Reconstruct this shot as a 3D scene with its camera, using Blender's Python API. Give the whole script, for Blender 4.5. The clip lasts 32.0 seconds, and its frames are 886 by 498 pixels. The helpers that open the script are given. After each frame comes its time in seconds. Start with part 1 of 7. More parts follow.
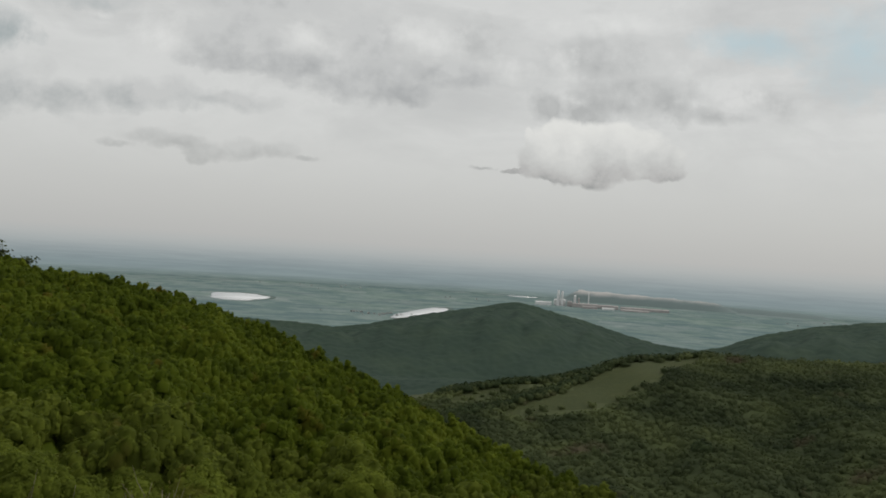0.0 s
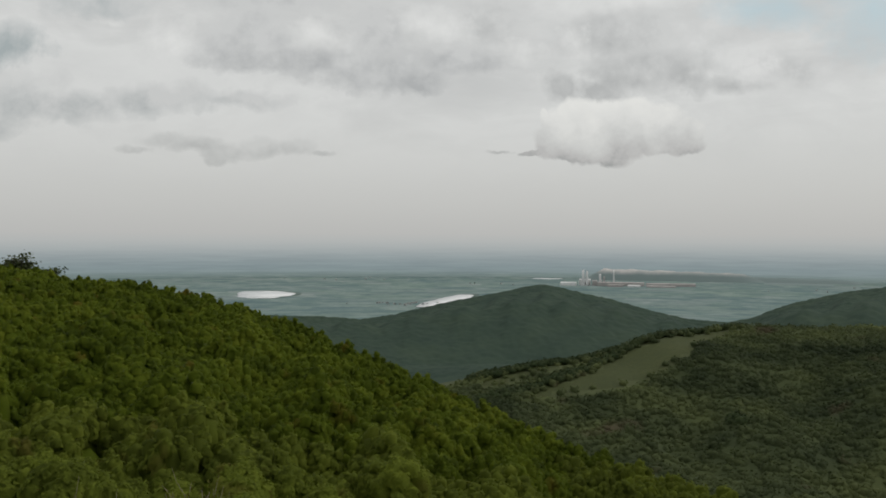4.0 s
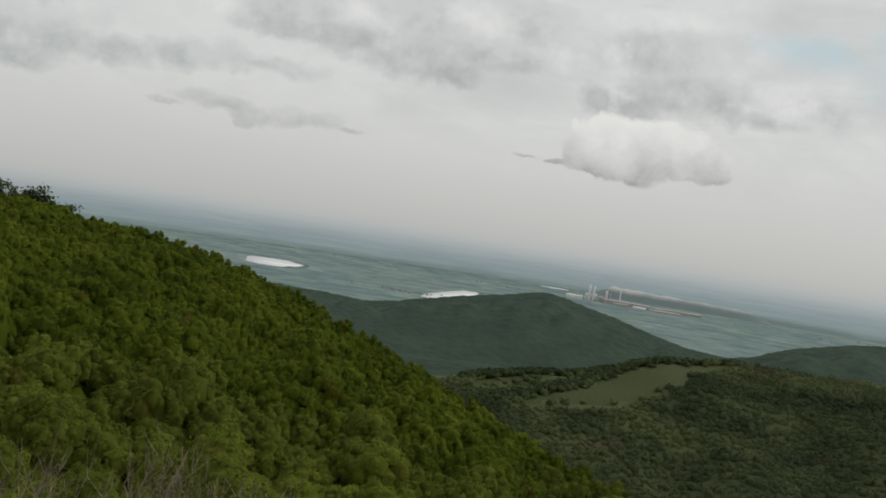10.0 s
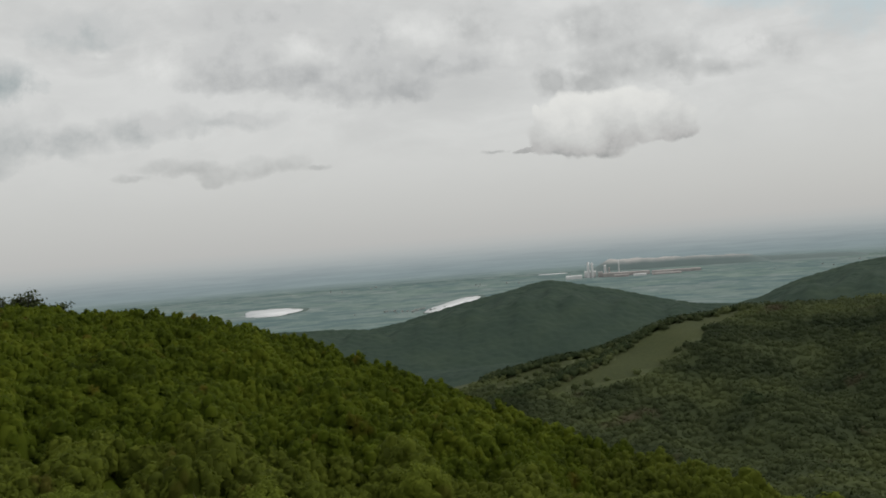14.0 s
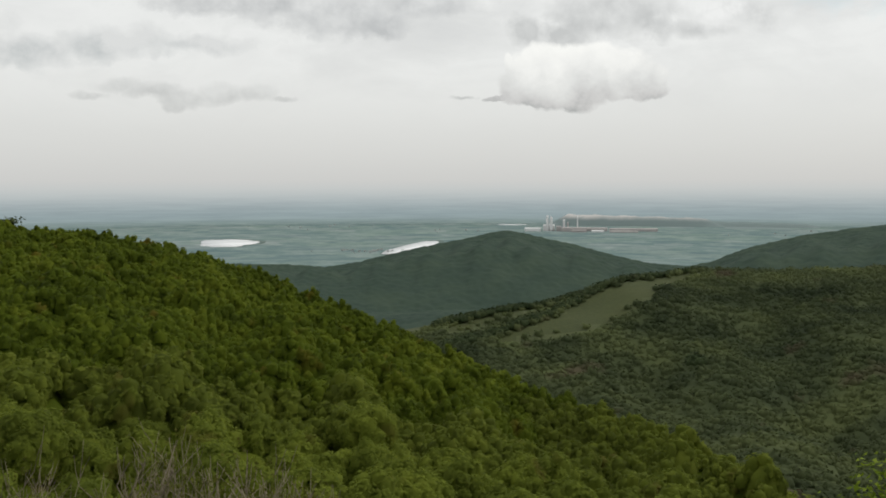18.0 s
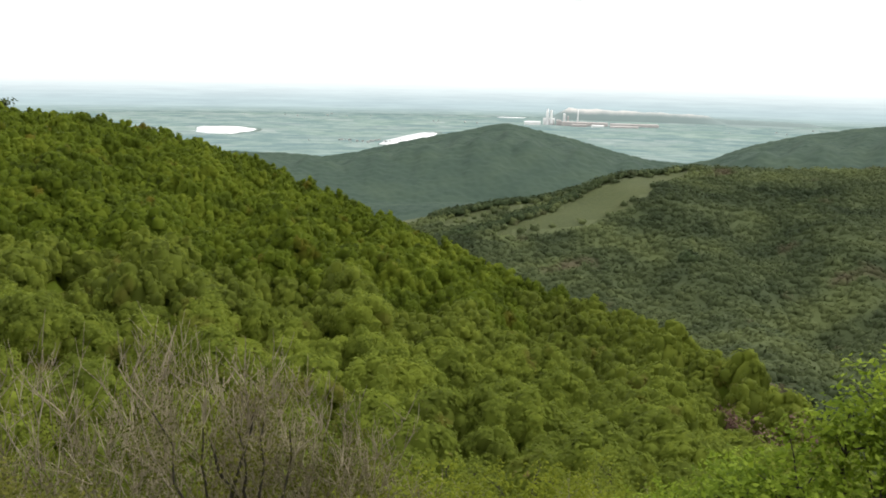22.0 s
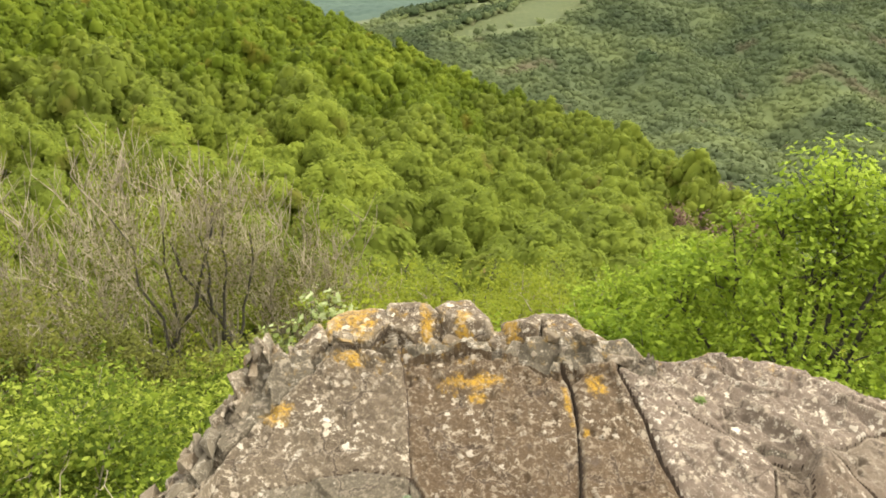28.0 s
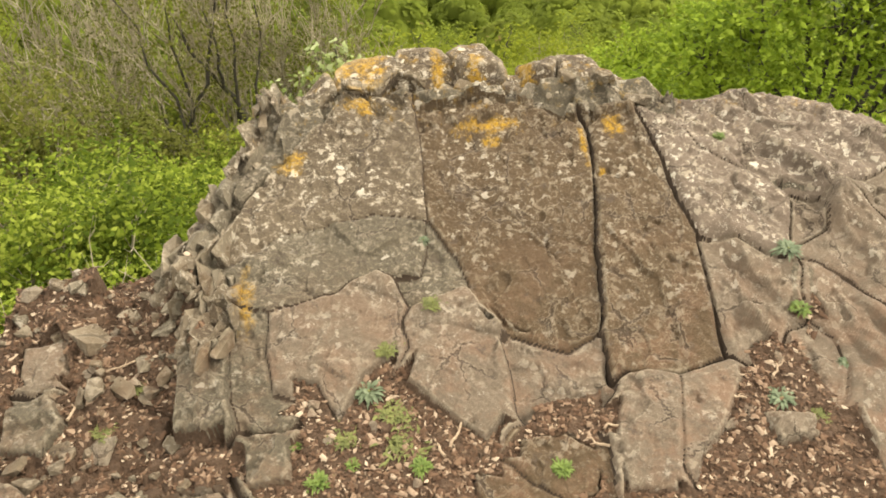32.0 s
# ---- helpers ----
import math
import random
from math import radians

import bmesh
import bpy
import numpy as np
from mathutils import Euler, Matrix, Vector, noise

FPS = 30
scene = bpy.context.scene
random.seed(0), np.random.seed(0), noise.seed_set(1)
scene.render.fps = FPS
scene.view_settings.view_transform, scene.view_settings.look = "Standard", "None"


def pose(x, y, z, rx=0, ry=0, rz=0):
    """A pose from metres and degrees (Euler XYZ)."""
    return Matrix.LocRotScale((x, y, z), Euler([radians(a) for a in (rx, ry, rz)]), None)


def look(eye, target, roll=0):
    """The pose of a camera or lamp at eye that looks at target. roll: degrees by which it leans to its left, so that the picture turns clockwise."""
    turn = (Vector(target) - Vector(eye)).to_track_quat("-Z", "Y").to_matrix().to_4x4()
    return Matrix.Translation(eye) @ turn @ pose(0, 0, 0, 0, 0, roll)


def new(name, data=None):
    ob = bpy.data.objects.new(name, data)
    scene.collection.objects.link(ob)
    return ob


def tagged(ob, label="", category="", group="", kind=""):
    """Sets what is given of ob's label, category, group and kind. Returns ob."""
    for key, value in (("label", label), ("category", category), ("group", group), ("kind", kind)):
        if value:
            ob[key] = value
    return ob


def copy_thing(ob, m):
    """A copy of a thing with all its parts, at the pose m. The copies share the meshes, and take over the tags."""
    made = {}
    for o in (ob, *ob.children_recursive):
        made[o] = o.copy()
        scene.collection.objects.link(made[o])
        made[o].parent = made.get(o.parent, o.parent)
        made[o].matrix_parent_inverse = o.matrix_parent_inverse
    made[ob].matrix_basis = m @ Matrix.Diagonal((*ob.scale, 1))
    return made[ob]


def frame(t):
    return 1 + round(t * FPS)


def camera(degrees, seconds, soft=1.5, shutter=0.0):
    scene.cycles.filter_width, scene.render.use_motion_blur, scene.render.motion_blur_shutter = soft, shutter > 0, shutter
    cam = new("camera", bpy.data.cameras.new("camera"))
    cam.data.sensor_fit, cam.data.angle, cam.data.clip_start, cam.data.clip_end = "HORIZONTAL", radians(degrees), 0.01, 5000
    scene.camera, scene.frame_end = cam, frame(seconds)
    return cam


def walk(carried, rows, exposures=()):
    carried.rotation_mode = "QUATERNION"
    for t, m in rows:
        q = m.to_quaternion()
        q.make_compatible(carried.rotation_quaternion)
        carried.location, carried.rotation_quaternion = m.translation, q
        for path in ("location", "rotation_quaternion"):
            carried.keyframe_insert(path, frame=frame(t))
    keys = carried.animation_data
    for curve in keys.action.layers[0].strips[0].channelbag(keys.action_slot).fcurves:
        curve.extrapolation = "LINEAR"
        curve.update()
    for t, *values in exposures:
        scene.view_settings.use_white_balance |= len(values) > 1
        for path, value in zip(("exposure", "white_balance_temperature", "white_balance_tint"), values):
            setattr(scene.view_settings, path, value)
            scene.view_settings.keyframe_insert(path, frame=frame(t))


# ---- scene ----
# The eye stands at 1.6 m over the foot of the rock; +y looks over the valley.
cam = camera(56.15, 32.0, soft=1.8)
PATH = (
    (0, 0.000, -0.000, 1.600, 90.17, -3.62, -1.51),
    (0.5, -0.000, -0.000, 1.600, 89.91, -5.13, -1.29),
    (1, -0.000, -0.000, 1.600, 89.57, -6.56, -1.15),
    (1.5, -0.000, -0.000, 1.600, 89.30, -7.43, -1.02),
    (2, -0.000, -0.000, 1.600, 89.02, -8.13, -0.83),
    (2.5, -0.000, 0.000, 1.600, 88.80, -7.79, -0.70),
    (3, -0.000, -0.000, 1.600, 88.76, -6.06, -0.49),
    (3.5, 0.000, 0.000, 1.600, 88.86, -3.53, -0.29),
    (4, 0.000, 0.000, 1.600, 89.24, -0.24, 0.00),
    (4.5, -0.000, -0.000, 1.600, 89.45, 2.68, -0.18),
    (6.5, -0.000, 0.000, 1.600, 90.14, 8.32, -0.67),
    (7, 0.000, -0.000, 1.600, 90.01, 5.83, -0.55),
    (7.5, 0.000, -0.000, 1.600, 89.67, 2.71, -0.50),
    (8, 0.000, -0.000, 1.600, 89.22, 0.35, -0.31),
    (8.5, 0.000, -0.000, 1.600, 88.98, -2.26, -0.16),
    (9, 0.000, -0.000, 1.600, 88.94, -4.63, 0.23),
    (9.5, 0.000, -0.000, 1.600, 88.88, -7.25, 0.69),
    (10, 0.000, 0.000, 1.600, 88.70, -8.69, 0.96),
    (10.5, 0.000, 0.000, 1.600, 88.63, -9.99, 1.01),
    (11, 0.000, 0.000, 1.600, 88.62, -10.81, 1.27),
    (11.5, 0.000, 0.000, 1.600, 88.77, -8.57, 1.60),
    (12, -0.000, 0.000, 1.600, 88.85, -6.21, 1.48),
    (12.5, 0.000, 0.000, 1.600, 89.08, -3.73, 1.33),
    (13, 0.000, 0.000, 1.600, 89.39, -0.99, 1.31),
    (13.5, -0.000, 0.000, 1.600, 89.57, 2.31, 1.09),
    (15.5, -0.000, -0.000, 1.600, 88.85, 6.84, -1.45),
    (16, -0.000, -0.000, 1.600, 88.32, 4.92, -1.99),
    (16.5, -0.000, -0.000, 1.600, 87.78, 3.31, -2.45),
    (17, 0.000, -0.000, 1.600, 87.03, 1.91, -2.59),
    (17.5, -0.000, -0.000, 1.600, 86.28, 0.97, -2.52),
    (18, 0.000, 0.000, 1.600, 85.57, 0.13, -2.44),
    (18.5, -0.000, 0.000, 1.600, 84.75, -0.35, -2.34),
    (19, -0.000, 0.000, 1.600, 84.07, -0.41, -2.29),
    (19.5, -0.000, 0.000, 1.600, 83.36, -0.43, -2.17),
    (20, -0.004, 0.026, 1.609, 82.47, -0.62, -2.21),
    (20.5, -0.010, 0.043, 1.621, 81.61, -0.97, -2.17),
    (21, -0.016, 0.049, 1.635, 80.56, -0.75, -2.34),
    (21.5, -0.020, 0.045, 1.633, 79.24, -1.17, -2.41),
    (22, -0.011, 0.040, 1.625, 78.14, -1.18, -2.46),
    (22.5, 0.001, 0.035, 1.622, 77.29, -1.39, -2.51),
    (23, -0.006, 0.023, 1.615, 76.22, -1.97, -2.86),
    (23.5, 0.003, -0.001, 1.584, 75.19, -2.01, -3.19),
    (24, 0.006, -0.005, 1.584, 74.12, -2.01, -3.55),
    (24.5, 0.008, 0.002, 1.577, 72.98, -2.19, -3.91),
    (26.5, 0.019, -0.004, 1.543, 68.79, -1.70, -5.67),
    (27, 0.016, -0.010, 1.536, 67.50, -1.60, -5.63),
    (27.5, 0.013, -0.022, 1.526, 66.28, -1.33, -5.65),
    (28, 0.013, -0.028, 1.518, 64.82, -1.14, -5.57),
    (28.5, 0.021, -0.024, 1.512, 63.34, -1.19, -5.55),
    (29, 0.030, -0.014, 1.502, 62.13, -0.57, -5.97),
    (29.5, 0.029, -0.012, 1.491, 60.47, -0.58, -5.95),
    (30, 0.029, -0.012, 1.478, 58.41, -0.46, -5.87),
    (30.5, 0.026, -0.018, 1.464, 56.26, -0.23, -5.78),
    (31, 0.024, -0.026, 1.453, 53.69, 0.21, -5.71),
    (31.5, 0.026, -0.034, 1.443, 51.55, 0.56, -5.61),
    (32, 0.025, -0.033, 1.427, 49.30, 1.18, -5.67),
)
EXPOSURES = ((0, -0.17, 6500, 10), (4.5, -0.15, 6500, 10), (13.5, -0.13, 6500, 10), (16, -0.2, 6500, 10), (17, -0.02, 6500, 10), (18, 0.19, 6500, 10), (19, 0.36, 6500, 10), (20, 0.57, 6500, 10), (21, 0.80, 6500, 10),
             (21.5, 1.12, 6500, 10), (22, 1.25, 6500, 10), (23, 1.42, 6500, 10), (24, 1.66, 6550, 10), (24.5, 1.79, 6600, 10), (26.5, 2.36, 6700, 10), (28, 2.48, 6950, 10), (30, 2.43, 7050, 10), (32, 2.26, 7350, 10))
walk(cam, [(r[0], pose(*r[1:])) for r in PATH], EXPOSURES)

# ---- world and sun ----
SUN_AZ, SUN_EL = 75.0, 44.0          # degrees to the right of +y, and up


def math_node(nt, op, a, b=None, clamp=False):
    n = nt.nodes.new("ShaderNodeMath")
    n.operation, n.use_clamp = op, clamp
    for i, s in enumerate((a, b)):
        if s is None:
            continue
        if isinstance(s, (int, float)):
            n.inputs[i].default_value = s
        else:
            nt.links.new(s, n.inputs[i])
    return n.outputs[0]


def ramp(nt, fac, stops, smooth=False):
    n = nt.nodes.new("ShaderNodeValToRGB")
    el = n.color_ramp.elements
    while len(el) < len(stops):
        el.new(0.5)
    for e, (p, c) in zip(el, stops):
        e.position = p
        e.color = (*c, 1) if len(c) == 3 else c
    if smooth:
        n.color_ramp.interpolation = "EASE"
    nt.links.new(fac, n.inputs[0])
    return n.outputs[0]


def mix(nt, fac, a, b, blend="MIX"):
    n = nt.nodes.new("ShaderNodeMix")
    n.data_type, n.blend_type = "RGBA", blend
    for s, i in ((fac, 0), (a, 6), (b, 7)):
        if isinstance(s, (int, float)):
            n.inputs[i].default_value = s
        elif isinstance(s, tuple):
            n.inputs[i].default_value = (*s, 1)
        else:
            nt.links.new(s, n.inputs[i])
    return n.outputs[2]


def noise_tex(nt, vec, scale, detail=4.0, rough=0.55, lac=2.0, distort=0.0):
    n = nt.nodes.new("ShaderNodeTexNoise")
    n.inputs["Scale"].default_value, n.inputs["Detail"].default_value = scale, detail
    n.inputs["Roughness"].default_value, n.inputs["Distortion"].default_value = rough, distort
    n.inputs["Lacunarity"].default_value = lac
    nt.links.new(vec, n.inputs["Vector"])
    return n.outputs["Fac"]


world = bpy.data.worlds.new("overcast_sky")
scene.world = world
world.use_nodes = True
nt = world.node_tree
nt.nodes.clear()
sky = nt.nodes.new("ShaderNodeTexSky")
sky.sky_type, sky.sun_disc = "NISHITA", False
sky.sun_elevation, sky.sun_rotation = radians(SUN_EL), radians(SUN_AZ)
sky.air_density, sky.dust_density = 1.0, 2.0
tc = nt.nodes.new("ShaderNodeTexCoord").outputs["Generated"]
sep = nt.nodes.new("ShaderNodeSeparateXYZ")
nt.links.new(tc, sep.inputs[0])
dx, dy, dz = sep.outputs
# the cloud layer
comb = nt.nodes.new("ShaderNodeCombineXYZ")
nt.links.new(dx, comb.inputs[0])
nt.links.new(dy, comb.inputs[1])
nt.links.new(math_node(nt, "MULTIPLY", dz, 2.3), comb.inputs[2])
big = noise_tex(nt, comb.outputs[0], 3.4, 7, 0.58, 2.1, 0.35)
fine = noise_tex(nt, comb.outputs[0], 11, 6, 0.6, 2.1, 0.5)
cover = math_node(nt, "ADD", math_node(nt, "MULTIPLY", big, 0.72), math_node(nt, "MULTIPLY", fine, 0.28))
deck_col = ramp(nt, cover, ((0.34, (0.585, 0.59, 0.575)), (0.46, (0.63, 0.635, 0.618)), (0.53, (0.575, 0.58, 0.565)), (0.60, (0.53, 0.535, 0.522)), (0.68, (0.50, 0.505, 0.495))))
# the pale veil under the layer, towards the horizon
veil = ramp(nt, dz, ((0.0, (0.0, 0.0, 0.0)), (0.05, (0.05, 0.05, 0.05)), (0.2, (1, 1, 1))), True)
veil_col = ramp(nt, math_node(nt, "ADD", dz, 0.1), ((0.07, (0.30, 0.355, 0.375)), (0.088, (0.39, 0.42, 0.42)), (0.105, (0.462, 0.465, 0.453)), (0.18, (0.545, 0.548, 0.532)), (0.26, (0.60, 0.603, 0.585))))
base = mix(nt, math_node(nt, "MULTIPLY", veil, 0.9), veil_col, deck_col)
# directions over the valley: right (u) and up (w), frayed by turbulence
ahead = math_node(nt, "MAXIMUM", dy, 0.05)
u = math_node(nt, "DIVIDE", dx, ahead)
w = math_node(nt, "DIVIDE", dz, ahead)
uw = nt.nodes.new("ShaderNodeCombineXYZ")
nt.links.new(u, uw.inputs[0])
nt.links.new(w, uw.inputs[1])
puff = noise_tex(nt, uw.outputs[0], 13, 7, 0.6)
curl = noise_tex(nt, uw.outputs[0], 38, 6, 0.6)


def vector_node(op, a, b):
    n = nt.nodes.new("ShaderNodeVectorMath")
    n.operation = op
    for s, i in ((a, 0), (b, 1)):
        if isinstance(s, tuple):
            n.inputs[i].default_value = s
        elif s is not None:
            nt.links.new(s, n.inputs[i])
    return n


def fray(scale, amount, flat, start):
    n = nt.nodes.new("ShaderNodeTexNoise")
    n.inputs["Scale"].default_value, n.inputs["Detail"].default_value = scale, 6
    nt.links.new(uw.outputs[0], n.inputs["Vector"])
    off = vector_node("MULTIPLY", vector_node("SUBTRACT", n.outputs["Color"], (0.5, 0.5, 0.5)).outputs[0], (amount, amount * flat, 0))
    return vector_node("ADD", start, off.outputs[0]).outputs[0]


loose = fray(40, 0.030, 0.5, fray(9, 0.10, 0.42, uw.outputs[0]))
firm = fray(60, 0.012, 0.8, fray(22, 0.026, 0.75, uw.outputs[0]))


def cloud(blobs, where, soft, rag):
    """A cloud's cover: the union of its billows (right, up, half width, half height), with a soft and ragged rim."""
    near = None
    for cu, cw, ru, rw in blobs:
        v = vector_node("MULTIPLY", vector_node("SUBTRACT", where, (cu, cw, 0)).outputs[0], (1 / ru, 1 / rw, 0))
        r = vector_node("LENGTH", v.outputs[0], None).outputs["Value"]
        near = r if near is None else math_node(nt, "MINIMUM", near, r)
    rim = math_node(nt, "ADD", 1.0, math_node(nt, "MULTIPLY", math_node(nt, "SUBTRACT", curl, 0.5), rag))
    return math_node(nt, "DIVIDE", math_node(nt, "SUBTRACT", rim, near), soft, clamp=True)


def rise(w0, w1):
    """0 at the height w0, 1 at w1."""
    return math_node(nt, "DIVIDE", math_node(nt, "SUBTRACT", w, w0), w1 - w0, clamp=True)


def lay(below, blobs, where, soft, rag, low, high, w0, w1, most):
    """Lays a cloud over the sky below: its colour at the base and at the top, mottled by the turbulence."""
    tone = math_node(nt, "ADD", math_node(nt, "MULTIPLY", rise(w0, w1), 0.6), math_node(nt, "MULTIPLY", math_node(nt, "SUBTRACT", math_node(nt, "ADD", puff, math_node(nt, "MULTIPLY", curl, 0.5)), 0.75), 2.1))
    col = ramp(nt, math_node(nt, "ADD", tone, 0.2), ((0.1, low), (0.8, high)))
    return mix(nt, math_node(nt, "MULTIPLY", cloud(blobs, where, soft, rag), most), below, col)


# a gap of blue, thinly veiled
blue = nt.nodes.new("ShaderNodeVectorMath")
blue.operation = "SCALE"
nt.links.new(sky.outputs[0], blue.inputs[0])
blue.inputs["Scale"].default_value = 0.09
hole = mix(nt, 0.85, blue.outputs[0], (0.45, 0.59, 0.62))
cover_col = mix(nt, math_node(nt, "MULTIPLY", cloud(((0.52, 0.275, 0.10, 0.065), (0.64, 0.25, 0.12, 0.06), (0.385, 0.272, 0.085, 0.030)), loose, 1.1, 1.0), 0.75), base, hole)
# grey banks of the layer, and its bright breaks
cover_col = lay(cover_col, ((-0.241, 0.240, 0.062, 0.048), (-0.207, 0.215, 0.105, 0.022), (-0.090, 0.200, 0.088, 0.032), (-0.152, 0.213, 0.09, 0.024), (-0.084, 0.247, 0.032, 0.045), (-0.194, 0.290, 0.14, 0.020), (-0.039, 0.190, 0.06, 0.021), (0.018, 0.212, 0.055, 0.018)),
                loose, 0.5, 1.3, (0.385, 0.392, 0.388), (0.545, 0.55, 0.538), 0.175, 0.25, 0.95)
cover_col = lay(cover_col, ((-0.60, 0.170, 0.17, 0.045), (-0.565, 0.149, 0.10, 0.036), (-0.461, 0.157, 0.12, 0.024), (-0.336, 0.166, 0.11, 0.024), (-0.233, 0.160, 0.07, 0.012), (-0.555, 0.130, 0.06, 0.017)),
                loose, 0.6, 1.3, (0.355, 0.375, 0.372), (0.535, 0.54, 0.528), 0.12, 0.18, 0.95)
cover_col = lay(cover_col, ((-0.421, 0.287, 0.08, 0.028), (-0.524, 0.235, 0.07, 0.032), (-0.68, 0.26, 0.12, 0.05)), loose, 0.6, 1.2, (0.33, 0.37, 0.37), (0.525, 0.535, 0.525), 0.23, 0.29, 0.95)
cover_col = lay(cover_col, ((0.220, 0.251, 0.10, 0.038), (0.241, 0.204, 0.09, 0.041), (0.188, 0.180, 0.05, 0.020), (0.130, 0.182, 0.036, 0.024), (0.051, 0.262, 0.07, 0.032)), loose, 0.55, 1.2,
                (0.405, 0.41, 0.40), (0.56, 0.565, 0.55), 0.17, 0.27, 0.92)
cover_col = lay(cover_col, ((-0.149, 0.246, 0.046, 0.024), (-0.016, 0.251, 0.060, 0.026), (0.092, 0.226, 0.048, 0.018), (0.163, 0.237, 0.022, 0.028), (0.206, 0.288, 0.07, 0.016), (-0.407, 0.259, 0.020, 0.006), (-0.33, 0.245, 0.04, 0.03)), loose, 0.9, 1.5,
                (0.61, 0.615, 0.596), (0.71, 0.713, 0.692), 0.2, 0.27, 0.75)
cover_col = lay(cover_col, ((0.381, 0.211, 0.064, 0.030), (0.425, 0.200, 0.044, 0.022), (0.355, 0.186, 0.066, 0.015)), firm, 0.75, 0.7, (0.415, 0.42, 0.41), (0.65, 0.652, 0.635), 0.178, 0.232, 0.85)
# the ragged wisp, and the lone cumulus with its dark flat base
cover_col = lay(cover_col, ((-0.371, 0.106, 0.026, 0.006), (-0.341, 0.117, 0.035, 0.010), (-0.294, 0.111, 0.046, 0.013), (-0.260, 0.103, 0.040, 0.0155), (-0.219, 0.108, 0.046, 0.0155), (-0.181, 0.109, 0.034, 0.012), (-0.147, 0.104, 0.022, 0.004), (-0.273, 0.091, 0.015, 0.008), (0.068, 0.105, 0.016, 0.003)),
                firm, 0.55, 1.3, (0.37, 0.375, 0.365), (0.52, 0.525, 0.51), 0.092, 0.125, 0.75)
heap_cover = cloud(((0.162, 0.1400, 0.048, 0.029), (0.216, 0.1430, 0.057, 0.028), (0.256, 0.1380, 0.043, 0.026), (0.287, 0.1260, 0.033, 0.021), (0.136, 0.1170, 0.032, 0.026), (0.183, 0.1110, 0.067, 0.025), (0.243, 0.1180, 0.060, 0.017), (0.280, 0.1150, 0.040, 0.014), (0.116, 0.1025, 0.028, 0.0042), (0.172, 0.0985, 0.064, 0.0095), (0.119, 0.1440, 0.008, 0.016)),
                   firm, 0.20, 0.45)
# its base sags in the middle, and lies higher on the far side
sag = math_node(nt, "ADD", 0.088, math_node(nt, "MULTIPLY", math_node(nt, "ABSOLUTE", math_node(nt, "SUBTRACT", u, 0.184)), 0.11))
body = math_node(nt, "DIVIDE", math_node(nt, "SUBTRACT", w, sag), 0.075)
lump_tone = math_node(nt, "ADD", math_node(nt, "MULTIPLY", body, 0.78), math_node(nt, "MULTIPLY", math_node(nt, "SUBTRACT", math_node(nt, "ADD", math_node(nt, "MULTIPLY", puff, 0.9), math_node(nt, "MULTIPLY", curl, 0.5)), 0.7), 0.95))
lit = ramp(nt, math_node(nt, "ADD", lump_tone, 0.15), ((0.06, (0.29, 0.295, 0.29)), (0.20, (0.43, 0.425, 0.415)), (0.45, (0.555, 0.558, 0.54)), (0.68, (0.655, 0.655, 0.63)), (0.92, (0.72, 0.718, 0.685))))
cover_col = mix(nt, math_node(nt, "MULTIPLY", heap_cover, 0.95), cover_col, lit)
thin = mix(nt, 0.06, cover_col, blue.outputs[0])
bg = nt.nodes.new("ShaderNodeBackground")
bg.inputs["Strength"].default_value = 1.2
nt.links.new(thin, bg.inputs[0])
nt.links.new(bg.outputs[0], nt.nodes.new("ShaderNodeOutputWorld").inputs[0])

sun = new("sun", bpy.data.lights.new("sun", "SUN"))
sun.data.energy, sun.data.angle, sun.data.color = 1.0, radians(12), (1.0, 0.96, 0.88)
sa, se = radians(SUN_AZ), radians(SUN_EL)
sun.matrix_world = look((0, 0, 50), (-math.sin(sa) * math.cos(se) * 9, -math.cos(sa) * math.cos(se) * 9, 50 - math.sin(se) * 9))

# ---- materials ----
def material(name, rough=0.9):
    m = bpy.data.materials.new(name)
    m.use_nodes = True
    t = m.node_tree
    b = t.nodes["Principled BSDF"]
    b.inputs["Roughness"].default_value = rough
    b.inputs["Specular IOR Level"].default_value = 0.25
    return m, t, b


def position(t):
    return t.nodes.new("ShaderNodeNewGeometry").outputs["Position"]


def add_bump(t, b, height, strength, distance):
    n = t.nodes.new("ShaderNodeBump")
    n.inputs["Strength"].default_value, n.inputs["Distance"].default_value = strength, distance
    t.links.new(height, n.inputs["Height"])
    t.links.new(n.outputs[0], b.inputs["Normal"])


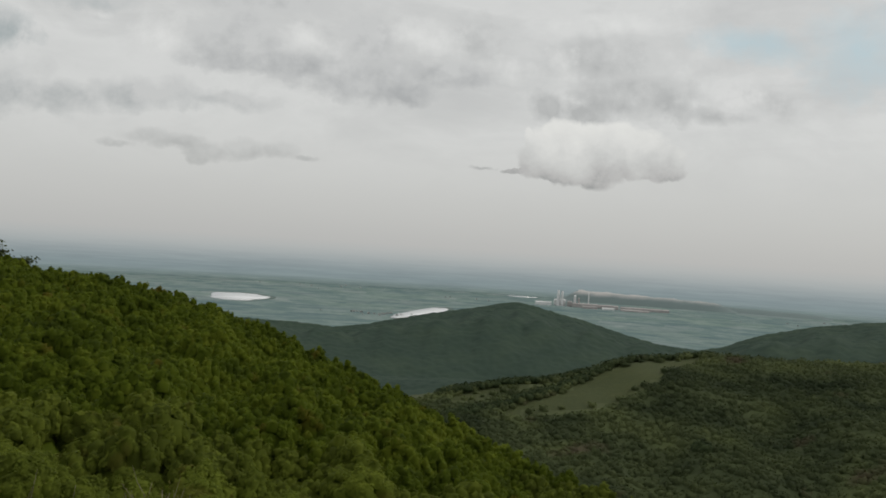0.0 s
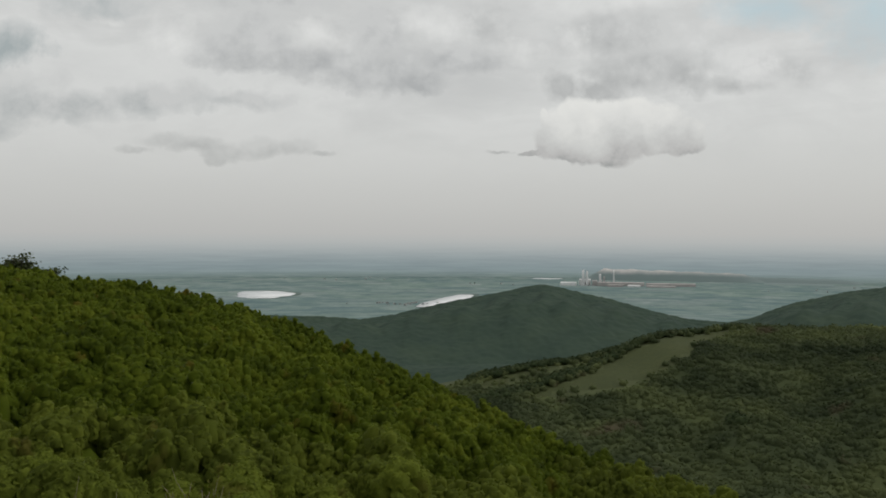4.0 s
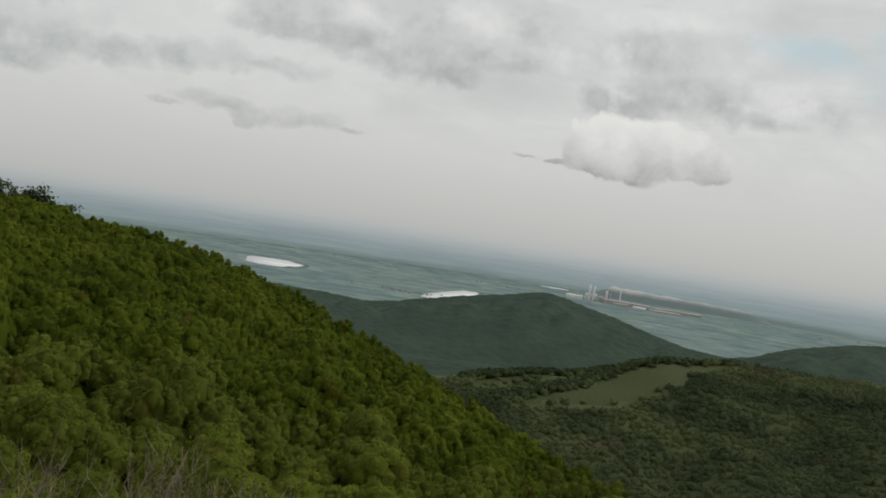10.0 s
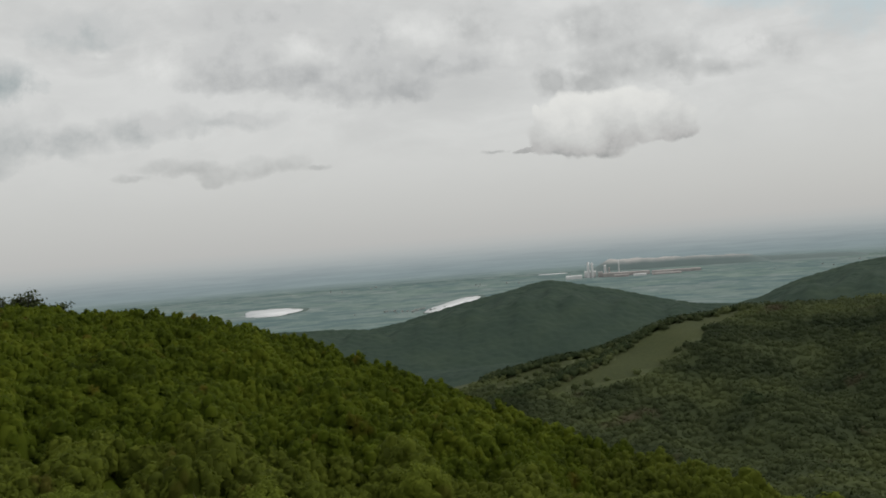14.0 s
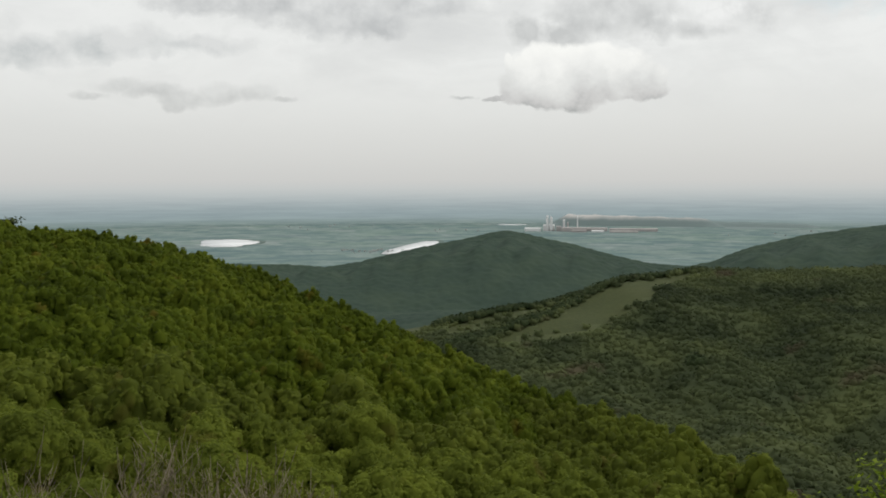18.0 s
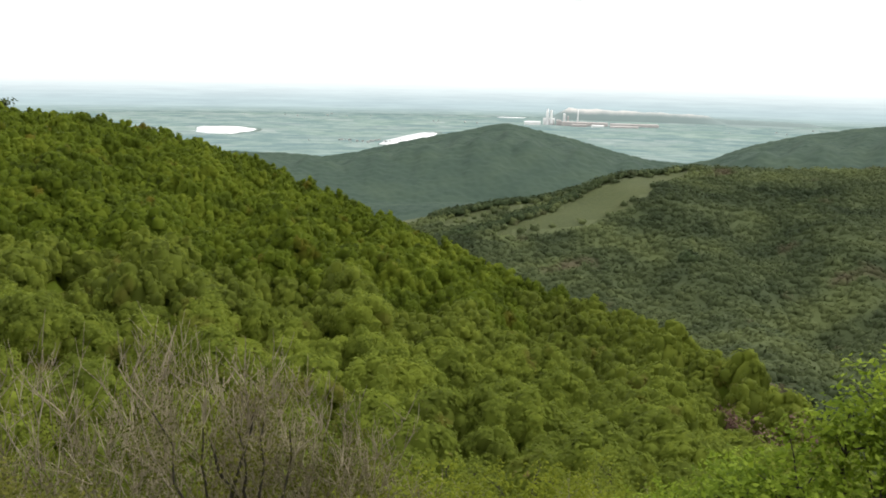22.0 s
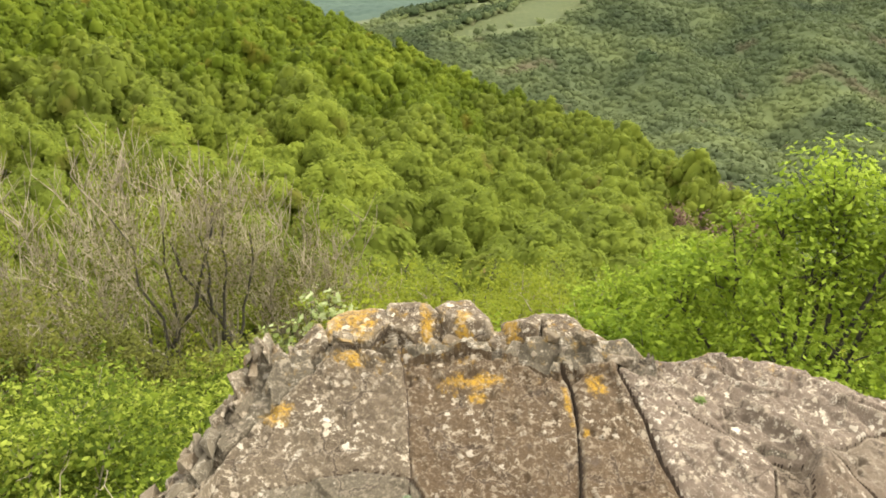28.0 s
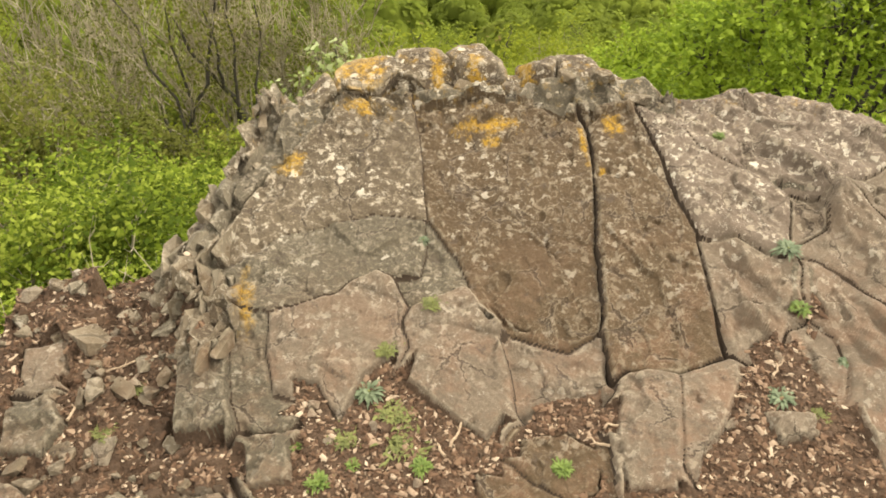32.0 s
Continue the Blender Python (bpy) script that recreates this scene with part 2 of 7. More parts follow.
def foliage(name, dark, mid, light, patch=0.14, glow=0.3, extra=None, tone=0.22, gloss=0.06):
    """Leaves: a tone for each patch of the wood, another for each leaf, some light coming through."""
    m, t, b = material(name, 0.75)
    b.inputs["Specular IOR Level"].default_value = gloss
    g = t.nodes.new("ShaderNodeNewGeometry")
    n1 = noise_tex(t, g.outputs["Position"], patch, 2, 0.6)
    n2 = noise_tex(t, g.outputs["Position"], patch * 0.16, 2, 0.5)
    isl = g.outputs["Random Per Island"]
    f = math_node(t, "ADD", math_node(t, "MULTIPLY", n1, 0.6), math_node(t, "MULTIPLY", n2, 0.4))
    f = math_node(t, "ADD", f, math_node(t, "MULTIPLY", math_node(t, "SUBTRACT", isl, 0.5), tone))
    col = ramp(t, f, ((0.34, dark), (0.5, mid), (0.66, light)))
    if extra:
        n3 = noise_tex(t, g.outputs["Position"], patch * 1.3, 1, 0.5)
        col = mix(t, ramp(t, n3, ((0.66, (0, 0, 0)), (0.76, (1, 1, 1)))), col, extra)
    t.links.new(col, b.inputs["Base Color"])
    tr = t.nodes.new("ShaderNodeBsdfTranslucent")
    t.links.new(col, tr.inputs[0])
    ms = t.nodes.new("ShaderNodeMixShader")
    ms.inputs[0].default_value = glow
    t.links.new(b.outputs[0], ms.inputs[1])
    t.links.new(tr.outputs[0], ms.inputs[2])
    t.links.new(ms.outputs[0], t.nodes["Material Output"].inputs[0])
    return m


LEAF_WOOD = foliage("oak_leaves", (0.052, 0.073, 0.008), (0.096, 0.131, 0.011), (0.164, 0.199, 0.020), 0.10, 0.42, (0.120, 0.107, 0.013), 0.10)
LEAF_VALLEY = foliage("valley_oak_leaves", (0.097, 0.121, 0.019), (0.138, 0.172, 0.024), (0.191, 0.227, 0.032), 0.13, 0.5, (0.128, 0.124, 0.024))
LEAF_NEAR = foliage("near_oak_leaves", (0.113, 0.142, 0.022), (0.161, 0.201, 0.028), (0.223, 0.266, 0.037), 0.13, 0.5, (0.150, 0.145, 0.028))
LEAF_FAR = foliage("far_wood_leaves", (0.034, 0.048, 0.023), (0.078, 0.098, 0.042), (0.136, 0.160, 0.060), 0.020, 0.3, (0.100, 0.086, 0.052), 0.03)
# leaves of the far hills, the bluish haze put into their colour
LEAF_HILL = foliage("hazy_hill_leaves", (0.050, 0.080, 0.062), (0.061, 0.094, 0.070), (0.074, 0.108, 0.076), 0.02, 0.3, None, 0.02)
LEAF_HEDGE = foliage("hedge_leaves", (0.032, 0.048, 0.020), (0.046, 0.064, 0.027), (0.064, 0.084, 0.034), 0.05, 0.15)
LEAF_TREE = foliage("spring_leaves", (0.104, 0.157, 0.012), (0.178, 0.247, 0.019), (0.276, 0.354, 0.042), 0.7, 0.42, None, 0.28, 0.12)
LEAF_SPRIG = foliage("pale_sprig_leaves", (0.14, 0.18, 0.05), (0.21, 0.25, 0.09), (0.32, 0.36, 0.18), 8.0, 0.35, None, 0.4)
LEAF_BUSH = foliage("bush_leaves", (0.050, 0.076, 0.008), (0.118, 0.158, 0.015), (0.240, 0.282, 0.045), 1.0, 0.4, None, 0.42)
LEAF_OLIVE = foliage("opening_buds", (0.081, 0.088, 0.018), (0.116, 0.120, 0.024), (0.162, 0.162, 0.032), 0.3, 0.4)
LEAF_YOUNG = foliage("young_leaves", (0.119, 0.142, 0.015), (0.170, 0.199, 0.019), (0.239, 0.270, 0.029), 0.3, 0.4, (0.161, 0.123, 0.043))


def bark(name, a, c, scale):
    m, t, b = material(name, 0.95)
    p = position(t)
    n = noise_tex(t, p, scale, 5, 0.65)
    t.links.new(ramp(t, n, ((0.3, a), (0.7, c))), b.inputs["Base Color"])
    add_bump(t, b, n, 0.6, 0.02)
    return m


BARK = bark("dark_bark", (0.025, 0.022, 0.016), (0.075, 0.066, 0.05), 14)
RUSSET = foliage("russet_buds", (0.101, 0.060, 0.045), (0.153, 0.096, 0.073), (0.226, 0.153, 0.119), 0.4, 0.3)
BARK_TWIG = bark("twig_bark", (0.13, 0.108, 0.069), (0.40, 0.345, 0.24), 0.9)
BARK_GREY = bark("grey_bark", (0.11, 0.093, 0.062), (0.35, 0.31, 0.225), 3)


def ground_material(name, a, c, d, scale, fine):
    m, t, b = material(name, 0.95)
    p = position(t)
    n = noise_tex(t, p, scale, 6, 0.6)
    n2 = noise_tex(t, p, fine, 4, 0.65)
    col = ramp(t, n, ((0.3, a), (0.5, c), (0.7, d)))
    col = mix(t, 0.5, col, ramp(t, n2, ((0.3, a), (0.7, d))))
    t.links.new(col, b.inputs["Base Color"])
    add_bump(t, b, n2, 0.5, 0.2 / fine)
    return m


FOREST_FLOOR = ground_material("forest_floor", (0.035, 0.045, 0.014), (0.06, 0.075, 0.022), (0.09, 0.10, 0.035), 0.08, 1.2)
MEADOW = ground_material("meadow_grass", (0.034, 0.045, 0.014), (0.047, 0.060, 0.018), (0.063, 0.073, 0.024), 0.03, 0.3)
BANK = ground_material("grassy_bank", (0.040, 0.045, 0.014), (0.070, 0.072, 0.024), (0.095, 0.080, 0.042), 0.7, 9)


SPUR_FLOOR = ground_material("shaded_wood_floor", (0.050, 0.062, 0.026), (0.066, 0.080, 0.031), (0.084, 0.098, 0.038), 0.02, 0.4)
LOOKOUT = ground_material("trodden_stony_soil", (0.050, 0.034, 0.022), (0.082, 0.056, 0.036), (0.130, 0.098, 0.068), 2.5, 30)
# ground under the far forest, tinted with the same painted haze
FAR_CANOPY = ground_material("hazy_far_canopy", (0.050, 0.082, 0.062), (0.062, 0.096, 0.071), (0.074, 0.110, 0.077), 0.01, 0.14)


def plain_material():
    """Fields of the wide plain: long plots of crops, hedges and villages, bluish distance haze in their colours."""
    m, t, b = material("hazed_plain_fields", 1.0)
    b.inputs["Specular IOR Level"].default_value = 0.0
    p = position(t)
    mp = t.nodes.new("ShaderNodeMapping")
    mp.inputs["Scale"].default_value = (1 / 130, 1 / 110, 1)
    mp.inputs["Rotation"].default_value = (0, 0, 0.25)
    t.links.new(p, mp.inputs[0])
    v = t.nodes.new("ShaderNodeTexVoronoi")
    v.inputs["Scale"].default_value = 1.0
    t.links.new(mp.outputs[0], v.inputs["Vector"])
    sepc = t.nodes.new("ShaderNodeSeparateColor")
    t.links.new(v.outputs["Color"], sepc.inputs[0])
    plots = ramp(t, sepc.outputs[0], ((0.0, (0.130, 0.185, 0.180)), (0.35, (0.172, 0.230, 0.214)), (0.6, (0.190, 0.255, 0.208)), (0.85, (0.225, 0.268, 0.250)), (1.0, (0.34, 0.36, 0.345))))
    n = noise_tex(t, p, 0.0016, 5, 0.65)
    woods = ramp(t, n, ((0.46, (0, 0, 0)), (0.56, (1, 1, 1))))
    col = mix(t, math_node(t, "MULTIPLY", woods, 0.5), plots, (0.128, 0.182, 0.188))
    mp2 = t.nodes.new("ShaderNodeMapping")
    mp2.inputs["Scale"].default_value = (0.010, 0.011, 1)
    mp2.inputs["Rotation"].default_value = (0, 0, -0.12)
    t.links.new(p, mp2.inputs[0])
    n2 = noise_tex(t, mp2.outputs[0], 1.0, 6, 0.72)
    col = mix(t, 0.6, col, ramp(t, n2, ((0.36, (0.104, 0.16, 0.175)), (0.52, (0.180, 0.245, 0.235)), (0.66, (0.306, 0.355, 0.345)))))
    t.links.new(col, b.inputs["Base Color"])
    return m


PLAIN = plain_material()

# ---- the land ----
# All heights below are metres under the eye (1.6 m). az: degrees to the right of +y; d: metres from the lookout.
EYE_Z = 1.6
BROW, RIDGE = 9, 13          # knots of the shoulder's brow and of the far spur's ridge


def tan_d(el):
    return np.tan(np.radians(el))


def profiles(az):
    """The knots (distance, height) of the land's section in each direction."""
    a = np.asarray(az, float)
    z = np.zeros_like(a)
    # brow of the wooded shoulder
    db = np.interp(a, (-45, -27, -12, 0, 12, 23, 32, 45), (400, 360, 320, 250, 185, 135, 105, 80))
    eb = np.interp(a, (-45, -27, -20, -12.7, -7.8, 0, 6, 12, 18, 23, 27.4, 34, 45), (-0.5, -2.0, -3.2, -4.9, -6.6, -9.6, -12.1, -14.5, -16.2, -18.0, -21.0, -26, -30))
    zb = db * tan_d(eb) - 8.0
    # spur on the far side of the valley, with meadows
    dr = np.interp(a, (-6, 2.6, 10, 15, 20, 31, 45), (520, 560, 600, 640, 700, 720, 700))
    er = np.interp(a, (-12, -4, 2.6, 6, 10, 15.2, 19.8, 24, 31, 45), (-13, -11.5, -8.9, -8.4, -7.7, -6.1, -5.35, -5.1, -4.75, -4.0))
    zr = dr * tan_d(er) - 5.0
    # the peak beyond, and the long hill beside it
    dp = z + 1350
    ep = np.interp(a, (-40, -11.5, -8.5, -5.6, -3.3, -0.2, 3.6, 5.6, 6.8, 8.2, 11.3, 14.3, 16.6, 19, 20.3, 22.9, 25.5, 28, 30.7, 36, 50),
                   (-5.3, -5.2, -5.35, -5.6, -5.25, -4.45, -3.75, -3.3, -3.15, -3.4, -4.0, -4.8, -5.25, -5.4, -5.1, -4.0, -3.3, -2.9, -2.45, -1.9, -1.5))
    zp = dp * tan_d(ep) - 5.0
    k = [(z, z - 1.68), (z + 1.2, z - 1.74), (z + 1.9, z - 2.25), (z + 2.6, z - 3.3), (z + 3.6, z - 4.3), (z + 8, z - 7.4), (z + 28, z - 18.5), (z + 60, z - 36),
         (db * 0.75 + 15, zb * 0.96 - 4), (db, zb), (db + 60, zb - 26), (z + 400 + 0 * a, np.minimum(zb - 40, -112)),
         (dr - 60, zr - 7), (dr, zr), (dr + 70, zr - 16), (z + 900, z - 142), (dp - 250, zp * 0.55 - 0.45 * 142 + 20), (dp - 60, zp - 7), (dp, zp), (dp + 90, zp - 14),
         (z + 2000, z - 196), (z + 2300, z - 200), (z + 3500, z - 200)]
    return np.array([q[0] for q in k]), np.array([q[1] for q in k])


def land(x, y):
    """Height of the ground."""
    x, y = np.asarray(x, float).ravel(), np.asarray(y, float).ravel()
    d = np.hypot(x, y)
    az = np.degrees(np.arctan2(x, y))
    kd, kz = profiles(np.clip(az, -60, 60))
    out = np.full(d.shape, -200.0)
    for i in range(len(kd) - 1):
        inside = (d >= kd[i]) & (d < kd[i + 1])
        s = (d - kd[i]) / np.maximum(kd[i + 1] - kd[i], 1e-6)
        out = np.where(inside, kz[i] + (kz[i + 1] - kz[i]) * s, out)
    # behind the lookout the hill goes on, and rises
    back = np.clip((np.abs(az) - 60) / 40, 0, 1)
    back = back * back * (3 - 2 * back)
    hill = -1.68 + 0.22 * np.clip(d - 3, 0, 400)
    out = out * (1 - back) + hill * back
    und = (np.sin(x * 0.021 + 1.3) * np.sin(y * 0.017 + 0.4) + 0.5 * np.sin(x * 0.053 + y * 0.041)) * np.clip((d - 40) / 150, 0, 1) * np.clip((1700 - d) / 600, 0, 1)
    gully = np.sin(az * 0.62 + d * 0.016) + 0.6 * np.sin(az * 0.35 - d * 0.031 + 1.0)
    gully = gully * np.clip((az - 11) / 6, 0, 1) * np.clip((d - 260) / 60, 0, 1) * np.clip((640 - d) / 90, 0, 1)
    fold = np.sin(az * 0.55 + d * 0.035) + 0.7 * np.sin(az * 0.9 - d * 0.021 + 0.7)
    fold = fold * np.clip((d - 70) / 40, 0, 1) * np.clip((kd[BROW] - d) / 60, 0, 1)
    rib = np.sin(az * 1.7 + d * 0.011) + 0.6 * np.sin(az * 3.7 - d * 0.017 + 2.0)
    rib = rib * np.clip((d - 960) / 160, 0, 1) * np.clip((1335 - d) / 90, 0, 1)
    return out + EYE_Z + und * 1.6 + gully * 4.5 + rib * 3.2 + fold * 1.8


def obj_from(name, verts, faces, mats, parent=None, mat_index=None, smooth=False):
    """One mesh object from arrays; all faces have as many corners as a row of faces."""
    verts, faces = np.asarray(verts, np.float32), np.asarray(faces, np.int32)
    me = bpy.data.meshes.new(name)
    me.vertices.add(len(verts))
    me.vertices.foreach_set("co", verts.ravel())
    k = faces.shape[1]
    me.loops.add(faces.size)
    me.loops.foreach_set("vertex_index", faces.ravel())
    me.polygons.add(len(faces))
    me.polygons.foreach_set("loop_start", np.arange(0, faces.size, k, dtype=np.int32))
    me.polygons.foreach_set("loop_total", np.full(len(faces), k, np.int32))
    for mm in mats if isinstance(mats, (list, tuple)) else (mats,):
        me.materials.append(mm)
    if mat_index is not None:
        me.polygons.foreach_set("material_index", np.asarray(mat_index, np.int32))
    if smooth:
        me.polygons.foreach_set("use_smooth", np.ones(len(faces), bool))
    me.update(calc_edges=True)
    ob = new(name, me)
    if parent is not None:
        ob.parent = parent
    return ob


def part(name, bm, mat, parent, label=""):
    me = bpy.data.meshes.new(name)
    bm.to_mesh(me)
    bm.free()
    me.materials.append(mat)
    ob = new(name, me)
    ob.parent = parent
    if label:
        tagged(ob, label)
    return ob


def build_ground():
    az = np.concatenate([np.arange(-180, -60, 6.0), np.arange(-60, -42, 2.0), np.arange(-42, 44, 0.5), np.arange(44, 60, 2.0), np.arange(60, 180, 6.0)])
    d = np.concatenate([[0.0, 0.04, 0.6, 1.2, 1.6, 1.9, 2.2, 2.6, 3.1, 3.6, 4.5, 6, 8, 11, 15, 20, 28, 36, 48, 60], np.arange(72, 420, 12), np.arange(420, 760, 15), np.arange(760, 2000, 40), np.arange(2000, 3600, 160), np.arange(3600, 4960, 120)])
    A, D = np.meshgrid(az, d)
    X, Y = D * np.sin(np.radians(A)), D * np.cos(np.radians(A))
    Z = land(X, Y).reshape(A.shape)
    nv, na = A.shape
    verts = np.stack([X.ravel(), Y.ravel(), Z.ravel()], 1)
    i, j = np.meshgrid(np.arange(0, nv - 1), np.arange(na), indexing="ij")
    jn = (j + 1) % na
    faces = np.stack([i * na + j, i * na + jn, (i + 1) * na + jn, (i + 1) * na + j], -1).reshape(-1, 4)[:, ::-1]
    cd = D[i, j].ravel()
    ca = A[i, j].ravel() + 0.25
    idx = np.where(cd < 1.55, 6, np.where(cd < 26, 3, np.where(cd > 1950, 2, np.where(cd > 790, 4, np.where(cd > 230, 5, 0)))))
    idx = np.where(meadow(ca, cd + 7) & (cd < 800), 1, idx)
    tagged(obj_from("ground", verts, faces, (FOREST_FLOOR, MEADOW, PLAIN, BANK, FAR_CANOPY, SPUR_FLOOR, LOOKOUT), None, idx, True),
           "wooded hillsides, valley meadows and the wide plain to the horizon", "ground", kind="structure")


def meadow(az, d):
    """The two grass strips between hedges on the far spur."""
    az, d = np.asarray(az, float), np.asarray(d, float)
    lo = np.interp(az, (5.6, 11.8, 14.2, 16.8, 17.6, 19.7), (514, 524, 548, 591, 634, 690))
    hi = np.interp(az, (4.6, 9.0, 12.3, 15.8, 19.7), (508, 548, 602, 645, 697))
    one = (az > 4.6) & (az < 19.9) & (d > lo) & (d < hi)
    lo2 = np.interp(az, (2.8, 7.7, 11.0), (532, 572, 604))
    hi2 = np.interp(az, (2.8, 6.0, 10.0), (549, 575, 602))
    return one | ((az > 2.6) & (az < 10.5) & (d > lo2) & (d < hi2))


build_ground()

# ---- leaves, twigs and trees ----


def leaf_quads(centres, normals, size, rnd, fold=0.25, long=1.35):
    """A small folded leaf or spray of leaves (two triangles) at each centre."""
    n = len(centres)
    t = rnd.normal(size=(n, 3))
    t -= normals * (t * normals).sum(1)[:, None]
    t /= np.linalg.norm(t, axis=1)[:, None] + 1e-9
    b = np.cross(normals, t)
    s = size * rnd.uniform(0.65, 1.3, (n, 1))
    lift = normals * s * fold
    v = np.stack([centres - t * s * long * 0.5, centres + b * s * 0.42 - lift, centres + t * s * long * 0.5, centres - b * s * 0.42 - lift], 1)
    return v.reshape(-1, 3)


def quad_faces(n):
    """Two triangles on each group of four corners, folded along the middle."""
    base = np.arange(n)[:, None] * 4
    return np.concatenate([base + np.array([[0, 1, 2]]), base + np.array([[0, 2, 3]])])


def crown(rnd, n, lobes, rad, tall, size, slim=1.0):
    """Leaf sprays on many small billows over an egg-shaped crown about the origin, its foot at z 0."""
    k = np.arange(lobes) + 0.5
    up = 1 - k / lobes * 1.35
    th = k * 2.39996 + rnd.uniform(0, 6.28) + rnd.normal(size=lobes) * 0.3
    flat = np.sqrt(np.clip(1 - up * up, 0, 1))
    way = np.stack([flat * np.cos(th), flat * np.sin(th), up], 1)
    half = np.array([rad, rad, tall * 0.5])
    cen = way * half * rnd.uniform(0.62, 0.84, (lobes, 1)) * slim + np.array([0, 0, tall * 0.5])
    rl = rad * rnd.uniform(0.27, 0.43, lobes)
    pick = rnd.integers(0, lobes, n)
    nrm = rnd.normal(size=(n, 3)) + way[pick] * 0.9 + np.array([0, 0, 0.45])
    nrm /= np.linalg.norm(nrm, axis=1)[:, None]
    c = cen[pick] + nrm * (rl[pick] * rnd.uniform(0.75, 1.08, n))[:, None] * np.array([1, 1, 1.15])
    nn = nrm * 0.7 + way[pick] * 0.45 + rnd.normal(size=(n, 3)) * 0.16 + np.array([0, 0, 0.1])
    nn /= np.linalg.norm(nn, axis=1)[:, None]
    out = [(leaf_quads(c, nn, size, rnd), quad_faces(n)), dome(rnd, (0, 0, tall * 0.42), rad * 0.76, tall * 0.43, 8, 3)]
    for q, r in zip(cen, rl):
        if n > 80:
            out.append(dome(rnd, q, r * 0.86, r * 0.95, 6, 2))
    return join(out)


def dome(rnd, mid, r, h, sides, rings):
    """A lumpy closed cap: the dark inside of a crown, or a whole far-off crown."""
    a = np.arange(sides) * 2 * np.pi / sides + rnd.uniform(0, 6)
    vs = []
    for k in range(rings):
        e = -0.45 + (np.pi / 2 + 0.35) * k / rings
        w = 1 + rnd.normal(size=sides) * 0.12
        vs.append(np.stack([np.cos(a) * math.cos(e) * r * w, np.sin(a) * math.cos(e) * r * w, math.sin(e) * h * w], 1))
    vs.append(np.array([[0, 0, h * rnd.uniform(0.92, 1.08)]]))
    v = np.concatenate(vs) + np.asarray(mid, float)
    f = []
    for k in range(rings - 1):
        for j in range(sides):
            n = (j + 1) % sides
            f += [(k * sides + j, k * sides + n, (k + 1) * sides + n), (k * sides + j, (k + 1) * sides + n, (k + 1) * sides + j)]
    for j in range(sides):
        f.append(((rings - 1) * sides + j, (rings - 1) * sides + (j + 1) % sides, rings * sides))
    return v, np.array(f)


def tube(points, radii, sides=6):
    """A tapered limb along points."""
    p = np.asarray(points, float)
    t = np.gradient(p, axis=0)
    t /= np.linalg.norm(t, axis=1)[:, None] + 1e-9
    ref = np.where(np.abs(t[:, 2:3]) > 0.9, np.array([[1.0, 0, 0]]), np.array([[0, 0, 1.0]]))
    a = np.cross(t, ref)
    a /= np.linalg.norm(a, axis=1)[:, None] + 1e-9
    b = np.cross(t, a)
    ang = np.arange(sides) * 2 * np.pi / sides
    r = np.asarray(radii, float)[:, None, None]
    ring = p[:, None, :] + r * (a[:, None, :] * np.cos(ang)[None, :, None] + b[:, None, :] * np.sin(ang)[None, :, None])
    n = len(p)
    i, j = np.meshgrid(np.arange(n - 1), np.arange(sides), indexing="ij")
    jn = (j + 1) % sides
    f = np.stack([i * sides + j, i * sides + jn, (i + 1) * sides + jn, (i + 1) * sides + j], -1).reshape(-1, 4)
    return ring.reshape(-1, 3), f


def join(pieces):
    vs, fs, o = [], [], 0
    for v, f in pieces:
        vs.append(v)
        fs.append(f + o)
        o += len(v)
    return np.concatenate(vs), np.concatenate(fs)


def spread(template, pos, scale, turn, squash):
    """The template's corners repeated at many places, as one array."""
    c, s = np.cos(turn)[:, None], np.sin(turn)[:, None]
    x, y, z = template[:, 0][None], template[:, 1][None], template[:, 2][None]
    sc = scale[:, None]
    return np.stack([(x * c - y * s) * sc + pos[:, 0:1], (x * s + y * c) * sc + pos[:, 1:2], z * sc * squash[:, None] + pos[:, 2:3]], -1).reshape(-1, 3)


def scatter(az0, az1, d0, d1, spacing, rnd, jitter=0.42):
    """Places at an even spacing over a sector of the land."""
    ds = []
    d = d0
    while d < d1:
        n = max(1, int(radians(az1 - az0) * d / spacing))
        a = np.linspace(az0, az1, n) + rnd.uniform(0, 1) * np.degrees(spacing / d)
        a = a + rnd.uniform(-jitter, jitter, n) * np.degrees(spacing / d)
        ds.append(np.stack([a, d + rnd.uniform(-jitter, jitter, n) * spacing], 1))
        d += spacing * 0.87
    p = np.concatenate(ds)
    return p[:, 0], p[:, 1]


def at_polar(a, d):
    x, y = d * np.sin(np.radians(a)), d * np.cos(np.radians(a))
    return np.stack([x, y, land(x, y)], 1)


def wood(name, label, a, d, templates, mat, rnd, s0, s1, sink=0.0, q0=0.85, q1=1.2, smooth=False):
    pos = at_polar(a, d)
    pos[:, 2] -= sink
    pick = rnd.integers(0, len(templates), len(pos))
    out = []
    for k, (tv, tf) in enumerate(templates):
        q = pos[pick == k]
        n = len(q)
        v = spread(tv, q, rnd.uniform(s0, s1, n), rnd.uniform(0, 6.28, n), rnd.uniform(q0, q1, n))
        out.append((v, (np.arange(n)[:, None, None] * len(tv) + tf[None]).reshape(-1, 3)))
    v, f = join(out)
    return tagged(obj_from(name, v, f, mat, smooth=smooth), label, "woodland", kind="stuff")


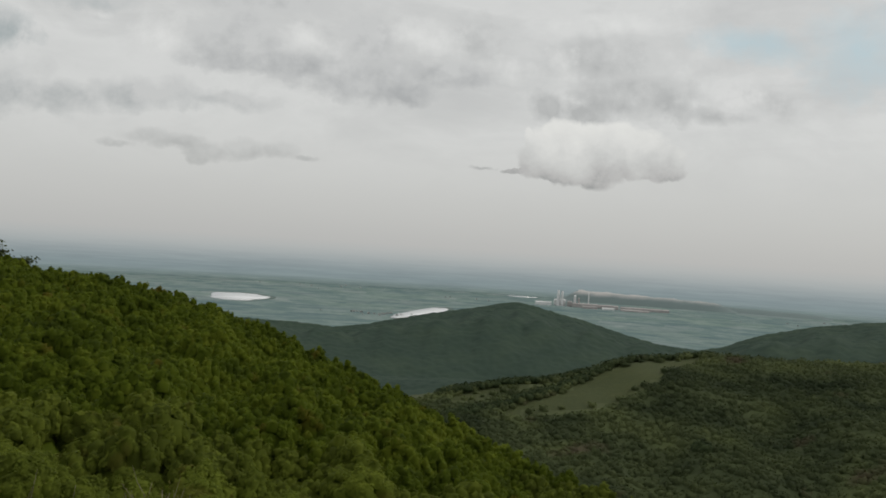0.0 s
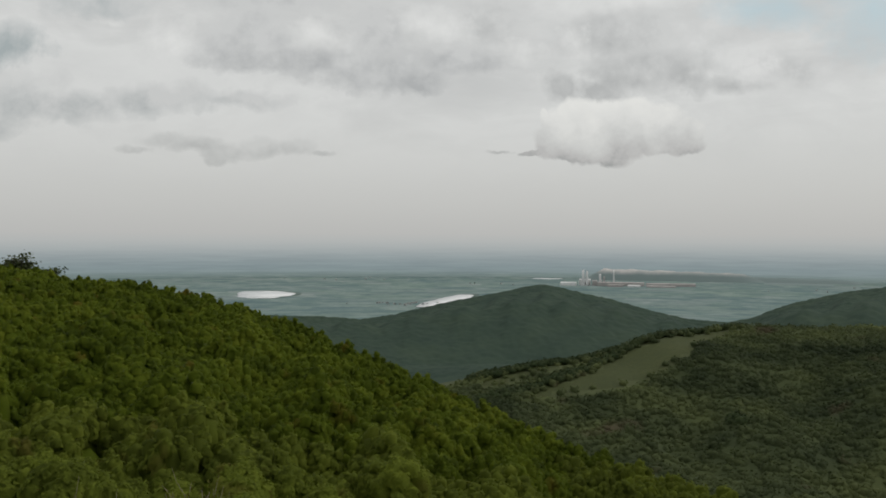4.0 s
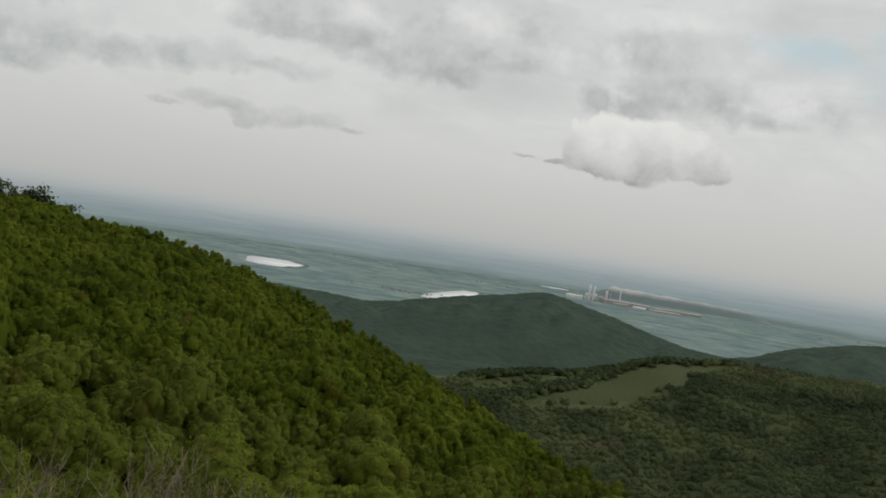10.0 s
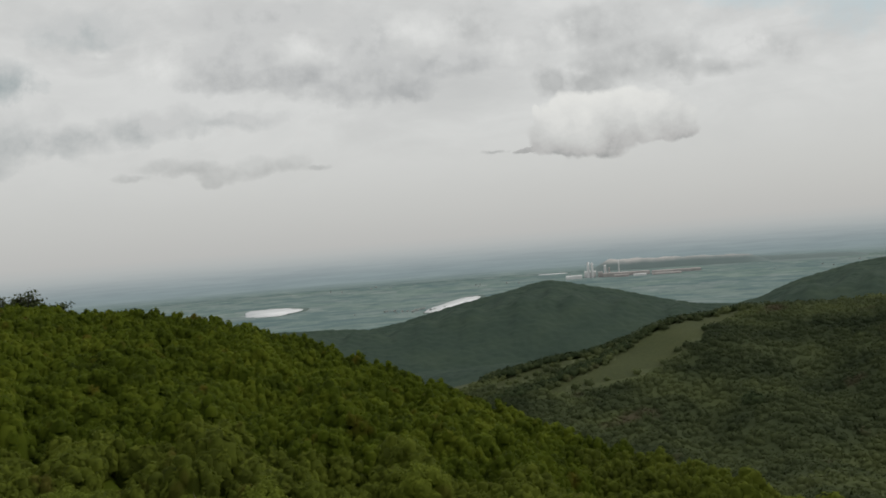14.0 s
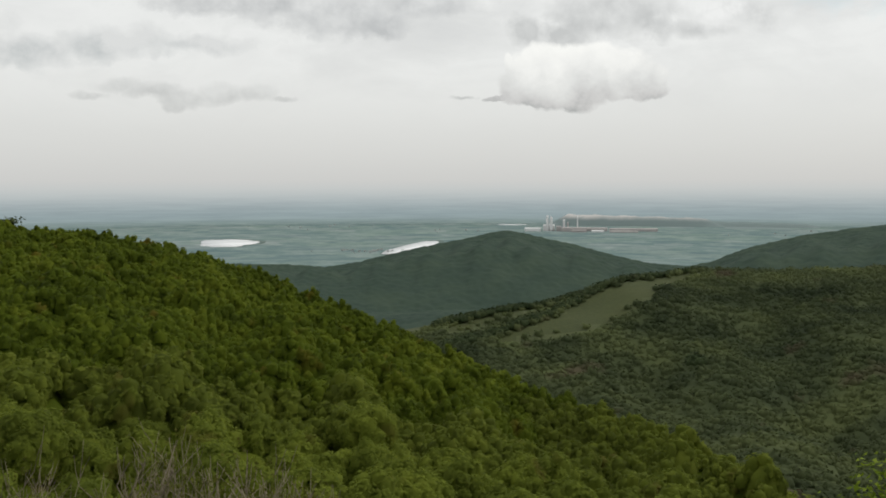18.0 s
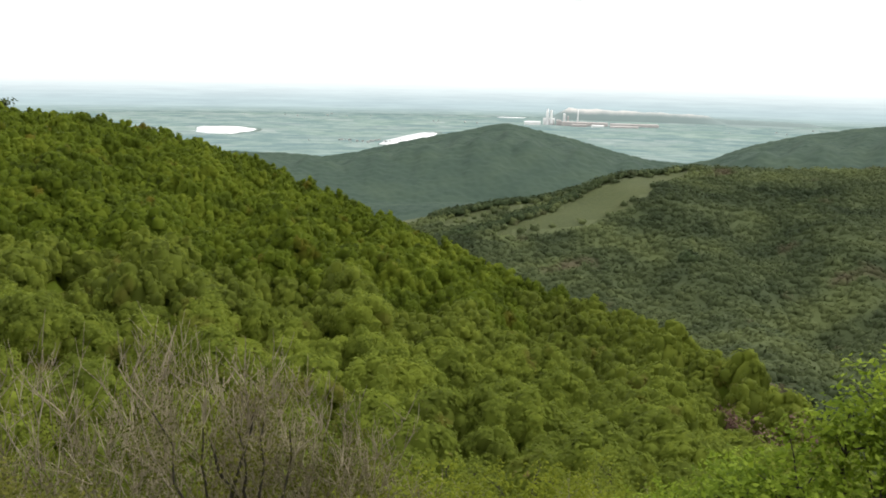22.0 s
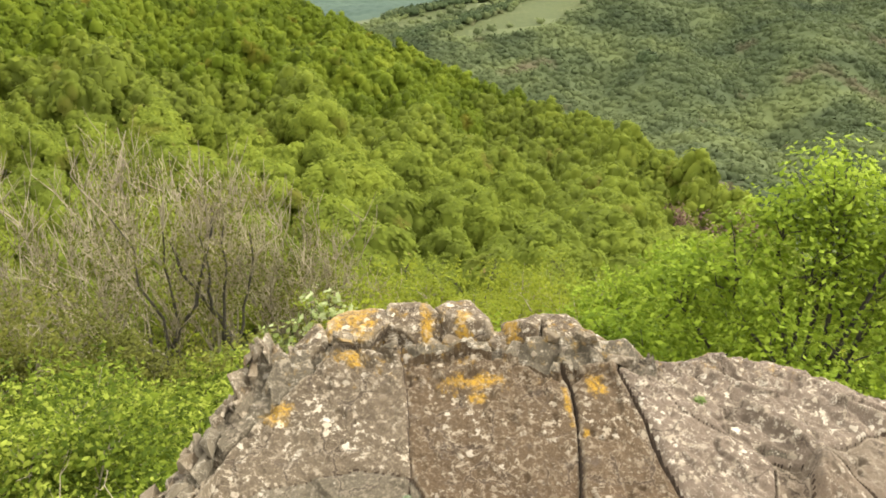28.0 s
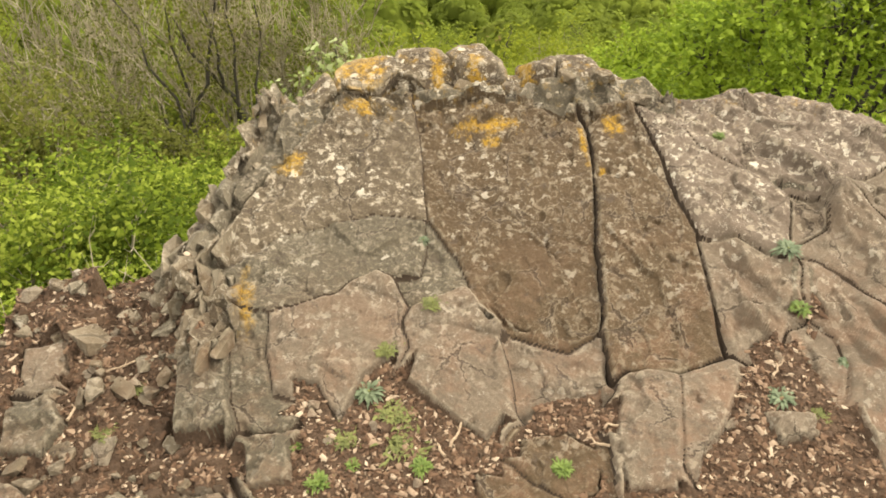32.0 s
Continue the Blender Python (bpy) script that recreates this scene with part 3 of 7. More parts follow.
def shoulder_trees():
    """The spring-green oak wood on the near shoulder: the nearest trees one by one, the rest as a wood."""
    rnd = np.random.default_rng(11)
    a, d = scatter(-34, 37, 52, 390, 4.5, rnd, 0.7)
    kd, _ = profiles(a)
    keep = d < kd[BROW] + 26
    a, d = a[keep], d[keep]
    near = d < np.sort(d)[300]
    fine = [crown(rnd, 1250, 26, 2.9, 6.6, 0.31) for _ in range(8)]
    coarse = [crown(rnd, 200, 15, 2.9, 6.4, 0.55) for _ in range(9)]
    rough = [crown(rnd, 84, 9, 2.9, 6.2, 0.85) for _ in range(9)]
    far = ~near
    lower = (d < 135) | ((a > 8) & (d < 190))
    for sel, shapes, leaf in ((far & lower, coarse, LEAF_VALLEY), (far & ~lower & (d < 205), coarse, LEAF_WOOD), (far & ~lower & (d >= 205), rough, LEAF_WOOD)):
        wood("distant_oak_wood", "dense spring-green oak wood on the shoulder of the hill", a[sel], d[sel], shapes, leaf, rnd, 0.7, 1.3, -1.0, 0.85, 1.25, smooth=True)
    meshes = []
    for k, t in enumerate(fine):
        tree = new("oak_tree")
        tagged(tree, "round-crowned oak in fresh spring leaf on the wooded slope", "tree", "oaks of the slope")
        trunk = [tube([(0, 0, -1.5), (0.1, 0, 1.0), (0.05, 0.1, 3.2), (0.1, 0.1, 5.4)], [0.2, 0.16, 0.11, 0.05])]
        for _ in range(4):
            w = rnd.normal(size=3)
            w[2] = 0.8
            w /= np.linalg.norm(w)
            trunk.append(tube([(0.05, 0.05, 2.4), np.array([0.05, 0.05, 2.4]) + w * 1.2, np.array([0.05, 0.05, 2.7]) + w * 2.2], [0.08, 0.06, 0.03], 4))
        obj_from("trunk", *join(trunk), BARK, tree)
        obj_from("crown", t[0] + np.array([0, 0, 1.0]), t[1], LEAF_NEAR, tree, smooth=True)
        meshes.append(tree)
    pos = at_polar(a[near], d[near])
    for i, p in enumerate(pos):
        src = meshes[i % len(meshes)]
        m = pose(*p, 0, 0, rnd.uniform(0, 360)) @ Matrix.Scale(rnd.uniform(0.62, 1.28), 4)
        if i < len(meshes):
            src.matrix_basis = m
        else:
            t = copy_thing(src, Matrix())
            t.matrix_basis = m


shoulder_trees()


def spur_wood():
    """Woods on the far spur, its hedges, and the dark conifer group."""
    rnd = np.random.default_rng(12)
    a, d = scatter(-8, 38, 150, 790, 4.7, rnd, 0.6)
    kd, _ = profiles(a)
    keep = (d > kd[BROW] + 24) & ~meadow(a + rnd.normal(size=len(a)) * 0.12, d + rnd.normal(size=len(a)) * 5) & (d < kd[RIDGE] + 40) & ~(meadow(a, d + 9) & ~meadow(a, d))
    small = [crown(rnd, 16, 7, 3.5, 4.5, 1.4) for _ in range(12)]
    wood("spur_wood", "mixed green and still brownish wood on the far spur", a[keep], d[keep], small, LEAF_FAR, rnd, 0.65, 1.15, 1.0, smooth=True)
    # hedges along the strips
    s = np.linspace(0, 1, 90)
    ha = np.concatenate([2.4 + s * 17.4, 2.0 + s * 9.5])
    hd = np.concatenate([np.interp(2.4 + s * 17.4, (2.4, 4.6, 9.0, 12.3, 15.8, 19.8), (498, 516, 557, 611, 654, 705)), np.interp(2.0 + s * 9.5, (2, 6, 10, 12), (553, 581, 606, 618))])
    ha, hd = np.repeat(ha, 3), np.repeat(hd, 3)
    ha = ha + rnd.normal(size=len(ha)) * 0.06
    hd = hd + rnd.normal(size=len(hd)) * 2.5
    wood("hedge_row", "dark dense tree row between meadow strips on the spur", ha, hd, small, LEAF_HEDGE, rnd, 0.75, 1.15, 0.3, smooth=True)
    wood("dark_grove", "small dark grove in the lighter wood", 19.7 + rnd.normal(size=9) * 0.25, 474 + rnd.normal(size=9) * 3, small, LEAF_HEDGE, rnd, 1.0, 1.4)


spur_wood()


def crowns(x, y, size, seed):
    """Height of a closed canopy: round crowns side by side, each of its own height, 0 to 1."""
    qx, qy = x / size, y / size
    ix, iy = np.floor(qx).astype(np.int64), np.floor(qy).astype(np.int64)

    def chance(i, j, k):
        n = (i * 374761393 + j * 668265263 + (seed + k) * 974711) & 0x7FFFFFFF
        n = ((n ^ (n >> 13)) * 1274126177) & 0x7FFFFFFF
        return ((n ^ (n >> 16)) & 0xFFFF) / 65535.0
    top = np.zeros(x.shape)
    for a in (-1, 0, 1):
        for b in (-1, 0, 1):
            i, j = ix + a, iy + b
            r2 = (qx - i - chance(i, j, 1)) ** 2 + (qy - j - chance(i, j, 2)) ** 2
            top = np.maximum(top, (0.65 + 0.35 * chance(i, j, 3)) * (1 - r2 / 1.3))
    return top


def canopy_fill():
    """Leaf-coloured sheets added between the crowns to lighten dark gaps, on the shoulder and on the spur."""
    for az0, az1, d0, d1, da, dd, lift, mat, seed, label in ((-34, 37, 60, 392, 0.5, 2.4, 3.2, LEAF_WOOD, 21, "leaf-coloured fill sheet lightening the gaps between the oaks of the shoulder"), (-8, 38, 150, 790, 0.3, 2.6, 1.3, LEAF_FAR, 25, "leaf-coloured fill sheet lightening the gaps between the trees of the spur")):
        A, D = np.meshgrid(np.arange(az0, az1, da), np.arange(d0, d1, dd), indexing="ij")
        X, Y = D * np.sin(np.radians(A)), D * np.cos(np.radians(A))
        kd = profiles(A.ravel())[0]
        brow, ridge = kd[BROW].reshape(A.shape), kd[RIDGE].reshape(A.shape)
        Z = land(X, Y).reshape(A.shape) + lift * (0.7 + 0.6 * crowns(X, Y, 5.5, seed)) + 0.5 * np.sin(X * 7.1 + Y * 3.3)
        if lift > 2:
            ok = D < brow + 22
        else:
            ok = (D > brow + 26) & (D < ridge + 36) & ~meadow(A, D) & ~meadow(A, D + 9) & ~meadow(A, D - 5)
        n, m = A.shape
        i, j = np.meshgrid(np.arange(n - 1), np.arange(m - 1), indexing="ij")
        f = np.stack([i * m + j, i * m + j + 1, (i + 1) * m + j + 1, (i + 1) * m + j], -1).reshape(-1, 4)[:, ::-1]
        f = f[ok[i, j].ravel()]
        used, inv = np.unique(f, return_inverse=True)
        tagged(obj_from("canopy_fill", np.stack([X, Y, Z], -1).reshape(-1, 3)[used], inv.reshape(-1, 4), mat, smooth=True), label, "woodland", kind="stuff")


canopy_fill()


def hill_wood():
    """The closed forest far off: its canopy from crown to crown, haze in its leaf colour."""
    az = np.arange(-14, 39, 0.14)
    d = np.concatenate([np.arange(720, 1100, 4.0), np.arange(1100, 1412, 3.0)])
    A, D = np.meshgrid(az, d, indexing="ij")
    X, Y = D * np.sin(np.radians(A)), D * np.cos(np.radians(A))
    start = np.maximum(720, profiles(A.ravel())[0][RIDGE].reshape(A.shape) + 20)
    grow = np.clip((D - start) / 45, 0, 1)
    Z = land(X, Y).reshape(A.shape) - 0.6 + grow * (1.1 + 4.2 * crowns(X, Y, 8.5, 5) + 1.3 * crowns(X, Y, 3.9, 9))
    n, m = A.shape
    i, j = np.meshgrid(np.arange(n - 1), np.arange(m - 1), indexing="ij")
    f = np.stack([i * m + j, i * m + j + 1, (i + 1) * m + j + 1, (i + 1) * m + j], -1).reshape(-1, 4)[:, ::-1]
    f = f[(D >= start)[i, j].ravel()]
    tagged(obj_from("hill_wood", np.stack([X, Y, Z], -1).reshape(-1, 3), f, LEAF_HILL, smooth=True), "closed forest on the peak and the long hill, tinted bluish by haze", "woodland", kind="stuff")


hill_wood()

# ---- trees and shrubs under the lookout ----
def polar(a, d, z=None):
    x, y = d * math.sin(radians(a)), d * math.cos(radians(a))
    return np.array([x, y, land([x], [y])[0] if z is None else z])


def leafy(name, label, category, a, d, height, lobes, leaves, leaf, mat, rnd, stems=3, radius=0.05, group="", lean=0.0, barkmat=None, hollow=0.35, foot=None):
    """A tree or shrub: limbs from its foot to the lobes of the crown, side twigs, and single leaves round them.
    lobes: (right, ahead, up, radius) as shares of the height."""
    foot = polar(a, d) if foot is None else np.array(foot)
    thing = new(name)
    tagged(thing, label, category, group)
    thing.matrix_basis = Matrix.Translation(foot)
    limbs, pts, nrm = [], [], []
    share = np.array([l[3] ** 2 for l in lobes])
    share = share / share.sum()
    for (lx, ly, lz, lr), s in zip(lobes, share):
        c, r = np.array([lx, ly, lz]) * height, lr * height
        base = np.array([rnd.normal() * radius, rnd.normal() * radius, -0.3]) if stems > 1 else np.array([0, 0, -0.3])
        mid = base * 0.5 + c * np.array([0.25, 0.25, 0.5]) + rnd.normal(size=3) * height * 0.04
        path = [base, mid, c * 0.8 + mid * 0.2 + rnd.normal(size=3) * height * 0.02, c]
        limbs.append(tube(path, [radius, radius * 0.7, radius * 0.42, radius * 0.2], 6))
        tips = []
        for _ in range(9):
            w = rnd.normal(size=3)
            w[2] += 0.5
            w /= np.linalg.norm(w)
            st = path[2] + (c - path[2]) * rnd.uniform(0, 1)
            en = c + w * r * rnd.uniform(0.6, 0.98)
            m = (st + en) / 2 + rnd.normal(size=3) * r * 0.12
            limbs.append(tube([st, m, en], [radius * 0.26, radius * 0.17, radius * 0.06], 4))
            tips += [st * 0.3 + en * 0.7, m, en]
        n = int(leaves * s)
        tips = np.array(tips)
        # sprays of leaves: many round the twigs, the rest spread through the lobe's shell
        w = rnd.normal(size=(n, 3))
        w /= np.linalg.norm(w, axis=1)[:, None]
        shell = c + w * r * (hollow + (1.04 - hollow) * rnd.uniform(0, 1, (n, 1)) ** 0.55)
        near = tips[rnd.integers(0, len(tips), n)] + rnd.normal(size=(n, 3)) * r * 0.16
        p = np.where(rnd.uniform(0, 1, (n, 1)) < 0.45, near, shell)
        k = max(1, n // 7)
        knots = p[rnd.integers(0, n, k)]
        p = np.where(rnd.uniform(0, 1, (n, 1)) < 0.6, knots[rnd.integers(0, k, n)] + rnd.normal(size=(n, 3)) * leaf * np.array([1.7, 1.7, 0.6]), p)
        q = (p - c) / r
        up = q * 0.4 + rnd.normal(size=(n, 3)) * 0.5 + np.array([0, 0, 0.8])
        pts.append(p)
        nrm.append(up / np.linalg.norm(up, axis=1)[:, None])
    v = leaf_quads(np.concatenate(pts), np.concatenate(nrm), leaf, rnd, 0.2, 1.5)
    tagged(obj_from("branchwork", *join(limbs), barkmat or BARK, thing), kind="stuff")
    tagged(obj_from("foliage", v, quad_faces(len(v) // 4), mat, thing), kind="stuff")
    return thing


def lobed(rnd, n, wide, low, high, r0, r1):
    return [(rnd.uniform(-wide, wide), rnd.uniform(-wide, wide), rnd.uniform(low, high), rnd.uniform(r0, r1)) for _ in range(n)]


def near_green():
    rnd = np.random.default_rng(21)
    # the leafy tree beside the rock and its neighbours
    leafy("field_maple", "young broad tree in bright fresh leaf below the rock", "tree", 34.6, 11.0, 5.85,
          [(-0.09, 0, 0.93, 0.10), (-0.16, 0, 0.85, 0.10), (-0.02, 0.03, 0.86, 0.12), (0.09, 0.0, 0.83, 0.12), (-0.26, 0, 0.76, 0.11), (-0.10, -0.04, 0.74, 0.12), (0.18, 0, 0.73, 0.14), (0.04, 0.05, 0.68, 0.13), (-0.36, 0.02, 0.66, 0.12), (-0.22, -0.08, 0.60, 0.13), (0.0, -0.1, 0.56, 0.14),
           (0.22, 0.1, 0.57, 0.15), (0.40, 0, 0.62, 0.15), (-0.46, 0, 0.52, 0.13), (-0.33, -0.05, 0.46, 0.14), (-0.12, -0.14, 0.43, 0.14), (0.14, -0.15, 0.42, 0.15), (0.45, 0.1, 0.44, 0.16), (-0.56, 0.05, 0.38, 0.14), (-0.3, -0.1, 0.32, 0.14)],
          25000, 0.066, LEAF_TREE, rnd, 1, 0.06, hollow=0.3)
    leafy("field_maple", "young leafy tree with low spreading branches", "tree", 23.5, 12.5, 4.3,
          [(0, 0, 0.88, 0.155), (-0.2, 0.05, 0.73, 0.165), (0.2, -0.05, 0.80, 0.165), (-0.38, 0, 0.60, 0.155), (0.40, 0, 0.68, 0.175), (-0.1, -0.15, 0.58, 0.165), (0.15, 0.1, 0.55, 0.165), (-0.52, 0, 0.47, 0.175), (0.56, 0, 0.50, 0.165), (-0.25, -0.1, 0.40, 0.165), (0.3, -0.1, 0.38, 0.165), (0, -0.2, 0.36, 0.165)],
          21000, 0.062, LEAF_TREE, rnd, 1, 0.05, hollow=0.25)
    leafy("field_maple", "young leafy tree on the steep bank", "tree", 43.0, 11.5, 5.0, lobed(rnd, 8, 0.3, 0.45, 0.85, 0.12, 0.17), 9000, 0.055, LEAF_TREE, rnd, 1, 0.06)
    leafy("hazel_shrub", "green shrub under the young trees", "shrub", 31.0, 7.4, 1.9, lobed(rnd, 6, 0.45, 0.35, 0.75, 0.22, 0.32), 3800, 0.05, LEAF_TREE, rnd, 5, 0.025)
    leafy("hazel_shrub", "green shrub behind the boulder", "shrub", 39.0, 7.0, 2.3, lobed(rnd, 6, 0.45, 0.35, 0.75, 0.22, 0.32), 4000, 0.05, LEAF_TREE, rnd, 5, 0.025)
    leafy("hazel_shrub", "green shrub below the rock's gap", "shrub", 20.0, 9.5, 2.5, lobed(rnd, 6, 0.5, 0.35, 0.75, 0.22, 0.3), 4200, 0.055, LEAF_TREE, rnd, 5, 0.025)
    # light green bushes left of the rock
    for a, d, h, n, wide in ((-29.5, 6.6, 2.75, 5200, 0.36), (-24.0, 6.0, 1.95, 4600, 0.42), (-16.5, 5.6, 1.55, 4200, 0.36), (-20.5, 4.6, 1.5, 4200, 0.46), (-26.5, 4.4, 1.6, 4200, 0.46), (-33.5, 5.0, 2.3, 4500, 0.36), (-13.5, 4.2, 1.05, 2600, 0.4), (-12.0, 6.6, 1.1, 2600, 0.36)):
        leafy("privet_bush", "bright light-green bush with small leaves", "bush", a, d, h, lobed(rnd, 9, wide, 0.3, 0.8, 0.16, 0.27), int(n * 1.6), 0.037, LEAF_BUSH, rnd, 7, 0.014, "bushes beside the rock", barkmat=BARK_GREY)
    # low growth at the edge of the ledge
    for a, d, h in ((-31, 3.5, 1.15), (-26, 3.45, 1.1), (-22, 3.4, 1.05), (-35.5, 3.5, 1.2), (-17.5, 3.3, 0.95), (-28.5, 3.1, 0.8), (-23.5, 3.05, 0.75), (-33.5, 3.1, 0.8)):
        leafy("bramble", "low tangled undergrowth with fine dry stems", "bush", a, d, h, lobed(rnd, 7, 0.5, 0.3, 0.8, 0.2, 0.34), 2400, 0.024, LEAF_BUSH, rnd, 8, 0.006, "brambles at the ledge", barkmat=BARK_GREY)
    # dry arching canes over the brambles
    for k in range(34):
        a, d = rnd.uniform(-36, -14), rnd.uniform(2.5, 3.5)
        cane = new("dry_cane")
        tagged(cane, "thin pale dry cane arching over the brambles", "cane", "dry canes")
        cane.matrix_basis = Matrix.Translation(polar(a, d))
        q, run = rnd.uniform(0, 6.28), rnd.uniform(0.3, 0.6)
        u = np.linspace(0, 1, 8)[:, None]
        pts = np.concatenate([u * run * math.cos(q), u * run * math.sin(q), rnd.uniform(1.0, 1.5) * (u * 1.5 - u * u * rnd.uniform(0.6, 1.1)) - 0.1], 1) + rnd.normal(size=(8, 3)) * 0.012
        stalk = obj_from("stalk", *tube(pts, np.linspace(0.0042, 0.0018, 8), 5), BARK_TWIG, cane, smooth=True)
        for j in (3, 5, 6):
            w = rnd.normal(size=3) * 0.12
            obj_from("side_shoot", *tube([pts[j], pts[j] + w * 0.5, pts[j] + w + np.array([0, 0, 0.04])], [0.0022, 0.0016, 0.0010], 4), BARK_TWIG, cane, smooth=True)
    # the sprig behind the crest
    leafy("crest_sprig", "small pale-leaved shrub growing behind the stone crest", "shrub", 0, 0, 0.42, [(0, 0, 0.85, 0.16), (0.14, 0, 0.92, 0.14), (-0.25, 0, 0.62, 0.12), (0.22, 0, 0.72, 0.13), (-0.02, 0, 0.55, 0.16)], 230, 0.017, LEAF_SPRIG, rnd, 5, 0.004, foot=(-0.16, 2.42, -0.20))
    # yellowish young shrubs in the hollow
    for i in range(34):
        a, d = rnd.uniform(-3, 19), rnd.uniform(17, 38)
        h = rnd.uniform(2.6, 4.2)
        leafy("young_shrub", "half-leafed yellowish-green young tree in the hollow", "shrub", a, d, h, lobed(rnd, 7, 0.3, 0.4, 0.85, 0.15, 0.24), 1400, 0.085, LEAF_YOUNG, rnd, 4, 0.03, "young trees in the hollow", barkmat=BARK_GREY)
    for i in range(26):
        a, d = rnd.uniform(-38, -5), rnd.uniform(14, 26)
        h = rnd.uniform(1.1, 2.3)
        leafy("undergrowth_shrub", "green shrub among the bare trunks", "shrub", a, d, h, lobed(rnd, 6, 0.4, 0.3, 0.8, 0.18, 0.3), 1500, 0.08, LEAF_BUSH if i % 3 else LEAF_OLIVE, rnd, 4, 0.02, "shrubs under the bare trees")
    for a, d, h in ((-28.5, 16.5, 5.2), (-25.6, 15.5, 4.3), (-31.5, 15, 5.0), (-22.3, 16, 3.4), (-17.8, 15.5, 2.8)):
        leafy("budding_tree", "half-leafed olive-green young tree before the bare trees", "tree", a, d, h, lobed(rnd, 8, 0.24, 0.4, 0.88, 0.12, 0.19), 2600, 0.07, LEAF_OLIVE, rnd, 4, 0.03, "budding trees", barkmat=BARK_GREY)
    for i in range(26):
        a, d, h = -38 + 26 * (i + rnd.uniform(0, 1)) / 26, rnd.uniform(6.2, 12.5), rnd.uniform(1.3, 2.4)
        leafy("undergrowth_shrub", "green shrub below the bushes on the steep bank", "shrub", a, d, h, lobed(rnd, 6, 0.45, 0.25, 0.8, 0.2, 0.32), 2200, 0.06, LEAF_BUSH, rnd, 4, 0.02, "shrubs on the bank")
    for i in range(16):
        a, d, h = -16 + 14 * (i + rnd.uniform(0, 1)) / 16, rnd.uniform(8, 19), rnd.uniform(0.9, 1.4)
        leafy("undergrowth_shrub", "low green shrub at the feet of the bare trees", "shrub", a, d, h, lobed(rnd, 6, 0.6, 0.3, 0.75, 0.26, 0.38), 1700, 0.06, LEAF_BUSH, rnd, 4, 0.015, "shrubs on the bank")
    for i in range(22):
        a, d = rnd.uniform(20, 46), rnd.uniform(14, 40)
        h = rnd.uniform(2.5, 4.0)
        leafy("slope_shrub", "leafy green young tree on the steep slope", "shrub", a, d, h, lobed(rnd, 7, 0.35, 0.35, 0.85, 0.17, 0.26), 1300, 0.10, LEAF_TREE, rnd, 3, 0.03, "young trees on the slope")
    for i in range(46):
        a, d = rnd.uniform(-40, 40), rnd.uniform(36, 56)
        h = rnd.uniform(4.0, 6.5)
        leafy("slope_tree", "young oak in yellow-green leaf on the slope", "tree", a, d, h, lobed(rnd, 7, 0.3, 0.4, 0.85, 0.17, 0.25), 1000, 0.17, LEAF_NEAR if i % 2 else LEAF_YOUNG, rnd, 2, 0.06, "young oaks on the slope")


    for a, d, h in ((26.2, 117, 10.2), (25.5, 119, 8.5), (23.6, 118, 9.6)):
        leafy("russet_shrub", "reddish-brown bare shrub with closed buds on the slope", "shrub", a, d, h, lobed(rnd, 6, 0.4, 0.4, 0.85, 0.16, 0.24), 800, 0.34, RUSSET, rnd, 5, 0.03, barkmat=BARK_TWIG)


near_green()


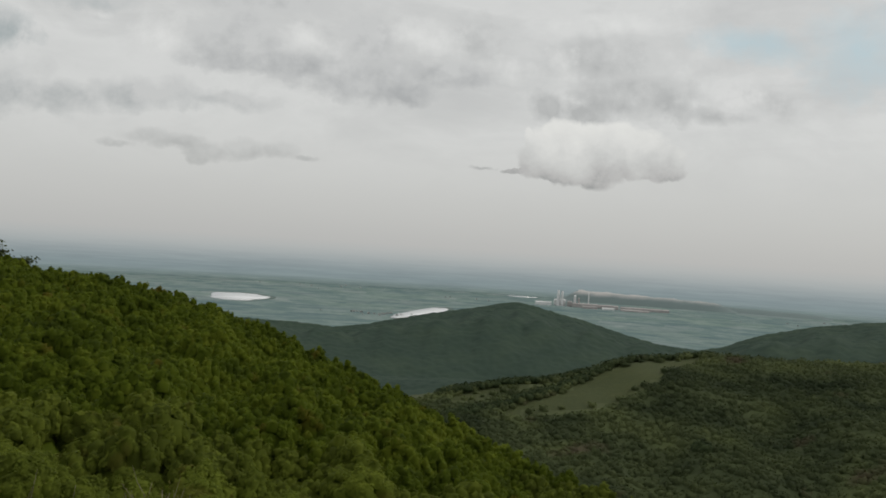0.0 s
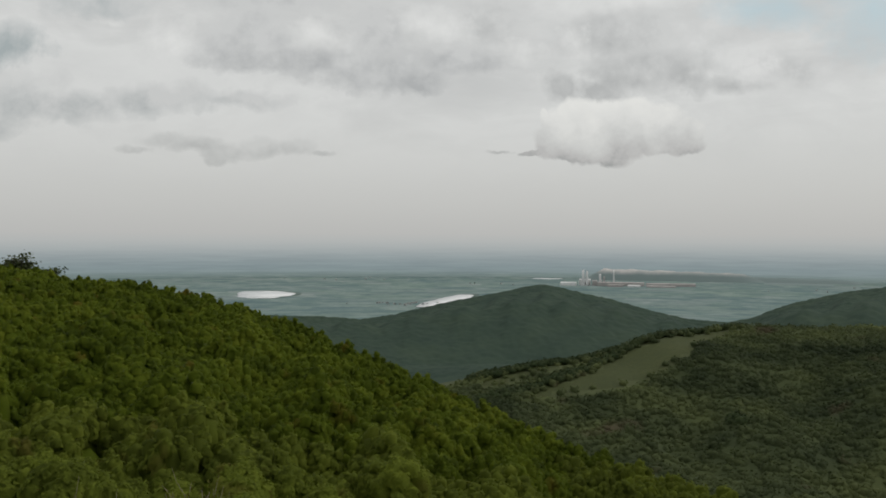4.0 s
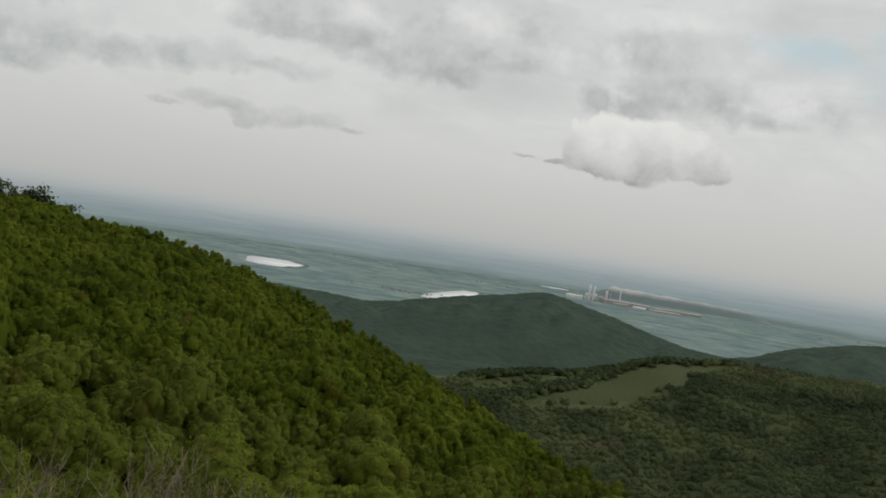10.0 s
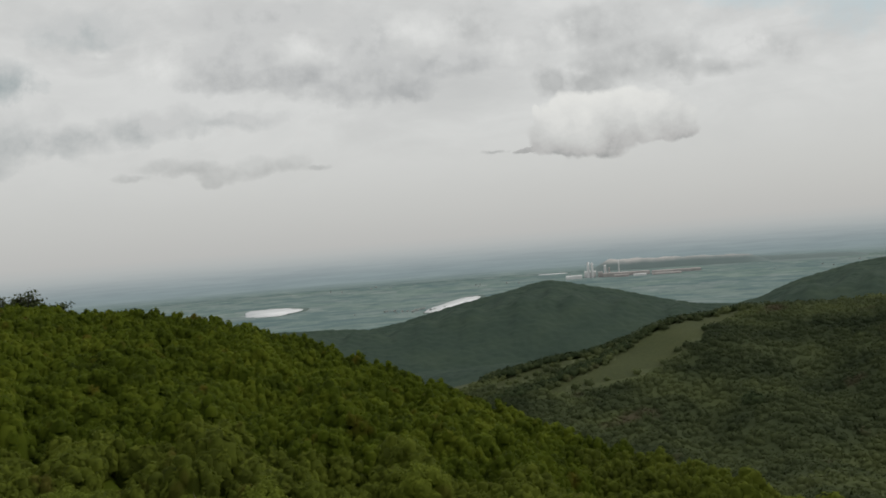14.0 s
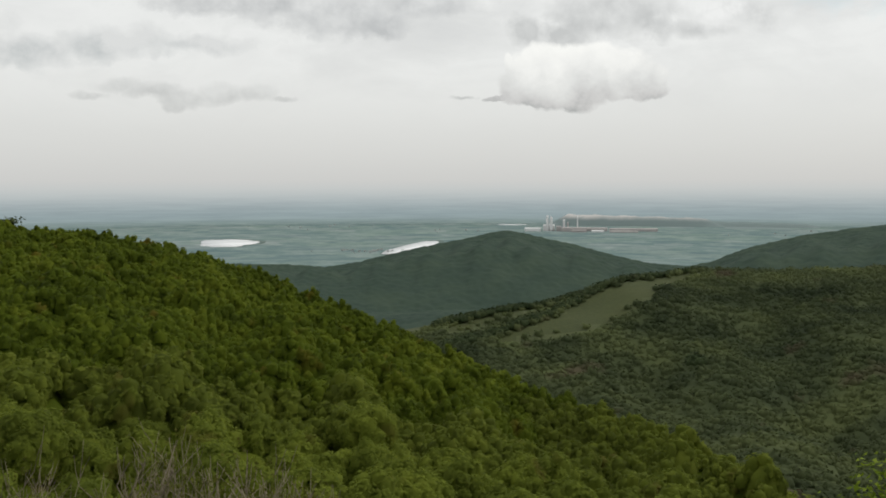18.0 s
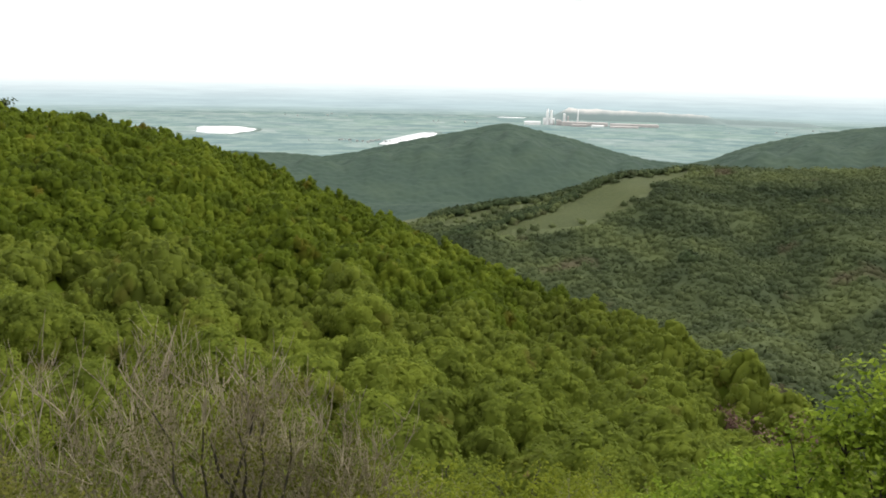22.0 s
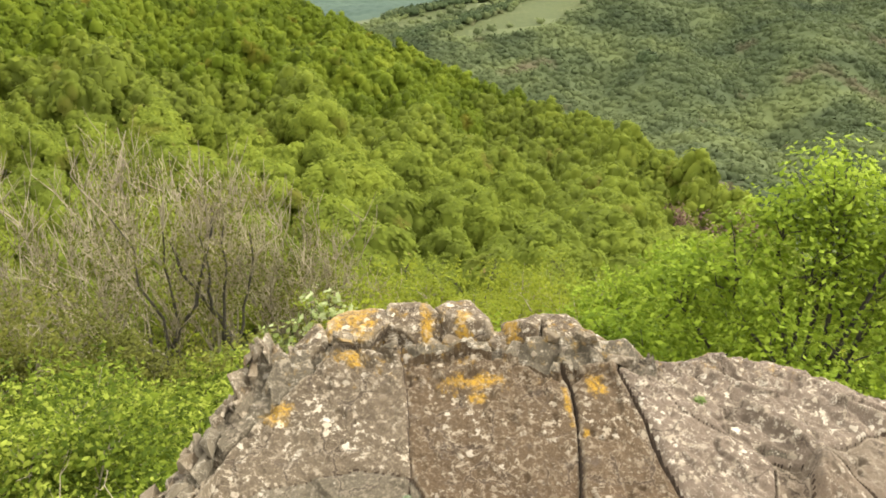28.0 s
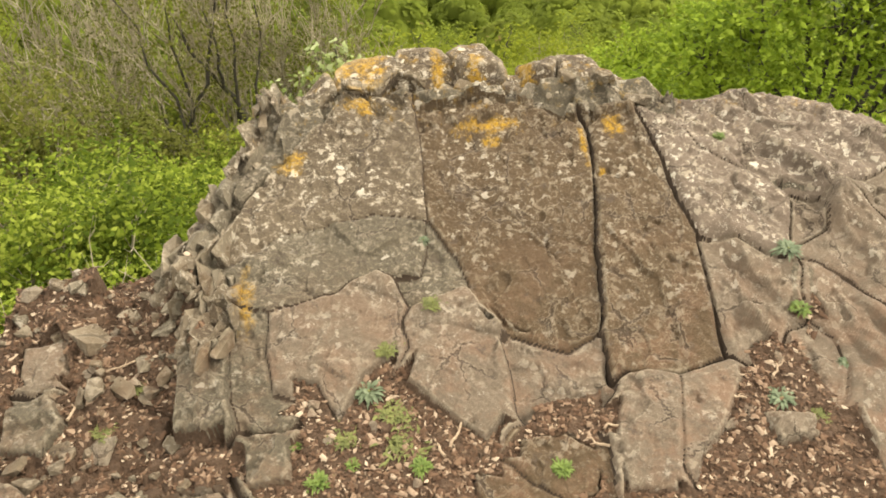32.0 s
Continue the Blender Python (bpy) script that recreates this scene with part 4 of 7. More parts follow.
def bare_trees():
    """Grey, still leafless trees on the slope: dark stems, pale fans of upright twigs and the first few leaves."""
    rnd = np.random.default_rng(23)
    # two crooked trees in front: azimuth, distance, foot radius, and their stems as (right, ahead, up)
    crooked = (
        (-9.6, 20.5, 0.105, (((0, 0, -0.6), (-0.07, 0, 0.7), (-0.18, 0.1, 1.5), (-0.42, 0.1, 2.3), (-0.68, 0, 2.9), (-1.02, 0.1, 3.5), (-1.36, 0, 4.1), (-1.56, 0.1, 4.9)),
                             ((-0.42, 0.1, 2.3), (-0.42, 0.2, 3.0), (-0.29, 0.2, 3.7), (-0.2, 0.3, 4.5), (-0.24, 0.3, 5.2)),
                             ((-0.68, 0, 2.9), (-0.71, -0.2, 3.6), (-0.58, -0.2, 4.2), (-0.65, -0.3, 5.2)),
                             ((-0.18, 0.1, 1.5), (0.14, 0.2, 2.4), (0.24, 0.3, 3.3), (0.44, 0.3, 4.2), (0.48, 0.2, 5.0)))),
        (-15.4, 20.8, 0.095, (((0, 0, -0.6), (0.05, 0, 0.8), (0.2, 0, 1.7), (0.5, 0.1, 2.3), (0.95, 0.1, 2.9), (1.15, 0, 3.6), (1.55, 0, 4.3), (1.7, 0.1, 5.0)),
                              ((0.2, 0, 1.7), (0.1, 0.2, 2.5), (-0.35, 0.2, 3.3), (-0.5, 0.3, 4.2), (-0.9, 0.3, 4.9)),
                              ((0.5, 0.1, 2.3), (0.55, -0.1, 3.1), (0.35, -0.2, 3.9), (0.45, -0.2, 4.8)))))
    spots = [(-14.6, 28, 9.6, 0.10), (-17.5, 26, 9.2, 0.09), (-21, 29, 10.2, 0.10), (-24.5, 27, 9.2, 0.09), (-8.0, 26, 8.0, 0.09), (-5.6, 25, 7.2, 0.08), (-3.4, 24, 6.0, 0.07), (-19.3, 31, 10.2, 0.1), 
             (-9.6, 30, 9.0, 0.09), (-16.0, 33, 10.2, 0.09), (-6.6, 29, 7.8, 0.08), (-30.5, 27, 8.6, 0.09), (-1.8, 27, 6.4, 0.07), (-11.2, 24, 7.6, 0.08)]
    for i in range(len(crooked) + len(spots)):
        first = i < len(crooked)
        a, d = (crooked[i] if first else spots[i - 2])[:2]
        tree = new("bare_tree")
        tagged(tree, "crooked dark-stemmed bare tree with a forked trunk" if first else "leafless grey tree with many fine upright twigs", "tree", "bare trees on the slope")
        tree.matrix_basis = Matrix.Translation(polar(a, d))
        stem, boughs, twigs, ends, heads = [], [], [], [], []

        def limb(start, w, length, rad, kinks, bow, sides, to, end=0.45, rise=0.1):
            p, w, pts = np.array(start, float), np.array(w, float) / np.linalg.norm(w), []
            for _ in range(kinks):
                pts.append(p.copy())
                w = w + rnd.normal(size=3) * bow + np.array([0, 0, rise])
                w /= np.linalg.norm(w)
                p = p + w * length / (kinks - 1)
            to.append(tube(pts, np.linspace(rad, rad * end, kinks), sides))
            return pts

        if first:
            h, r = 6.4, crooked[i][2]
            for k, line in enumerate(crooked[i][3]):
                pts = [np.array(q) + rnd.normal(size=3) * 0.05 for q in line]
                pts[0] = np.array(line[0])
                fine_pts = [pts[0]]
                for p0, p1 in zip(pts, pts[1:]):
                    fine_pts += [(p0 + p1) / 2 + rnd.normal(size=3) * 0.03, p1]
                (stem if k == 0 else boughs).append(tube(fine_pts, np.linspace(r if k == 0 else r * 0.5, r * (0.3 if k == 0 else 0.18), len(fine_pts)), 7))
                heads.append(fine_pts[4:] if k == 0 else fine_pts[2:])
        else:
            h, r = spots[i - 2][2:]
            pts = limb((0, 0, -0.5), (rnd.normal() * 0.08, 0, 1), h * rnd.uniform(0.2, 0.36), r, 5, 0.07, 7, stem, 0.8, 0.0)
            for k in range(rnd.integers(4, 7)):
                side = np.array([rnd.normal() * 0.42, rnd.normal() * 0.3, 1.0])
                heads.append(limb(pts[-1 - k % 3], side, h * rnd.uniform(0.45, 0.66), r * 0.52, 8, 0.10, 5, boughs, 0.3))
        for q in heads:
            for _ in range(7):
                j = rnd.integers(1, len(q))
                b1 = limb(q[j], (rnd.normal() * 0.55, rnd.normal() * 0.4, 0.85), h * rnd.uniform(0.13, 0.26), r * 0.24, 5, 0.15, 4, twigs, 0.45)
                for _ in range(5):
                    b2 = limb(b1[rnd.integers(1, 5)], (rnd.normal() * 0.45, rnd.normal() * 0.35, 0.95), h * rnd.uniform(0.07, 0.15), 0.0155, 3, 0.12, 3, twigs, 0.5)
                    ends += b2[1:]
        # the tops of the stand slope down towards the rock
        top = max(q[0][:, 2].max() for q in twigs)
        want = EYE_Z + d * float(tan_d(np.interp(a, (-30, -20, -13, -7.8, -3.1, 0), (-14.9, -15.3, -15.8, -18.6, -20.8, -25)))) - polar(a, d)[2] - rnd.uniform(0, 0.7)
        tall = np.array([1, 1, want / top])
        obj_from("trunk", *join([(q[0] * tall, q[1]) for q in stem]), BARK, tree, smooth=True)
        for q in boughs:
            obj_from("bough", q[0] * tall, q[1], BARK if first else BARK_GREY, tree, smooth=True)
        tagged(obj_from("twig_mass", *join([(q[0] * tall, q[1]) for q in twigs]), BARK_TWIG, tree, smooth=True), kind="stuff")
        e = np.array(ends) * tall
        n = 1000
        p = e[rnd.integers(0, len(e), n)] * np.where(rnd.uniform(0, 1, (n, 1)) < 0.5, 1.0, np.array([[1.0, 1.0, 0.75]])) + rnd.normal(size=(n, 3)) * 0.3
        q = rnd.normal(size=(n, 3)) + np.array([0, 0, 0.6])
        v = leaf_quads(p, q / np.linalg.norm(q, axis=1)[:, None], 0.085, rnd)
        tagged(obj_from("first_leaves", v, quad_faces(n), LEAF_OLIVE, tree), kind="stuff")


bare_trees()


def ridge_trees():
    """A few taller trees that stand out against the sky on the shoulder's brow."""
    rnd = np.random.default_rng(29)
    for a, d, h in ((-27.9, 352, 13.5), (-27.2, 350, 14.5), (-26.4, 352, 12.5), (-29.2, 356, 14), (-30.3, 356, 13), (-25.3, 350, 11)):
        leafy("ridge_tree", "tall thin-crowned tree on the skyline of the shoulder", "tree", a, d, h, lobed(rnd, 7, 0.2, 0.55, 0.9, 0.1, 0.17), 260, 1.0, LEAF_FAR, rnd, 2, 0.25, "trees on the skyline")


ridge_trees()


def plain_things():
    """The ponds, the power station and what stands on the plain."""
    rnd = np.random.default_rng(31)
    m, t, b = material("sky_pale_water", 0.25)
    b.inputs["Specular IOR Level"].default_value = 0.5
    # the bright sky that the water reflects is painted into its base colour
    n = noise_tex(t, position(t), 0.01, 4)
    t.links.new(ramp(t, n, ((0.3, (0.72, 0.73, 0.74)), (0.7, (0.82, 0.83, 0.84)))), b.inputs["Base Color"])
    pond_mat = m
    m, t, b = material("reed_margin", 1.0)
    n = noise_tex(t, position(t), 0.02, 4)
    t.links.new(ramp(t, n, ((0.3, (0.09, 0.13, 0.12)), (0.7, (0.13, 0.17, 0.15)))), b.inputs["Base Color"])
    reed_mat = m

    def disc(name, cx, cy, rx, ry, z, mat, wob, parent=None, ang=0.0):
        k = 48
        th = np.arange(k) * 2 * np.pi / k
        f = 1 + wob * (np.sin(3 * th + 1) * 0.5 + np.sin(5 * th + 2) * 0.3 + np.sin(9 * th) * 0.2)
        px, py = rx * f * np.cos(th), ry * f * np.sin(th)
        top = np.stack([px * math.cos(ang) - py * math.sin(ang) + cx, px * math.sin(ang) + py * math.cos(ang) + cy, np.full(k, z)], 1)
        low = top.copy()
        low[:, 2] -= 6
        v = np.concatenate([top, low, [[cx, cy, z]]])
        j = np.arange(k)
        jn = (j + 1) % k
        tri = np.concatenate([np.stack([j, jn, np.full(k, 2 * k)], 1), np.stack([j, k + jn, jn], 1), np.stack([j, k + j, k + jn], 1)])
        return obj_from(name, v, tri, mat, parent)

    for nm, a, d, rx, ry, label in (("pond", -12.15, 2965, 98, 190, "round pond on the plain in the pale colour of reflected sky"), ("pond", 0.4, 2670, 45, 280, "pond in the pale colour of reflected sky, half hidden by the wooded peak"),
                                    ("pond", 7.1, 4150, 70, 40, "narrow bright pond beyond the peak"), ("pond", 34, 3900, 170, 60, "bright strip of water far out"), ("pond", 30.5, 4150, 120, 50, "bright strip of water far out")):
        p = polar(a, d)
        water = disc("water_surface", p[0], p[1], rx, ry, p[2] + 1.2, pond_mat, 0.16, None, -radians(16.6 if ry > 250 else a))
        rim = disc(nm, p[0] + 8, p[1] + 16, rx * 1.13, ry * 1.13, p[2] + 0.6, reed_mat, 0.12, None, -radians(16.6 if ry > 250 else a))
        tagged(rim, label, "pond", kind="structure")
        water.parent = rim

    m, t, b = material("pale_concrete", 0.9)
    n = noise_tex(t, position(t), 0.05, 4)
    t.links.new(ramp(t, n, ((0.3, (0.58, 0.58, 0.58)), (0.7, (0.74, 0.74, 0.74)))), b.inputs["Base Color"])
    pale = m
    # cladding tone with the haze of distance mixed in
    m, t, b = material("works_cladding", 0.9)
    n = noise_tex(t, position(t), 0.03, 4)
    t.links.new(ramp(t, n, ((0.3, (0.33, 0.31, 0.30)), (0.7, (0.45, 0.42, 0.41)))), b.inputs["Base Color"])
    cladding = m
    m, t, b = material("spoil_bank", 1.0)
    n = noise_tex(t, position(t), 0.006, 6, 0.7)
    t.links.new(ramp(t, n, ((0.35, (0.22, 0.25, 0.24)), (0.5, (0.36, 0.35, 0.33)), (0.65, (0.50, 0.47, 0.45)))), b.inputs["Base Color"])
    sz = t.nodes.new("ShaderNodeSeparateXYZ")
    t.links.new(position(t), sz.inputs[0])
    # lower flanks painted in the plain's haze colour, only the top pale
    haze_height = math_node(t, "ADD", math_node(t, "DIVIDE", math_node(t, "ADD", sz.outputs[2], 199), 75), math_node(t, "MULTIPLY", n, 0.5))
    bare = ramp(t, haze_height, ((0.60, (0.185, 0.235, 0.232)), (0.76, (0.33, 0.35, 0.345)), (0.88, (0.50, 0.485, 0.47))))
    t.links.new(bare, b.inputs["Base Color"])
    spoil = m

    def block(bm, x0, x1, y0, y1, z0, z1, roof=0.0):
        """A hall with a shallow ridged roof."""
        v = [bm.verts.new(p) for p in ((x0, y0, z0), (x1, y0, z0), (x1, y1, z0), (x0, y1, z0), (x0, y0, z1), (x1, y0, z1), (x1, y1, z1), (x0, y1, z1),
                                       (x0, (y0 + y1) / 2, z1 + roof), (x1, (y0 + y1) / 2, z1 + roof))]
        for f in ((0, 1, 5, 4), (1, 2, 6, 9, 5), (2, 3, 7, 6), (3, 0, 4, 8, 7), (4, 5, 9, 8), (6, 7, 8, 9)):
            bm.faces.new([v[i] for i in f])

    st = new("power_station")
    tagged(st, "pale power station with twin stacks, chimney and long halls", "power plant")
    p = polar(10.3, 3600)
    st.matrix_basis = Matrix.Translation(p) @ Matrix.Rotation(-radians(10.3), 4, "Z")

    def stack(name, x, y, r0, r1, h, mat, label):
        zz = np.array([0, 0.25, 0.5, 0.75, 1.0, 1.0]) * h
        rr = np.array([r0, r0 * 0.8 + r1 * 0.2, r0 * 0.55 + r1 * 0.45, r0 * 0.25 + r1 * 0.75, r1, r1 * 0.7])
        v, f = tube(np.stack([np.full(6, x), np.full(6, y), zz + np.array([0, 0, 0, 0, 0, -2.0])], 1) + np.array([[0, 0, 1e-3 * i] for i in range(6)]), rr, 14)
        tagged(obj_from(name, v, f, mat, st, smooth=True), label)

    stack("stack", -44, 0, 7, 4.5, 66, pale, "white concrete stack")
    stack("stack", -28, 4, 7, 4.5, 62, pale, "white concrete stack")
    stack("chimney", 84, 0, 3, 1.8, 68, pale, "thin tall chimney")
    for nm, x0, x1, y0, y1, z1, mat in (("boiler_house", -62, -12, 12, 40, 24, pale), ("boiler_house", -6, 16, -12, 24, 20, cladding), ("hall", 16, 120, -40, -5, 15, cladding), ("hall", 96, 210, -10, 20, 13, cladding), ("hall", 60, 120, -90, -66, 8, cladding), ("hall", 140, 190, -84, -62, 6, pale), ("hall", 215, 330, -90, -70, 5, cladding),
                                        ("hall", -140, -72, -30, 0, 12, pale), ("hall", 220, 420, 0, 30, 10, cladding), ("tower_block", 22, 32, 0, 14, 46, pale), ("tower_block", 40, 47, 0, 10, 36, cladding)):
        bm = bmesh.new()
        block(bm, x0, x1, y0, y1, -1, z1, 3)
        part(nm, bm, mat, st)

    def heap(name, label, a0, a1, d, wide, high, mat):
        k = 60
        aa = np.linspace(a0, a1, k)
        s = np.linspace(-1, 1, 9)
        A, S2 = np.meshgrid(aa, s, indexing="ij")
        D = d + S2 * wide
        X, Y = D * np.sin(np.radians(A)), D * np.cos(np.radians(A))
        run = (A - a0) / (a1 - a0)
        taper = np.clip(np.minimum(run, 1 - run) / 0.12, 0, 1) * (1 - 0.38 * run)
        Z = land(X, Y).reshape(A.shape) - 2 + high * np.clip(1.35 * (1 - S2 ** 2), 0, 1) * taper * (0.94 + 0.04 * np.sin(A * 3.1 + d) + 0.02 * np.sin(A * 7.3 + 2))
        i, j = np.meshgrid(np.arange(k - 1), np.arange(8), indexing="ij")
        f = np.stack([i * 9 + j, i * 9 + j + 1, (i + 1) * 9 + j + 1, (i + 1) * 9 + j], -1).reshape(-1, 4)
        tagged(obj_from(name, np.stack([X, Y, Z], -1).reshape(-1, 3), f, mat, smooth=True), label, "spoil heap")

    heap("spoil_bank", "long pale spoil heap of the open pit", 9.6, 21.4, 4140, 85, 60, spoil)
    heap("spoil_bank", "flat grey-pink spoil heap behind the pit", 19.5, 27.0, 4160, 70, 26, spoil)
    heap("spoil_bank", "low pale bank of bare earth near the works", 13.0, 16.8, 3330, 40, 6, spoil)
    heap("spoil_bank", "low strip of bare ground", 16.5, 19.5, 2850, 30, 4, spoil)
    heap("spoil_bank", "low strip of bare ground", 21.0, 25.5, 4000, 60, 7, spoil)
    # farms and villages: single houses, haze greyed into their wall and roof colours
    far = []
    for nm, c0, c1 in (("house_plaster", (0.30, 0.34, 0.335), (0.40, 0.43, 0.42)), ("house_tiles", (0.22, 0.235, 0.225), (0.29, 0.29, 0.275))):
        m, t, b = material(nm, 0.9)
        t.links.new(ramp(t, noise_tex(t, position(t), 0.05, 4), ((0.3, c0), (0.7, c1))), b.inputs["Base Color"])
        far.append(m)
    far_wall, far_roof = far
    proto = None
    for cx, cd, n, sp in ((-3.2, 2520, 22, 70), (-6, 3900, 8, 220), (3, 3700, 6, 160), (24, 3500, 6, 240)):
        for _ in range(n):
            p0 = polar(cx, cd) + np.array([rnd.normal() * sp, rnd.normal() * sp * 0.7, 0])
            q = np.array([p0[0], p0[1], land([p0[0]], [p0[1]])[0]])
            if proto is None:
                proto = new("house")
                tagged(proto, "small pale house with a haze-greyed roof on the plain", "house", "houses on the plain")
                bm = bmesh.new()
                for s in (0,):
                    block(bm, -7, 7, -4.5, 4.5, -1, 5)
                part("wall", bm, far_wall, proto)
                bm = bmesh.new()
                v = [bm.verts.new(c) for c in ((-7.6, -5.2, 4.9), (7.6, -5.2, 4.9), (7.6, 5.2, 4.9), (-7.6, 5.2, 4.9), (-7.6, 0, 8.4), (7.6, 0, 8.4))]
                for f in ((0, 1, 5, 4), (2, 3, 4, 5), (1, 2, 5), (3, 0, 4), (3, 2, 1, 0)):
                    bm.faces.new([v[i] for i in f])
                part("roof", bm, far_roof, proto)
                h = proto
            else:
                h = copy_thing(proto, Matrix())
            h.matrix_basis = pose(*q, 0, 0, rnd.uniform(0, 180)) @ Matrix.Scale(rnd.uniform(0.4, 0.75), 4)


plain_things()


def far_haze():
    """Backdrop: added glowing strip, the plain's end melting into painted haze under the sky."""
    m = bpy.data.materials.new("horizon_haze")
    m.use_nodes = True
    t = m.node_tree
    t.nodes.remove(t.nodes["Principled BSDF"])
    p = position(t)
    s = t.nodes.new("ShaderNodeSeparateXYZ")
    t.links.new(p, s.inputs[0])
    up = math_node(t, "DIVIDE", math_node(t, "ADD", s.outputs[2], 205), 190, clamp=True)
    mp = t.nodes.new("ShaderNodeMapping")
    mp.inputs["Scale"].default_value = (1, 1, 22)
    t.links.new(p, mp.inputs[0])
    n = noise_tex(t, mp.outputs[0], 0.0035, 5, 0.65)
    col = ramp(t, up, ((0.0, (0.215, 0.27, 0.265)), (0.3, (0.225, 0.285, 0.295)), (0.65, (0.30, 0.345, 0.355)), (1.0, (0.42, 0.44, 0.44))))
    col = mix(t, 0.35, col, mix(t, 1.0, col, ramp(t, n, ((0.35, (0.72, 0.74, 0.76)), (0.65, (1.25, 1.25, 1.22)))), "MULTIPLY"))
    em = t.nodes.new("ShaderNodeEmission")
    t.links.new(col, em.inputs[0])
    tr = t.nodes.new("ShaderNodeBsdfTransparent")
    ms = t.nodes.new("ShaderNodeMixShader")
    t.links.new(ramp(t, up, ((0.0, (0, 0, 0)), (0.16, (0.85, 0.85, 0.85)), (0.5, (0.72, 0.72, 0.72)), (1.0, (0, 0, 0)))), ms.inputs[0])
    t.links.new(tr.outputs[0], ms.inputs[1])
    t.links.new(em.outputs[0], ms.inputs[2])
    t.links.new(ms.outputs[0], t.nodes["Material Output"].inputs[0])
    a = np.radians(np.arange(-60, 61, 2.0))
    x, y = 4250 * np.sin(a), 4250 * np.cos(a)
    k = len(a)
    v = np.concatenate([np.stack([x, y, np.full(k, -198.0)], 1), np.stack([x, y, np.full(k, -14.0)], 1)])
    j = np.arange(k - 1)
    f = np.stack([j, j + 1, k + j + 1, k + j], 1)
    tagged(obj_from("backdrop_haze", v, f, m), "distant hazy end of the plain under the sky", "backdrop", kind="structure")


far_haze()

# ---- the rock at the lookout ----
def lattice(x, y, seed):
    """Smooth random values over the plane."""
    xi, yi = np.floor(x).astype(np.int64), np.floor(y).astype(np.int64)
    fx, fy = x - xi, y - yi
    fx, fy = fx * fx * (3 - 2 * fx), fy * fy * (3 - 2 * fy)

    def h(i, j):
        n = (i * 374761393 + j * 668265263 + seed * 974711) & 0x7FFFFFFF
        n = ((n ^ (n >> 13)) * 1274126177) & 0x7FFFFFFF
        return ((n ^ (n >> 16)) & 0xFFFF) / 65535.0
    return (h(xi, yi) * (1 - fx) + h(xi + 1, yi) * fx) * (1 - fy) + (h(xi, yi + 1) * (1 - fx) + h(xi + 1, yi + 1) * fx) * fy


def fbm(x, y, scale, octaves, seed, rough=0.5):
    s, a, tot = 0.0, 1.0, 0.0
    for o in range(octaves):
        s = s + a * (lattice(x * scale + 37.1 * o, y * scale + 11.7 * o, seed + o) - 0.5)
        tot += a
        a *= rough
        scale *= 2.03
    return s / tot * 2


